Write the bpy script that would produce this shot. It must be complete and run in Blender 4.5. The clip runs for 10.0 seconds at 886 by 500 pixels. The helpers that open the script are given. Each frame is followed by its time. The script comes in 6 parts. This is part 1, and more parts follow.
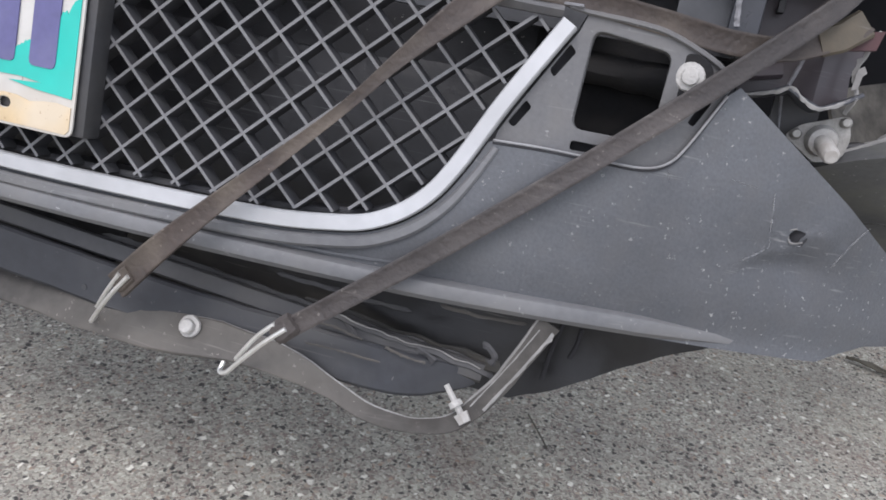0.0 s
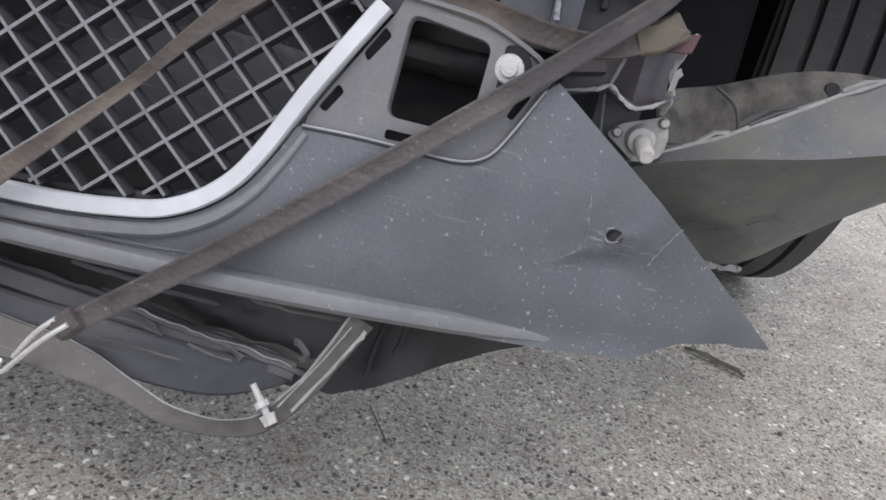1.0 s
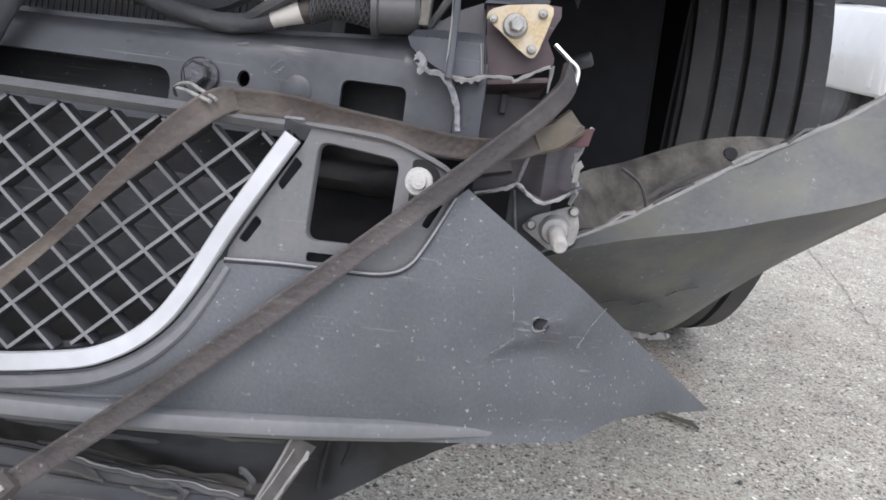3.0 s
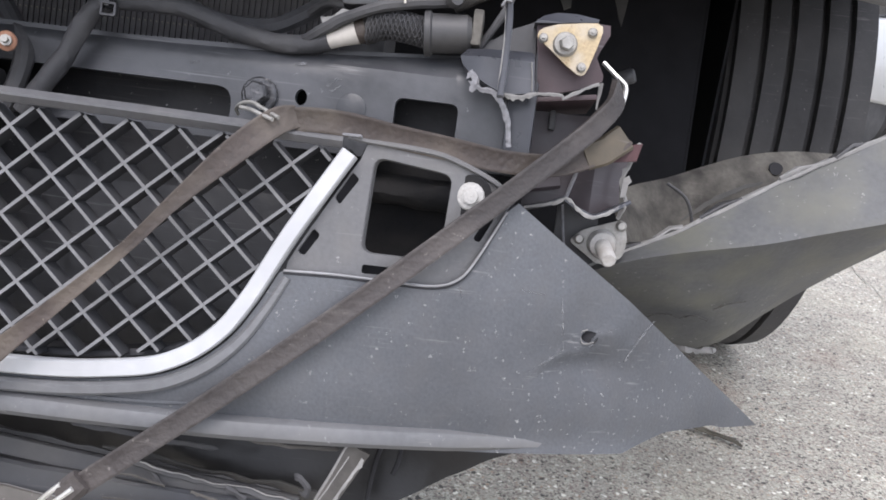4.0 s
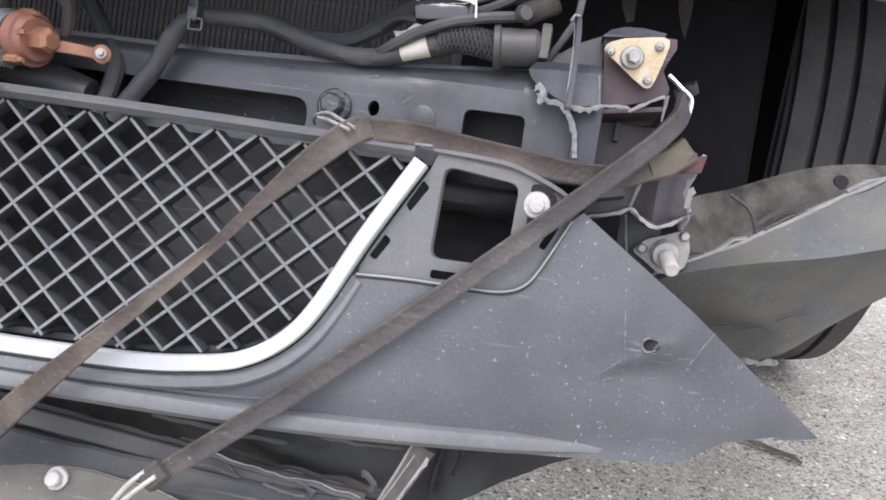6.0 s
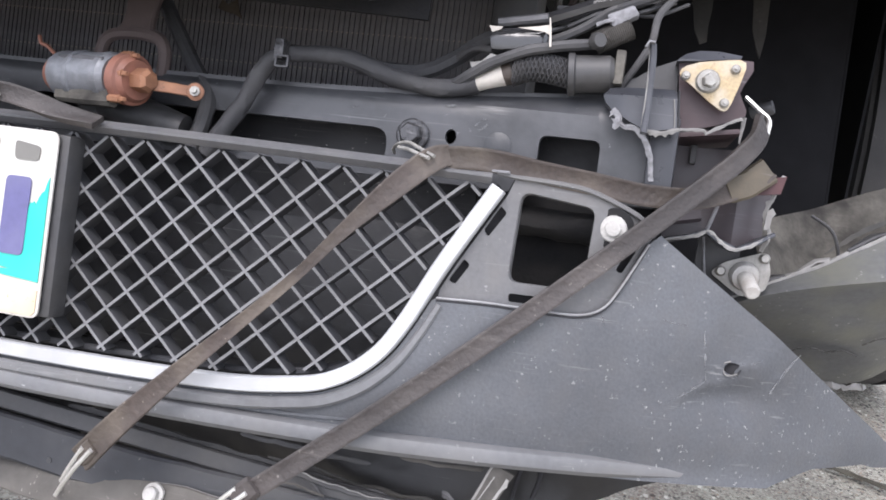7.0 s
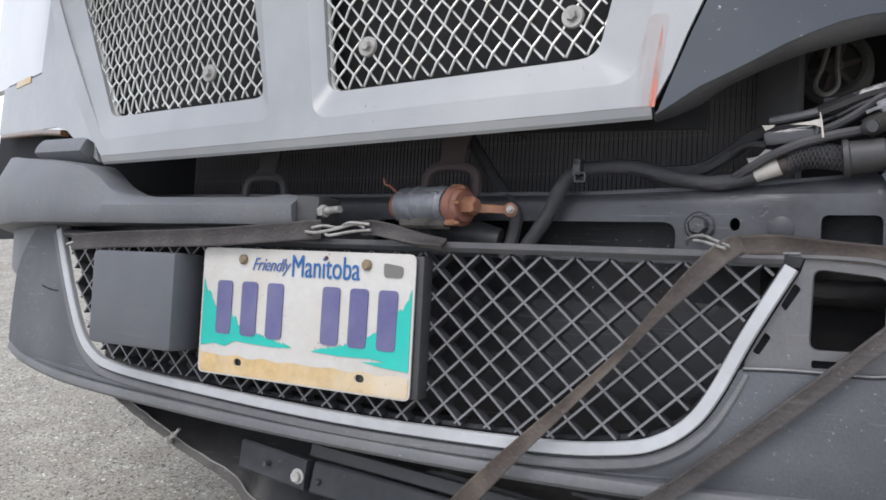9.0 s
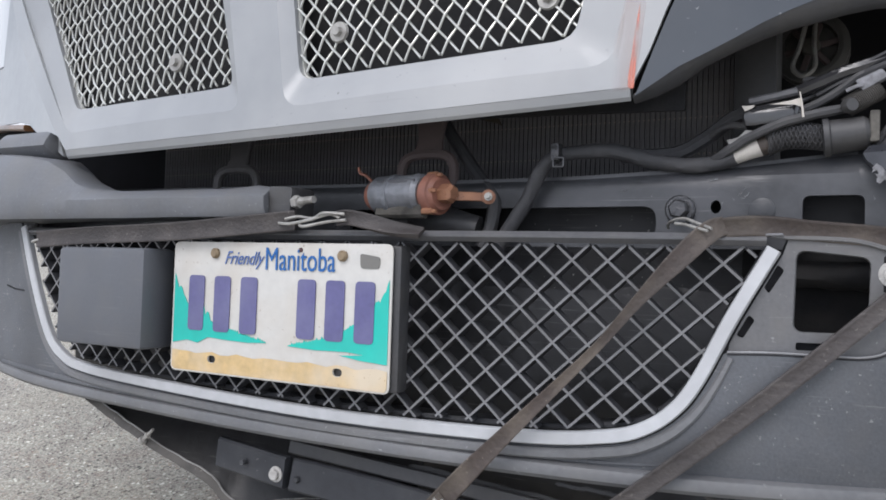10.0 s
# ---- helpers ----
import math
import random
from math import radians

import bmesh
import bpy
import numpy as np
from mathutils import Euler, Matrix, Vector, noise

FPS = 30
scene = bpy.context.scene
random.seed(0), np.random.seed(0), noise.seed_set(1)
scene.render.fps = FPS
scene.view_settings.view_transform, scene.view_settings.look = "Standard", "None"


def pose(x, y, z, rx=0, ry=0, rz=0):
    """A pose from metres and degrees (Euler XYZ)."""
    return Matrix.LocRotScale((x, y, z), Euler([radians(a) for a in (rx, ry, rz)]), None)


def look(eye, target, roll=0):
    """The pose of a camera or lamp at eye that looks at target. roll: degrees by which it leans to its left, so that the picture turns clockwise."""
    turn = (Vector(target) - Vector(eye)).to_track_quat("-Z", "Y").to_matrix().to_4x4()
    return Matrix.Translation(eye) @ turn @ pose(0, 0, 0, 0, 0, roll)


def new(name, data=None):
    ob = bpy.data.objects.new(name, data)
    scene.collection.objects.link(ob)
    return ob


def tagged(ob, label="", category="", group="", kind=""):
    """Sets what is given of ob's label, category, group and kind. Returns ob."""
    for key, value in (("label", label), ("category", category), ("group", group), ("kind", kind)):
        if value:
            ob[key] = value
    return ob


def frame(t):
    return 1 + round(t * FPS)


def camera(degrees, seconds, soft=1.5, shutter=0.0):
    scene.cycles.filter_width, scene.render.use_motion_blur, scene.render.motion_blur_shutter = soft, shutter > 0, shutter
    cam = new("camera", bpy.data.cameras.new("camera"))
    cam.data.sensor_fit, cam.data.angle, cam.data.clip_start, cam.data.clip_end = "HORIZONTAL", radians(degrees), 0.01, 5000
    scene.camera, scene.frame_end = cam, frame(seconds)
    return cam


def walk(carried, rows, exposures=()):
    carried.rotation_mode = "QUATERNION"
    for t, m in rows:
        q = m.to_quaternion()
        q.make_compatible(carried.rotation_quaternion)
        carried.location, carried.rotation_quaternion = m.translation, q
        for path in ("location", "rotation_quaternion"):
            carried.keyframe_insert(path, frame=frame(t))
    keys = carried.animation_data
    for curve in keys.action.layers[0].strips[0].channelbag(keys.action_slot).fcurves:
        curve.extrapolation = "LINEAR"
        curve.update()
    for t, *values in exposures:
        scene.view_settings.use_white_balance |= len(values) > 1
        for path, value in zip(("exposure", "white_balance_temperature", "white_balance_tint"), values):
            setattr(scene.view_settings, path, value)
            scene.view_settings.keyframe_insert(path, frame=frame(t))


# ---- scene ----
cam = camera(59.6, 10.0, 1.7)
PATH = [
    (0, (0.573, -0.495, 0.615), (0.139, 1.284, -0.189), 8.1),
    (0.3, (0.5715, -0.4952, 0.5826), (0.2376, 1.2655, -0.2804), 11.63),
    (0.5, (0.563, -0.511, 0.565), (0.301, 1.272, -0.302), 14.0),
    (0.7, (0.5657, -0.5106, 0.5742), (0.3355, 1.2993, -0.2735), 14.09),
    (0.8, (0.5763, -0.4926, 0.588), (0.38, 1.3204, -0.2507), 13.96),
    (1, (0.617, -0.453, 0.619), (0.48, 1.377, -0.175), 13.2),
    (1.2, (0.6498, -0.4276, 0.6289), (0.6197, 1.4282, -0.0723), 12.38),
    (1.5, (0.667, -0.424, 0.638), (0.695, 1.461, -0.029), 11.8),
    (2, (0.663, -0.425, 0.64), (0.713, 1.469, 0.0), 10.1),
    (2.5, (0.649, -0.441, 0.65), (0.651, 1.459, 0.027), 8.3),
    (3, (0.632, -0.459, 0.652), (0.578, 1.449, 0.052), 7.3),
    (4.5, (0.618, -0.479, 0.652), (0.437, 1.432, 0.088), 6.6),
    (5, (0.616, -0.486, 0.655), (0.398, 1.421, 0.092), 6.6),
    (5.5, (0.611, -0.492, 0.654), (0.361, 1.41, 0.089), 6.6),
    (7, (0.602, -0.509, 0.658), (0.152, 1.369, 0.138), 4.6),
    (7.5, (0.587, -0.557, 0.668), (-0.072, 1.271, 0.193), 2.4),
    (8, (0.564, -0.632, 0.684), (-0.28, 1.13, 0.254), 0.1),
    (8.5, (0.568, -0.646, 0.7), (-0.374, 1.074, 0.307), -2.5),
    (9, (0.571, -0.65, 0.708), (-0.415, 1.054, 0.355), -4.0),
    (9.5, (0.569, -0.644, 0.705), (-0.425, 1.058, 0.366), -4.7),
    (10, (0.562, -0.636, 0.699), (-0.372, 1.093, 0.328), -4.8),
]
LIGHTNESS = [(0, -0.1, 6200, 15), (0.5, -0.05, 6200, 15), (1, -0.11, 6200, 15), (1.5, -0.08, 6200, 14), (2, -0.13, 6200, 14), (2.5, -0.02, 6200, 14), (3, 0.12, 6200, 14), (4.5, 0.3, 6250, 16), (5.5, 0.40, 6250, 16), (7, 0.52, 6250, 16), (7.5, 0.31, 6250, 16), (8, 0.02, 6250, 14), (8.5, -0.25, 6230, 14), (9, -0.33, 6200, 13), (10, -0.32, 6150, 13)]
walk(cam, [(t, look(eye, target, roll)) for t, eye, target, roll in PATH], LIGHTNESS)

# ---- the truck's frame: its nose leans back a little over level ground ----
TRUCK = pose(0, 0, 0.49) @ pose(0, 0, 0, -14) @ pose(0, 0, -0.49)

# ---- world and light ----
world = bpy.data.worlds.new("overcast_sky")
scene.world = world
world.use_nodes = True
wn = world.node_tree.nodes
sky = wn.new("ShaderNodeTexSky")
sky.sky_type, sky.sun_disc = "NISHITA", False
sky.sun_elevation, sky.sun_rotation = radians(59), radians(187)
sky.dust_density, sky.ozone_density = 4.0, 0.6
soft_grey = wn.new("ShaderNodeMixRGB")
soft_grey.inputs[0].default_value = 0.75
soft_grey.inputs[2].default_value = (7.5, 7.8, 8.2, 1)
world.node_tree.links.new(sky.outputs[0], soft_grey.inputs[1])
world.node_tree.links.new(soft_grey.outputs[0], wn["Background"].inputs[0])
wn["Background"].inputs[1].default_value = 0.24
sun = new("sun", bpy.data.lights.new("sun", "SUN"))
sun.data.energy, sun.data.angle, sun.data.color = 1.4, radians(30), (1.0, 0.97, 0.93)
sun.matrix_world = look((-0.3, -4.8, 8.0), (0.3, 0, 0))


# ---- materials ----
def material(name, base, rough=0.5, metal=0.0, vary=0.25, scale=60.0, bump=0.1, second=None, stain=0.35, flecks=0.0, fleck_colour=(0.30, 0.30, 0.30), coat=0.0, spec=0.5, scuff=0.0, blotch=0.12):
    """A surface with grain, stains and wide blotches; flecks: share of small pale nicks; scuff: pale drag marks."""
    m = bpy.data.materials.new(name)
    m.use_nodes = True
    n, l = m.node_tree.nodes, m.node_tree.links
    b = n["Principled BSDF"]
    co = n.new("ShaderNodeTexCoord").outputs["Object"]

    def tex(sc, detail=4, stretch=None):
        t = n.new("ShaderNodeTexNoise")
        t.inputs["Scale"].default_value, t.inputs["Detail"].default_value = sc, detail
        if stretch:
            mp = n.new("ShaderNodeMapping")
            mp.inputs["Rotation"].default_value, mp.inputs["Scale"].default_value = stretch
            l.new(co, mp.inputs["Vector"])
            l.new(mp.outputs[0], t.inputs["Vector"])
        else:
            l.new(co, t.inputs["Vector"])
        return t.outputs["Fac"]

    def span(val, f0, f1, t0=0.0, t1=1.0):
        r = n.new("ShaderNodeMapRange")
        for k, v in zip(("From Min", "From Max", "To Min", "To Max"), (f0, f1, t0, t1)):
            r.inputs[k].default_value = v
        l.new(val, r.inputs["Value"])
        return r.outputs[0]

    def times(p, q):
        r = n.new("ShaderNodeMath")
        r.operation = "MULTIPLY"
        l.new(p, r.inputs[0])
        l.new(q, r.inputs[1])
        return r.outputs[0]

    def over(fac, under, colour):
        r = n.new("ShaderNodeMixRGB")
        r.inputs[2].default_value = (*colour, 1)
        l.new(fac, r.inputs[0])
        l.new(under, r.inputs[1])
        return r.outputs[0]

    fine = tex(scale, 6)
    mix1 = n.new("ShaderNodeMixRGB")
    mix1.inputs[1].default_value = (*(c * (1 - vary) for c in base), 1)
    mix1.inputs[2].default_value = (*(min(1, c * (1 + vary)) for c in base), 1)
    l.new(fine, mix1.inputs[0])
    out = over(span(tex(scale / 9, 4), 0.42, 0.68, 0, stain), mix1.outputs[0], second or tuple(c * 0.75 for c in base))
    if blotch:
        wide = n.new("ShaderNodeVectorMath")
        wide.operation = "SCALE"
        l.new(out, wide.inputs[0])
        l.new(span(tex(7.0, 5), 0.3, 0.7, 1 - blotch, 1 + blotch), wide.inputs["Scale"])
        out = wide.outputs[0]
    if scuff:
        for turn, sc in (((0, 0.25, 0), (9, 60, 260)), ((0, -0.75, 0), (7, 60, 330)), ((0, 1.35, 0), (12, 60, 300))):
            out = over(times(span(tex(1.0, 3, (turn, sc)), 0.66, 0.80, 0, scuff), span(tex(9.0, 2), 0.45, 0.65)), out, fleck_colour)
    if flecks:
        vor = n.new("ShaderNodeTexVoronoi")
        vor.inputs["Scale"].default_value = 330
        bend = n.new("ShaderNodeTexNoise")
        bend.inputs["Scale"].default_value, bend.inputs["Detail"].default_value = 260, 4
        l.new(co, bend.inputs["Vector"])
        sway = n.new("ShaderNodeVectorMath")
        sway.operation = "MULTIPLY_ADD"
        sway.inputs[1].default_value = (0.006, 0.006, 0.006)
        l.new(bend.outputs["Color"], sway.inputs[0])
        l.new(co, sway.inputs[2])
        l.new(sway.outputs[0], vor.inputs["Vector"])
        pick = n.new("ShaderNodeSeparateColor")
        l.new(vor.outputs["Color"], pick.inputs[0])
        chosen = span(pick.outputs[0], 1 - flecks, 1 - flecks + 0.004)
        size = span(tex(620, 4), 0.36, 0.70, -0.05, 0.80)
        gap = n.new("ShaderNodeMath")
        gap.operation = "SUBTRACT"
        l.new(size, gap.inputs[0])
        l.new(vor.outputs["Distance"], gap.inputs[1])
        spot = span(gap.outputs[0], 0.0, 0.10)
        strong = span(pick.outputs[1], 0, 1, 0.25, 1.0)
        out = over(times(times(chosen, spot), times(strong, span(tex(14.0, 3), 0.40, 0.58))), out, fleck_colour)
    l.new(out, b.inputs["Base Color"])
    l.new(span(fine, 0, 1, max(0.03, rough - 0.1), min(1, rough + 0.12)), b.inputs["Roughness"])
    b.inputs["Metallic"].default_value = metal
    b.inputs["Coat Weight"].default_value = coat
    b.inputs["Specular IOR Level"].default_value = spec
    if bump:
        bp = n.new("ShaderNodeBump")
        bp.inputs["Strength"].default_value, bp.inputs["Distance"].default_value = bump, 0.002
        l.new(fine, bp.inputs["Height"])
        l.new(bp.outputs[0], b.inputs["Normal"])
    return m


def ground_material():
    """Worn greenish-grey asphalt: a dusty matrix with dark and pale stones bedded in it."""
    m = bpy.data.materials.new("worn_asphalt")
    m.use_nodes = True
    n, l = m.node_tree.nodes, m.node_tree.links
    b = n["Principled BSDF"]
    co = n.new("ShaderNodeTexCoord").outputs["Object"]

    def cells(sc):
        v = n.new("ShaderNodeTexVoronoi")
        v.inputs["Scale"].default_value = sc
        l.new(co, v.inputs["Vector"])
        s = n.new("ShaderNodeSeparateColor")
        l.new(v.outputs["Color"], s.inputs[0])
        return s.outputs[0], v.outputs["Distance"]

    def noise_of(sc, detail=5):
        t = n.new("ShaderNodeTexNoise")
        t.inputs["Scale"].default_value, t.inputs["Detail"].default_value = sc, detail
        l.new(co, t.inputs["Vector"])
        return t.outputs["Fac"]

    def ramp(val, *stops):
        r = n.new("ShaderNodeValToRGB")
        e = r.color_ramp.elements
        e[0].position, e[0].color = stops[0][0], (*stops[0][1], 1)
        e[1].position, e[1].color = stops[-1][0], (*stops[-1][1], 1)
        for p, c in stops[1:-1]:
            e.new(p).color = (*c, 1)
        l.new(val, r.inputs[0])
        return r.outputs[0]

    def mixed(fac, p, q, how="MIX"):
        r = n.new("ShaderNodeMixRGB")
        r.blend_type = how
        if isinstance(fac, float):
            r.inputs[0].default_value = fac
        else:
            l.new(fac, r.inputs[0])
        for k, v in ((1, p), (2, q)):
            if isinstance(v, tuple):
                r.inputs[k].default_value = (*v, 1)
            else:
                l.new(v, r.inputs[k])
        return r.outputs[0]

    swirl = n.new("ShaderNodeTexNoise")
    swirl.inputs["Scale"].default_value, swirl.inputs["Detail"].default_value = 130, 3
    l.new(co, swirl.inputs["Vector"])
    shift = n.new("ShaderNodeVectorMath")
    shift.operation = "MULTIPLY_ADD"
    shift.inputs[1].default_value = (0.012, 0.012, 0.012)
    l.new(swirl.outputs["Color"], shift.inputs[0])
    l.new(co, shift.inputs[2])
    co = shift.outputs[0]
    pick, dist = cells(160)
    pick3, dist3 = cells(95)
    pick2, dist2 = cells(330)
    stones = ramp(pick, (0.0, (0.045, 0.043, 0.043)), (0.16, (0.085, 0.080, 0.078)), (0.25, (0.17, 0.162, 0.15)), (0.5, (0.27, 0.258, 0.235)), (0.74, (0.33, 0.315, 0.285)), (0.80, (0.26, 0.185, 0.145)), (0.88, (0.36, 0.345, 0.315)), (1.0, (0.47, 0.455, 0.42)))
    grit = ramp(pick2, (0.0, (0.13, 0.123, 0.115)), (0.25, (0.20, 0.16, 0.147)), (0.5, (0.27, 0.258, 0.235)), (0.8, (0.32, 0.307, 0.277)), (1.0, (0.41, 0.395, 0.362)))
    out = mixed(ramp(dist, (0.34, (1, 1, 1)), (0.52, (0, 0, 0))), grit, stones)
    few = ramp(pick3, (0.0, (0.045, 0.042, 0.042)), (0.5, (0.09, 0.085, 0.08)), (0.51, (0.33, 0.22, 0.17)), (0.6, (0.52, 0.50, 0.47)), (1.0, (0.62, 0.60, 0.57)))
    rare = ramp(pick3, (0.10, (1, 1, 1)), (0.11, (0, 0, 0)), (0.92, (0, 0, 0)), (0.93, (1, 1, 1)))
    big = mixed(1.0, ramp(dist3, (0.26, (1, 1, 1)), (0.40, (0, 0, 0))), rare, "MULTIPLY")
    out = mixed(big, out, few)
    out = mixed(0.8, out, ramp(noise_of(9), (0.3, (1.0, 1.0, 0.93)), (0.7, (1.40, 1.42, 1.30))), "MULTIPLY")
    out = mixed(ramp(noise_of(2.3, 6), (0.52, (0, 0, 0)), (0.72, (0.30, 0.30, 0.30))), out, (0.30, 0.275, 0.21))
    out = mixed(ramp(noise_of(5.1, 6), (0.57, (0, 0, 0)), (0.74, (0.40, 0.40, 0.40))), out, (0.25, 0.175, 0.135))
    l.new(out, b.inputs["Base Color"])
    b.inputs["Roughness"].default_value = 0.88
    bp = n.new("ShaderNodeBump")
    bp.inputs["Strength"].default_value, bp.inputs["Distance"].default_value = 0.3, 0.003
    bp.invert = True
    l.new(dist, bp.inputs["Height"])
    l.new(bp.outputs[0], b.inputs["Normal"])
    return m


def worn_through(name, base, across, most=0.6, second=(0.60, 0.42, 0.36)):
    """Paint that lies on only in streaks: the gaps between them let the surface below show."""
    m = material(name, base, 0.6, vary=0.25, scale=120, bump=0.1, second=second, stain=0.7)
    n, l = m.node_tree.nodes, m.node_tree.links
    co, mp, tex, rg = n.new("ShaderNodeTexCoord"), n.new("ShaderNodeMapping"), n.new("ShaderNodeTexNoise"), n.new("ShaderNodeMapRange")
    mp.inputs["Scale"].default_value = across
    tex.inputs["Scale"].default_value, tex.inputs["Detail"].default_value = 1.0, 5
    rg.inputs["From Min"].default_value, rg.inputs["From Max"].default_value, rg.inputs["To Max"].default_value = 0.38, 0.90, most
    l.new(co.outputs["Object"], mp.inputs["Vector"])
    l.new(mp.outputs[0], tex.inputs["Vector"])
    l.new(tex.outputs["Fac"], rg.inputs["Value"])
    l.new(rg.outputs[0], n["Principled BSDF"].inputs["Alpha"])
    return m


M_PLASTIC = material("grey_grained_plastic", (0.096, 0.1005, 0.1085), 0.58, vary=0.25, scale=380, bump=0.22, second=(0.104, 0.104, 0.106), stain=0.4, flecks=0.075, fleck_colour=(0.34, 0.34, 0.33), scuff=0.5, blotch=0.27, spec=0.3)
M_BEZEL = material("dusty_grey_plastic", (0.121, 0.121, 0.123), 0.6, vary=0.22, scale=260, bump=0.1, second=(0.155, 0.148, 0.138), stain=0.45, flecks=0.05, scuff=0.3)
M_BLACK = material("black_plastic", (0.042, 0.042, 0.044), 0.5, vary=0.4, scale=160, bump=0.15, second=(0.07, 0.066, 0.06), stain=0.5, scuff=0.15, fleck_colour=(0.16, 0.155, 0.15))
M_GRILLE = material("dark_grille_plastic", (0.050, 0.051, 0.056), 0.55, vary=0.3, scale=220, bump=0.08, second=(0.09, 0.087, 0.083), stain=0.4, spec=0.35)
M_RAIL = material("worn_grey_rail", (0.088, 0.088, 0.091), 0.45, vary=0.3, scale=200, bump=0.12, second=(0.135, 0.130, 0.125), stain=0.5, scuff=0.4)
M_CHROME = material("dull_bright_trim", (0.46, 0.467, 0.475), 0.45, metal=0.15, vary=0.14, scale=90, bump=0.05, second=(0.31, 0.31, 0.31), stain=0.5, scuff=0.5, fleck_colour=(0.24, 0.24, 0.24))
M_RUBBER = material("dusty_black_rubber", (0.05, 0.049, 0.046), 0.75, vary=0.35, scale=130, bump=0.25, second=(0.13, 0.12, 0.105), stain=0.6)
M_STRAP = material("worn_rubber_strap", (0.036, 0.0305, 0.029), 0.62, vary=0.5, scale=230, bump=0.7, second=(0.067, 0.058, 0.053), stain=0.75, flecks=0.06, fleck_colour=(0.17, 0.155, 0.14), scuff=0.6, blotch=0.4)
M_LIP = material("scuffed_rubber_lip", (0.070, 0.066, 0.061), 0.75, vary=0.4, scale=110, bump=0.4, second=(0.130, 0.120, 0.107), stain=0.7, scuff=0.5, flecks=0.06, fleck_colour=(0.26, 0.24, 0.22), blotch=0.35, spec=0.3)
M_STEEL = material("dark_painted_steel", (0.040, 0.0415, 0.045), 0.38, vary=0.45, scale=90, bump=0.25, second=(0.073, 0.074, 0.080), stain=0.7, flecks=0.02, scuff=0.65, fleck_colour=(0.24, 0.245, 0.25), blotch=0.42)
M_CUP = material("bluish_grey_moulding", (0.036, 0.038, 0.045), 0.30, vary=0.4, scale=70, bump=0.15, second=(0.092, 0.094, 0.104), stain=0.6, scuff=0.8, fleck_colour=(0.25, 0.25, 0.27), blotch=0.35)
M_BAR = material("dusty_dark_bar", (0.031, 0.033, 0.038), 0.6, vary=0.4, scale=80, bump=0.25, second=(0.078, 0.077, 0.076), stain=0.7, flecks=0.03, fleck_colour=(0.2, 0.19, 0.18), scuff=0.6, blotch=0.35, spec=0.35)
M_BLADE = material("dusty_lit_blade_edge", (0.165, 0.165, 0.168), 0.65, vary=0.35, scale=260, bump=0.15, second=(0.10, 0.098, 0.095), stain=0.5)
M_COVER = material("plain_grey_cover", (0.096, 0.101, 0.112), 0.55, vary=0.14, scale=300, bump=0.06, second=(0.115, 0.115, 0.115), stain=0.35, scuff=0.15)
M_PURPLE = material("dark_plum_plastic", (0.058, 0.038, 0.041), 0.45, spec=0.35, vary=0.4, scale=80, bump=0.18, second=(0.086, 0.070, 0.074), stain=0.6, scuff=0.7, fleck_colour=(0.22, 0.21, 0.22), blotch=0.35)
M_PLUMGREY = material("plum_grey_plastic", (0.050, 0.039, 0.042), 0.4, vary=0.4, scale=80, bump=0.2, second=(0.080, 0.073, 0.080), stain=0.6, scuff=0.7, fleck_colour=(0.2, 0.195, 0.2), blotch=0.35)
M_TORN = material("torn_pale_plastic", (0.21, 0.21, 0.22), 0.75, vary=0.6, scale=240, bump=0.7, second=(0.09, 0.09, 0.09), stain=0.6)
M_RED = material("dark_red_plastic", (0.060, 0.025, 0.027), 0.5, spec=0.35, vary=0.3, scale=120, bump=0.1, second=(0.085, 0.045, 0.045), stain=0.5)
M_ZINC = material("galvanised_wire", (0.72, 0.72, 0.70), 0.35, metal=0.75, vary=0.15, scale=300, bump=0.1, second=(0.5, 0.47, 0.42), stain=0.4)
M_WHITE = material("white_painted_bolt", (0.40, 0.39, 0.37), 0.55, vary=0.25, scale=420, bump=0.5, second=(0.27, 0.25, 0.225), stain=0.8)
M_GOLD = material("yellow_zinc_plate", (0.40, 0.315, 0.19), 0.5, metal=0.2, vary=0.4, scale=420, bump=0.2, second=(0.47, 0.43, 0.36), stain=0.9, scuff=0.3, flecks=0.14, fleck_colour=(0.20, 0.10, 0.05), blotch=0.4)
M_DULLZINC = material("dull_zinc_plate", (0.36, 0.35, 0.325), 0.5, metal=0.4, vary=0.3, scale=520, bump=0.2, second=(0.17, 0.16, 0.145), stain=0.8, flecks=0.08, fleck_colour=(0.12, 0.10, 0.08), blotch=0.25)
M_RUST = material("rusty_copper_paint", (0.27, 0.115, 0.075), 0.6, vary=0.4, scale=110, bump=0.3, second=(0.13, 0.06, 0.05), stain=0.7)
M_BRONZE = material("orange_terminal", (0.36, 0.175, 0.095), 0.5, metal=0.3, vary=0.4, scale=160, bump=0.35, second=(0.20, 0.10, 0.065), stain=0.7, flecks=0.06, fleck_colour=(0.12, 0.07, 0.05), blotch=0.35)
M_CAN = material("foil_wrapped_can", (0.26, 0.27, 0.29), 0.48, metal=0.35, vary=0.4, scale=120, bump=0.5, second=(0.10, 0.10, 0.105), stain=0.8, scuff=0.5, fleck_colour=(0.5, 0.5, 0.5), blotch=0.3)
M_HOSE = material("taped_black_loom", (0.046, 0.046, 0.049), 0.65, vary=0.35, scale=160, bump=0.4, second=(0.095, 0.092, 0.09), stain=0.6, scuff=0.4, fleck_colour=(0.18, 0.175, 0.17))
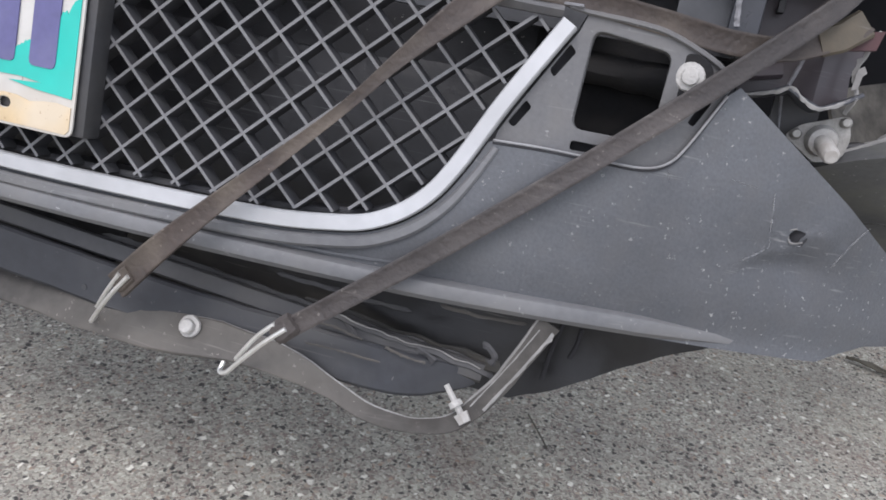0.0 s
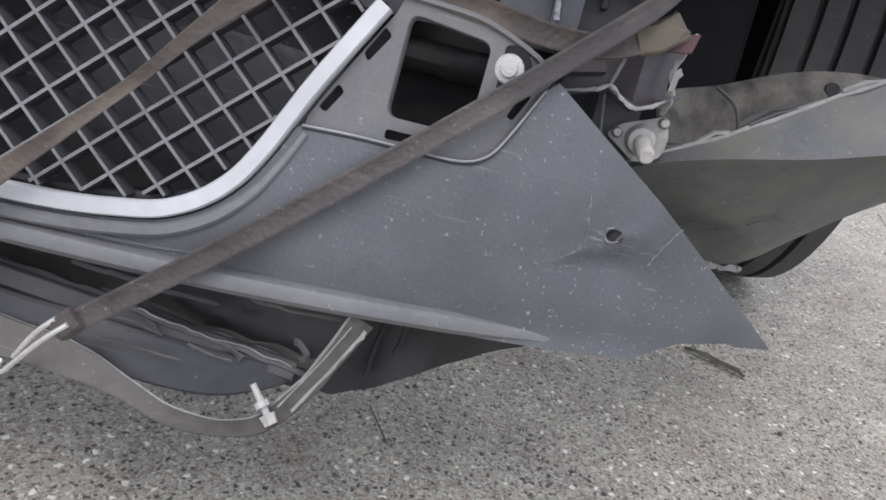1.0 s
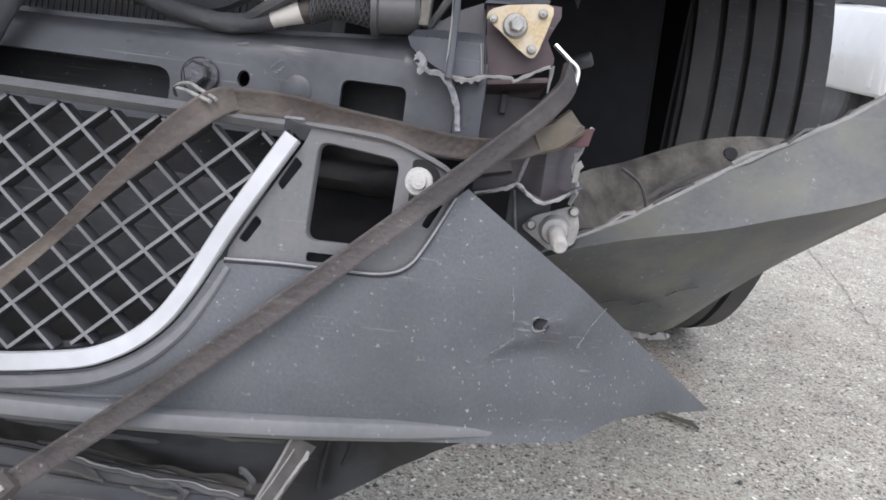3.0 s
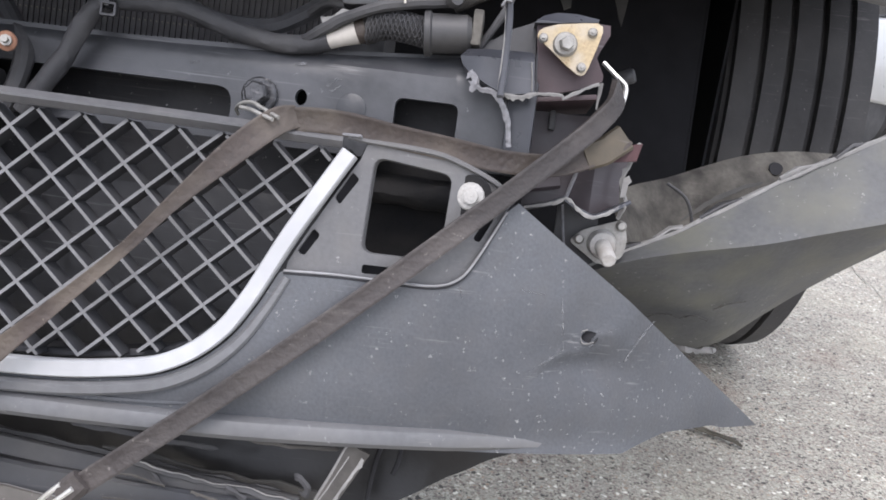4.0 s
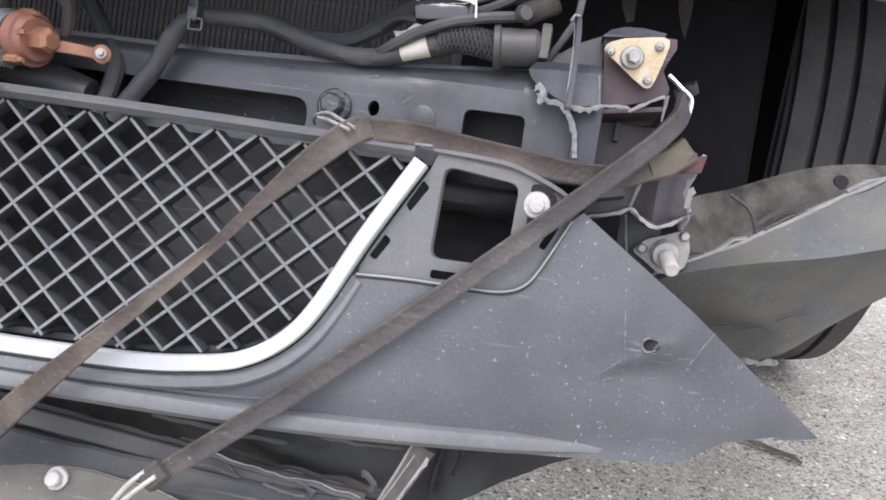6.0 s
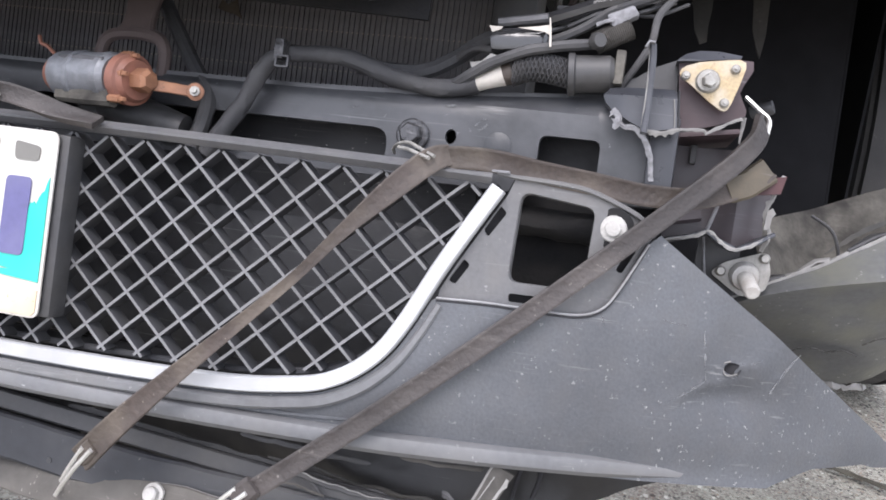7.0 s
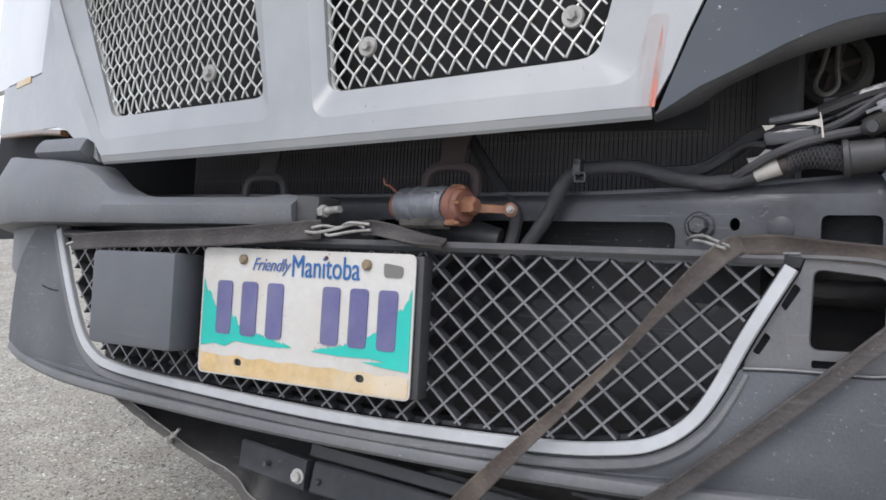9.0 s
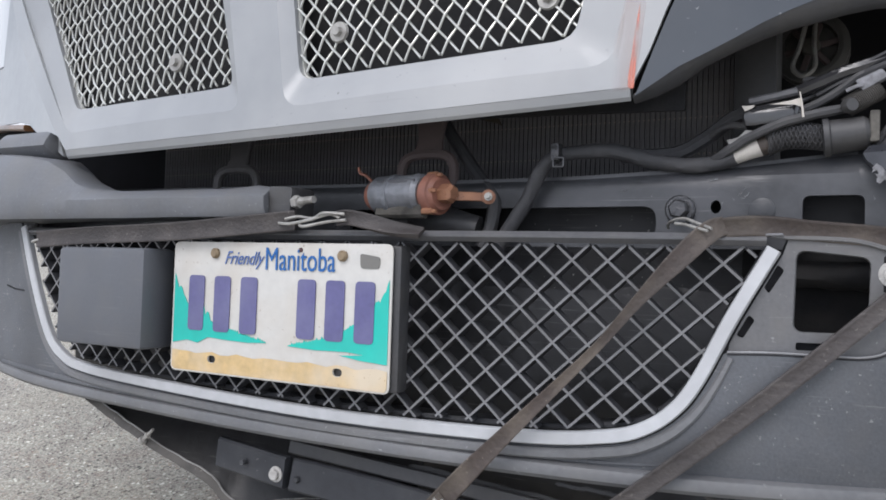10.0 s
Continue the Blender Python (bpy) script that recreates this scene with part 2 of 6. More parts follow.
M_HOOD = material("silver_grey_paint", (0.29, 0.298, 0.303), 0.42, metal=0.2, vary=0.06, scale=60, bump=0.03, second=(0.30, 0.30, 0.295), stain=0.5, coat=0.2, flecks=0.012, fleck_colour=(0.16, 0.16, 0.16), scuff=0.15, blotch=0.1)
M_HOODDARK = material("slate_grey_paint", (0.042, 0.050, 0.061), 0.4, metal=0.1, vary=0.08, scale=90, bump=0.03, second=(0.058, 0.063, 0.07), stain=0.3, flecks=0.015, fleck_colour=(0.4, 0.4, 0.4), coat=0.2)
M_WIRE = material("bright_woven_wire", (0.62, 0.62, 0.58), 0.35, metal=0.7, vary=0.15, scale=400, bump=0.1, second=(0.42, 0.40, 0.34), stain=0.4)
M_DEEP = material("dusty_core", (0.14, 0.136, 0.144), 0.7, vary=0.5, scale=60, bump=0.2, second=(0.18, 0.17, 0.165), stain=0.5, flecks=0.05, fleck_colour=(0.36, 0.3, 0.25))
M_FIN = material("dusty_dark_fin", (0.125, 0.121, 0.127), 0.7, vary=0.5, scale=130, bump=0.3, second=(0.18, 0.165, 0.155), stain=0.8, flecks=0.09, fleck_colour=(0.40, 0.33, 0.27), blotch=0.45)
M_TYRE = material("dusty_tyre_rubber", (0.046, 0.045, 0.046), 0.75, vary=0.3, scale=70, bump=0.3, second=(0.075, 0.072, 0.07), stain=0.5, flecks=0.04, fleck_colour=(0.22, 0.21, 0.20), scuff=0.7, blotch=0.3)
M_LINER = material("dusty_fender_liner", (0.115, 0.108, 0.094), 0.75, vary=0.4, scale=210, bump=0.4, second=(0.028, 0.026, 0.024), stain=0.95, scuff=0.6, fleck_colour=(0.22, 0.2, 0.18), blotch=0.45, spec=0.25)
M_CARWHITE = material("white_car_paint", (0.47, 0.475, 0.47), 0.3, vary=0.03, scale=5, bump=0.0, coat=0.4, blotch=0.04)
M_LAMP = material("clear_lamp_glass", (0.55, 0.57, 0.6), 0.12, metal=0.5, vary=0.2, scale=60, bump=0.1)
M_TAPE = material("white_cloth_tape", (0.52, 0.49, 0.44), 0.7, vary=0.15, scale=200, bump=0.2, second=(0.5, 0.45, 0.4), stain=0.4)
M_SHINY = material("glossy_black_wrap", (0.03, 0.03, 0.032), 0.12, vary=0.3, scale=80, bump=0.5, coat=0.6)
M_AMBER = material("brown_marker_glass", (0.16, 0.075, 0.03), 0.3, vary=0.3, scale=80, bump=0.05, second=(0.06, 0.05, 0.045), stain=0.7)
M_PLATE = material("cream_plate_sheet", (0.55, 0.537, 0.50), 0.4, vary=0.1, scale=120, bump=0.03, second=(0.45, 0.405, 0.34), stain=0.7, flecks=0.05, fleck_colour=(0.26, 0.20, 0.15), scuff=0.15, blotch=0.12)
M_SAND = material("sand_plate_print", (0.56, 0.40, 0.19), 0.5, vary=0.3, scale=110, bump=0.02, second=(0.58, 0.50, 0.38), stain=0.9, flecks=0.06, fleck_colour=(0.34, 0.22, 0.12))
M_TEAL = material("teal_plate_print", (0.012, 0.45, 0.37), 0.45, vary=0.12, scale=90, bump=0.02, second=(0.05, 0.44, 0.37), stain=0.5)
M_VIOLET = material("violet_blue_print", (0.105, 0.10, 0.225), 0.5, vary=0.2, scale=150, bump=0.03, second=(0.17, 0.17, 0.28), stain=0.6)
M_BLUE = material("blue_letter_print", (0.010, 0.105, 0.33), 0.5, vary=0.15, scale=150, bump=0.0)
M_NAVY = material("blue_script_print", (0.07, 0.13, 0.33), 0.5, vary=0.15, scale=150, bump=0.0)
M_GREY = material("grey_print", (0.16, 0.155, 0.14), 0.5, vary=0.1, scale=150, bump=0.0)
M_BROWN = material("rusty_plate_bolt", (0.25, 0.19, 0.12), 0.5, metal=0.5, vary=0.3, scale=300, bump=0.2)
# Grey with olive patches mixed in at random.
M_FLAP = material("olive_mottled_plastic", (0.096, 0.098, 0.098), 0.6, vary=0.35, scale=200, bump=0.2, second=(0.142, 0.140, 0.112), stain=0.75, flecks=0.05, fleck_colour=(0.30, 0.30, 0.28), scuff=0.5, blotch=0.3)
M_GREASE = material("greasy_dark_bolt", (0.07, 0.07, 0.073), 0.28, metal=0.5, vary=0.6, scale=160, bump=0.8, second=(0.16, 0.16, 0.16), stain=0.5)
M_EDGE = material("scraped_pale_edge", (0.24, 0.235, 0.225), 0.75, vary=0.4, scale=150, bump=0.4, second=(0.11, 0.105, 0.10), stain=0.6)
M_PIT = material("black_recess", (0.040, 0.040, 0.043), 0.85, vary=0.5, scale=30, bump=0.2, spec=0.18)
M_BEAM = material("glossy_black_beam", (0.015, 0.0155, 0.018), 0.34, vary=0.5, scale=45, bump=0.9, second=(0.030, 0.029, 0.029), stain=0.5, scuff=0.5, fleck_colour=(0.2, 0.2, 0.2), spec=0.4)
M_TAN = material("tan_dried_rubber", (0.098, 0.080, 0.054), 0.65, vary=0.5, scale=70, bump=0.4, second=(0.055, 0.047, 0.038), stain=0.85, scuff=0.5, blotch=0.5)
M_CARLOW = material("beige_dirty_valance", (0.46, 0.44, 0.39), 0.6, vary=0.1, scale=12, bump=0.05)
M_SCREEN = material("dark_fine_screen", (0.011, 0.011, 0.012), 0.75, vary=0.6, scale=300, bump=0.3, second=(0.026, 0.024, 0.022), stain=0.5, spec=0.25)
M_CRUMPLE = material("crumpled_black_film", (0.017, 0.017, 0.018), 0.44, vary=0.5, scale=60, bump=0.5, second=(0.036, 0.034, 0.031), stain=0.5, scuff=0.8, fleck_colour=(0.14, 0.135, 0.125), blotch=0.3, spec=0.4)
# Paler than the panel: wear, with the light on top put into colour.
M_RIB = material("worn_lit_rib", (0.125, 0.127, 0.131), 0.5, vary=0.25, scale=150, bump=0.12, second=(0.15, 0.148, 0.144), stain=0.6, flecks=0.06, fleck_colour=(0.3, 0.3, 0.3), scuff=0.5, blotch=0.2)
M_LIPLINE = material("lit_ridge_line", (0.25, 0.25, 0.255), 0.55, vary=0.25, scale=200, bump=0.1, second=(0.13, 0.13, 0.13), stain=0.6)
M_STRAPB = material("brown_rubber_strap", (0.052, 0.040, 0.034), 0.6, vary=0.45, scale=200, bump=0.6, second=(0.118, 0.098, 0.078), stain=0.75, flecks=0.04, fleck_colour=(0.2, 0.17, 0.14), scuff=0.6, blotch=0.4)
# Paler than the panel plastic: stronger light up here put into the colour.
M_ARM = material("lit_upper_trim", (0.128, 0.133, 0.143), 0.5, vary=0.22, scale=210, bump=0.12, second=(0.14, 0.138, 0.132), stain=0.5, flecks=0.04, scuff=0.2, blotch=0.18)
M_LUGS = material("dark_dirty_foil", (0.10, 0.10, 0.105), 0.5, metal=0.3, vary=0.4, scale=140, bump=0.4)
M_LUG = material("dull_grey_forging", (0.10, 0.095, 0.095), 0.6, metal=0.2, vary=0.25, scale=90, bump=0.15)
M_LUGR = material("rusty_brown_forging", (0.105, 0.080, 0.076), 0.7, metal=0.1, vary=0.3, scale=90, bump=0.2)
M_VOID = material("dusty_dark_gap", (0.015, 0.015, 0.017), 0.45, vary=0.5, scale=60, bump=0.6, second=(0.03, 0.028, 0.027), stain=0.6, flecks=0.035, fleck_colour=(0.30, 0.28, 0.26), scuff=0.5, blotch=0.3, spec=0.35)
# Near black: deep shade in bay and wheel well put into the colour.
M_ARCH = material("dark_bay_shade", (0.016, 0.016, 0.018), 0.85, vary=0.5, scale=30, bump=0.2, spec=0.18)
M_GRIT = material("mixed_grit", (0.20, 0.19, 0.18), 0.8, vary=0.5, scale=60, bump=0.2, second=(0.06, 0.058, 0.055), stain=1.0)
M_LEAF = material("dry_brown_leaf", (0.095, 0.086, 0.064), 0.8, vary=0.4, scale=120, bump=0.4, second=(0.035, 0.032, 0.028), stain=0.6)
M_SCUFF = worn_through("whitened_bend", (0.27, 0.275, 0.28), (130, 130, 130), 0.8, (0.20, 0.205, 0.21))
M_CRACK = material("dark_crack_filling", (0.19, 0.18, 0.155), 0.9, vary=0.4, scale=90, bump=0.3)
M_GROUND = ground_material()


M_HAZE = worn_through("pinkish_rub", (0.50, 0.37, 0.34), (30, 30, 8), 0.22)
M_ORANGE = worn_through("orange_paint_scuff", (0.78, 0.25, 0.17), (240, 240, 9), 1.0, (0.70, 0.38, 0.31))


# ---- mesh helpers ----
def rise(x):
    """How far the bumper's face bends back at x."""
    return 0.016 + (0.07 * x**2 + 0.33 * x**4 if x > 0 else 0.05 * x**2 + 0.20 * x**4)


def catmull(pts, n=6):
    pts = [Vector(p) for p in pts]
    out = []
    for i in range(len(pts) - 1):
        a, b, c, d = pts[max(i - 1, 0)], pts[i], pts[i + 1], pts[min(i + 2, len(pts) - 1)]
        for k in range(n):
            t = k / n
            out.append(0.5 * (2 * b + (c - a) * t + (2 * a - 5 * b + 4 * c - d) * t**2 + (3 * b - a - 3 * c + d) * t**3))
    out.append(pts[-1])
    return out


def sheet(outline, holes=(), surf=None, thick=0.003, step=0.03, zstep=0.0):
    """A plate cut to an outline in (x, z), with holes, bent to y = surf(x, z) and given thickness."""
    bm = bmesh.new()
    edges = []
    for loop in (outline, *holes):
        vs = [bm.verts.new((p[0], 0, p[1])) for p in loop]
        edges += [bm.edges.new((vs[i], vs[(i + 1) % len(vs)])) for i in range(len(vs))]
    bmesh.ops.triangle_fill(bm, edges=edges, use_beauty=True, normal=(0, -1, 0))
    for axis, st in ((0, step), (2, zstep)):
        if st:
            vals = [v.co[axis] for v in bm.verts]
            k = math.ceil(min(vals) / st)
            while k * st < max(vals):
                co, no = [0, 0, 0], [0, 0, 0]
                co[axis], no[axis] = k * st, 1
                bmesh.ops.bisect_plane(bm, geom=bm.verts[:] + bm.edges[:] + bm.faces[:], plane_co=co, plane_no=no, dist=1e-6)
                k += 1
    if surf:
        for v in bm.verts:
            v.co.y = surf(v.co.x, v.co.z)
    for f in bm.faces:
        f.normal_update()
        if f.normal.y > 0:
            f.normal_flip()
    rim = [e for e in bm.edges if len(e.link_faces) == 1]
    faces = bm.faces[:]
    back = {v: bm.verts.new(v.co + Vector((0, thick, 0))) for v in bm.verts[:]}
    for f in faces:
        bm.faces.new([back[v] for v in reversed(f.verts)])
    for e in rim:
        a, b = e.verts
        lp = e.link_loops[0]
        if lp.vert == a:
            a, b = b, a
        bm.faces.new((a, b, back[b], back[a]))
    return bm


def sweep(path, section, up=(0, -1, 0), closed=True, sizes=None, twist=None, caps=True):
    """Sweep a section of (side, out) pairs along a path; up names the 'out' side."""
    bm = bmesh.new()
    path = [Vector(p) for p in path]
    rings = []
    for i, p in enumerate(path):
        t = (path[min(i + 1, len(path) - 1)] - path[max(i - 1, 0)]).normalized()
        u = Vector(up[i] if isinstance(up, list) else up)
        u = (u - t * u.dot(t)).normalized()
        s = t.cross(u)
        if twist:
            a = radians(twist[i])
            s, u = s * math.cos(a) + u * math.sin(a), u * math.cos(a) - s * math.sin(a)
        k = sizes[i] if sizes else 1
        rings.append([bm.verts.new(p + (s * a + u * b) * k) for a, b in section])
    m = len(section)
    for r0, r1 in zip(rings, rings[1:]):
        for j in range(m if closed else m - 1):
            bm.faces.new((r0[j], r0[(j + 1) % m], r1[(j + 1) % m], r1[j]))
    if caps and closed:
        bm.faces.new(list(reversed(rings[0])))
        bm.faces.new(rings[-1])
    bmesh.ops.recalc_face_normals(bm, faces=bm.faces[:])
    return bm


def round_section(r, seg=8, flat=1.0):
    return [(r * math.cos(2 * math.pi * k / seg), flat * r * math.sin(2 * math.pi * k / seg)) for k in range(seg)]


def bar_section(w, h, c=0.25):
    """A flat bar's section, its corners cut by c of its height."""
    k = min(w, h) * c
    return [(-w / 2 + k, -h / 2), (w / 2 - k, -h / 2), (w / 2, -h / 2 + k), (w / 2, h / 2 - k), (w / 2 - k, h / 2), (-w / 2 + k, h / 2), (-w / 2, h / 2 - k), (-w / 2, -h / 2 + k)]


def tube(pts, r, seg=8, n=5, sizes=None, smooth=True):
    path = catmull(pts, n) if smooth else [Vector(p) for p in pts]
    t = path[-1] - path[0]
    up = (0, -1, 0) if abs(t.normalized().y) < 0.9 else (0, 0, 1)
    return sweep(path, round_section(r, seg), up, sizes=sizes)


def ringed_tube(pts, r, pitch=0.006, seg=10):
    """A corrugated hose."""
    path = catmull(pts, 24)
    sizes = [1.0 + 0.10 * (i % 2) for i in range(len(path))]
    return sweep(path, round_section(r, seg), (0, -1, 0), sizes=sizes)


def block(cx, cy, cz, sx, sy, sz, bev=0.003, turn=None):
    bm = bmesh.new()
    bmesh.ops.create_cube(bm, size=1)
    bmesh.ops.scale(bm, vec=(sx, sy, sz), verts=bm.verts)
    if bev:
        bmesh.ops.bevel(bm, geom=bm.edges[:], offset=bev, segments=2, affect="EDGES", profile=0.6)
    if turn is not None:
        bmesh.ops.transform(bm, matrix=turn, verts=bm.verts)
    bmesh.ops.translate(bm, vec=(cx, cy, cz), verts=bm.verts)
    return bm


def lathe(p0, p1, profile, seg=16):
    """Turn a profile of (along 0..1, radius) round the axis p0 to p1."""
    p0, p1 = Vector(p0), Vector(p1)
    ax = (p1 - p0).normalized()
    s = ax.orthogonal().normalized()
    u = ax.cross(s)
    bm = bmesh.new()
    rings = []
    for h, r in profile:
        c = p0.lerp(p1, h)
        rings.append([bm.verts.new(c + (s * math.cos(2 * math.pi * k / seg) + u * math.sin(2 * math.pi * k / seg)) * max(r, 1e-5)) for k in range(seg)])
    for r0, r1 in zip(rings, rings[1:]):
        for j in range(seg):
            bm.faces.new((r0[j], r0[(j + 1) % seg], r1[(j + 1) % seg], r1[j]))
    bm.faces.new(list(reversed(rings[0])))
    bm.faces.new(rings[-1])
    bmesh.ops.recalc_face_normals(bm, faces=bm.faces[:])
    return bm


def joined(*bms):
    out = bms[0]
    for b in bms[1:]:
        me = bpy.data.meshes.new("tmp")
        b.to_mesh(me)
        out.from_mesh(me)
        bpy.data.meshes.remove(me)
        b.free()
    return out


def roughen(bm, amount, scale=30.0):
    for v in bm.verts:
        v.co += noise.noise_vector(v.co * scale) * amount
    return bm


def ragged(pts, w, seed, up=(0, -1, 0), thick=0.0014, n=7):
    """A broken plastic edge: a thin strip whose two sides are jagged, with spikes and notches."""
    rnd = random.Random(seed)
    path = catmull(pts, n)
    bm = bmesh.new()
    rows = []
    for i, p in enumerate(path):
        t = (path[min(i + 1, len(path) - 1)] - path[max(i - 1, 0)]).normalized()
        u = Vector(up)
        u = (u - t * u.dot(t)).normalized()
        s = t.cross(u)
        wob = noise.noise(p * 170 + Vector((seed, 0, 0)))
        a, b = (0.45 + 0.35 * wob + rnd.uniform(-0.08, 0.08)) * w, -(0.30 + 0.2 * noise.noise(p * 210 + Vector((0, seed, 0)))) * w
        if rnd.random() < 0.07:
            a *= 1.8
        c = u * (0.25 + 0.3 * wob) * w * 0.5
        rows.append([bm.verts.new(p + s * b), bm.verts.new(p + c), bm.verts.new(p + s * a + u * 0.25 * wob * w)])
    for r0, r1 in zip(rows, rows[1:]):
        for j in range(2):
            bm.faces.new((r0[j], r0[j + 1], r1[j + 1], r1[j]))
    bmesh.ops.recalc_face_normals(bm, faces=bm.faces[:])
    bmesh.ops.solidify(bm, geom=bm.faces[:], thickness=thick)
    return bm


BASES = {}


def thing(name, base, label, category, frame_of=None, group="", kind=""):
    """A top-level thing: an Empty at its base; its parts are built in the truck's frame (or the world's)."""
    ob = new(name)
    ob.empty_display_size = 0.05
    fr = TRUCK if frame_of is None else frame_of
    ob.matrix_basis = fr @ Matrix.Translation(base)
    BASES[ob] = Vector(base)
    return tagged(ob, label, category, group, kind)


def mesh_of(name, bm, mat, base=(0, 0, 0), sharp=32):
    me = bpy.data.meshes.new(name)
    bmesh.ops.translate(bm, vec=-Vector(base), verts=bm.verts)
    bm.to_mesh(me)
    bm.free()
    me.polygons.foreach_set("use_smooth", [True] * len(me.polygons))
    me.set_sharp_from_angle(angle=radians(sharp))
    me.materials.append(mat)
    return me


def part(name, bm, mat, parent, label="", sharp=32):
    """One mesh object under a thing or under a part."""
    top = parent
    while top.parent:
        top = top.parent
    ob = new(name, mesh_of(name, bm, mat, BASES[top], sharp))
    ob.parent = parent
    return tagged(ob, label)


def whole(name, bm, mat, base, label, category, frame_of=None, group="", kind="", sharp=32):
    """A thing that is one mesh."""
    ob = new(name, mesh_of(name, bm, mat, base, sharp))
    ob.matrix_basis = (TRUCK if frame_of is None else frame_of) @ Matrix.Translation(base)
    BASES[ob] = Vector(base)
    return tagged(ob, label, category, group, kind)


def bolt_head(p, out, r, h, seg=6):
    """A washer and a hexagon or round head."""
    p, out = Vector(p), Vector(out).normalized()
    w = lathe(p, p + out * h * 0.35, [(0, r * 1.45), (0.8, r * 1.45), (1, r * 1.3)], 16)
    hd = lathe(p + out * h * 0.35, p + out * h, [(0, r), (0.8, r), (1, r * 0.8)], seg)
    return joined(w, hd)


WORLD = Matrix.Identity(4)

# ---- ground ----
def ground_sheet():
    bm = bmesh.new()
    xs = [-300, -40, -8, -4, -2.5] + [-2 + 0.1 * i for i in range(61)] + [4.5, 6, 10, 40, 300]
    ys = [-300, -40, -8, -3] + [-1.5 + 0.1 * i for i in range(56)] + [4.5, 6, 10, 40, 300]
    grid = [[bm.verts.new((x, y, 0.004 * noise.noise(Vector((x * 1.7, y * 1.7, 0))))) for x in xs] for y in ys]
    for j in range(len(ys) - 1):
        for i in range(len(xs) - 1):
            bm.faces.new((grid[j][i], grid[j][i + 1], grid[j + 1][i + 1], grid[j + 1][i]))
    return bm


ground = whole("ground", ground_sheet(), M_GROUND, (0, 0, 0), "worn grey asphalt yard with pale and dark stones", "ground", WORLD, kind="structure")

# ---- bumper ----
bumper = thing("truck_bumper", (0, 0.02, 0.35), "dented grey plastic truck bumper with its corner torn, held by straps", "bumper")

TRIM = [(0.503, 0.568), (0.470, 0.506), (0.446, 0.455), (0.427, 0.426), (0.400, 0.405), (0.364, 0.394), (0.28, 0.386), (0.05, 0.383), (-0.2, 0.391), (-0.335, 0.399), (-0.384, 0.411), (-0.421, 0.440), (-0.461, 0.508), (-0.497, 0.586)]
trim_line = [(p.x, p.y) for p in catmull([(x, z, 0) for x, z in TRIM], 6)]


def offset_line(line, d):
    out = []
    for i, (x, z) in enumerate(line):
        x0, z0 = line[max(i - 1, 0)]
        x1, z1 = line[min(i + 1, len(line) - 1)]
        k = math.hypot(x1 - x0, z1 - z0)
        out.append((x + d * -(z1 - z0) / k, z + d * (x1 - x0) / k))
    return out


outer_line, inner_line = offset_line(trim_line, 0.0078), offset_line(trim_line, -0.007)
FIN = [(0.745, 0.352), (0.765, 0.361), (0.785, 0.369), (0.815, 0.371), (0.835, 0.3725), (0.848, 0.369), (0.897, 0.366), (0.795, 0.437), (0.732, 0.482), (0.676, 0.518), (0.629, 0.549)]
SEAM = [(0.621, 0.541), (0.603, 0.502), (0.592, 0.486), (0.575, 0.479), (0.545, 0.4785), (0.505, 0.479), (0.4675, 0.4775)]
BOTTOM = [(-0.674, 0.406), (-0.655, 0.392), (-0.60, 0.377), (-0.45, 0.362), (-0.2, 0.355), (0.0, 0.351), (0.2, 0.350), (0.4, 0.351), (0.6, 0.353)]
body_loop = [p for p in outer_line if p[1] < 0.478 or p[0] < 0] + [(-0.512, 0.592), (-0.5506, 0.5928), (-0.5807, 0.5868), (-0.6008, 0.5734), (-0.6326, 0.5459), (-0.6542, 0.5179), (-0.664, 0.480), (-0.6705, 0.4432)] + BOTTOM + FIN + SEAM


# folds in the dented corner: two ends, half width, and how far they stand out
FOLDS = [((0.6735, 0.482), (0.6805, 0.4384), 0.0045, 0.0022), ((0.6805, 0.4384), (0.652, 0.418), 0.008, 0.0030), ((0.675, 0.431), (0.700, 0.4397), 0.008, 0.0042), ((0.7336, 0.430), (0.7501, 0.4594), 0.006, 0.0034), ((0.7501, 0.4594), (0.7569, 0.4671), 0.005, 0.0024), ((0.706, 0.451), (0.722, 0.4565), 0.004, 0.0020)]


def body_y(x, z):
    y = rise(x)
    y += 0.006 * math.exp(-(((z - 0.36) / 0.02) ** 2))  # the lower edge turns in a little
    y += 0.011 * math.exp(-(((x - 0.700) / 0.030) ** 2 + ((z - 0.427) / 0.016) ** 2))  # the dent below the hole
    y += 0.004 * math.exp(-(((x - 0.693) / 0.012) ** 2 + ((z - 0.462) / 0.02) ** 2))
    y -= 0.004 * math.exp(-(((x - 0.725) / 0.016) ** 2 + ((z - 0.455 - 0.5 * (x - 0.725)) / 0.02) ** 2))  # a buckle towards the edge
    y += 0.003 * math.exp(-(((x - 0.60) / 0.03) ** 2 + ((z - 0.50) / 0.02) ** 2))
    if x > 0.62:
        for (xa, za), (xb, zb), w, h in FOLDS:
            k = ((x - xa) * (xb - xa) + (z - za) * (zb - za)) / ((xb - xa) ** 2 + (zb - za) ** 2)
            c = min(1, max(0, k))
            d = math.hypot(x - xa - c * (xb - xa), z - za - c * (zb - za))
            y -= h * max(0, 1 - d / w) * (0.45 + 0.55 * math.sin(math.pi * c))
    y += 0.0012 * noise.noise(Vector((x * 9, z * 9, 3)))
    return y


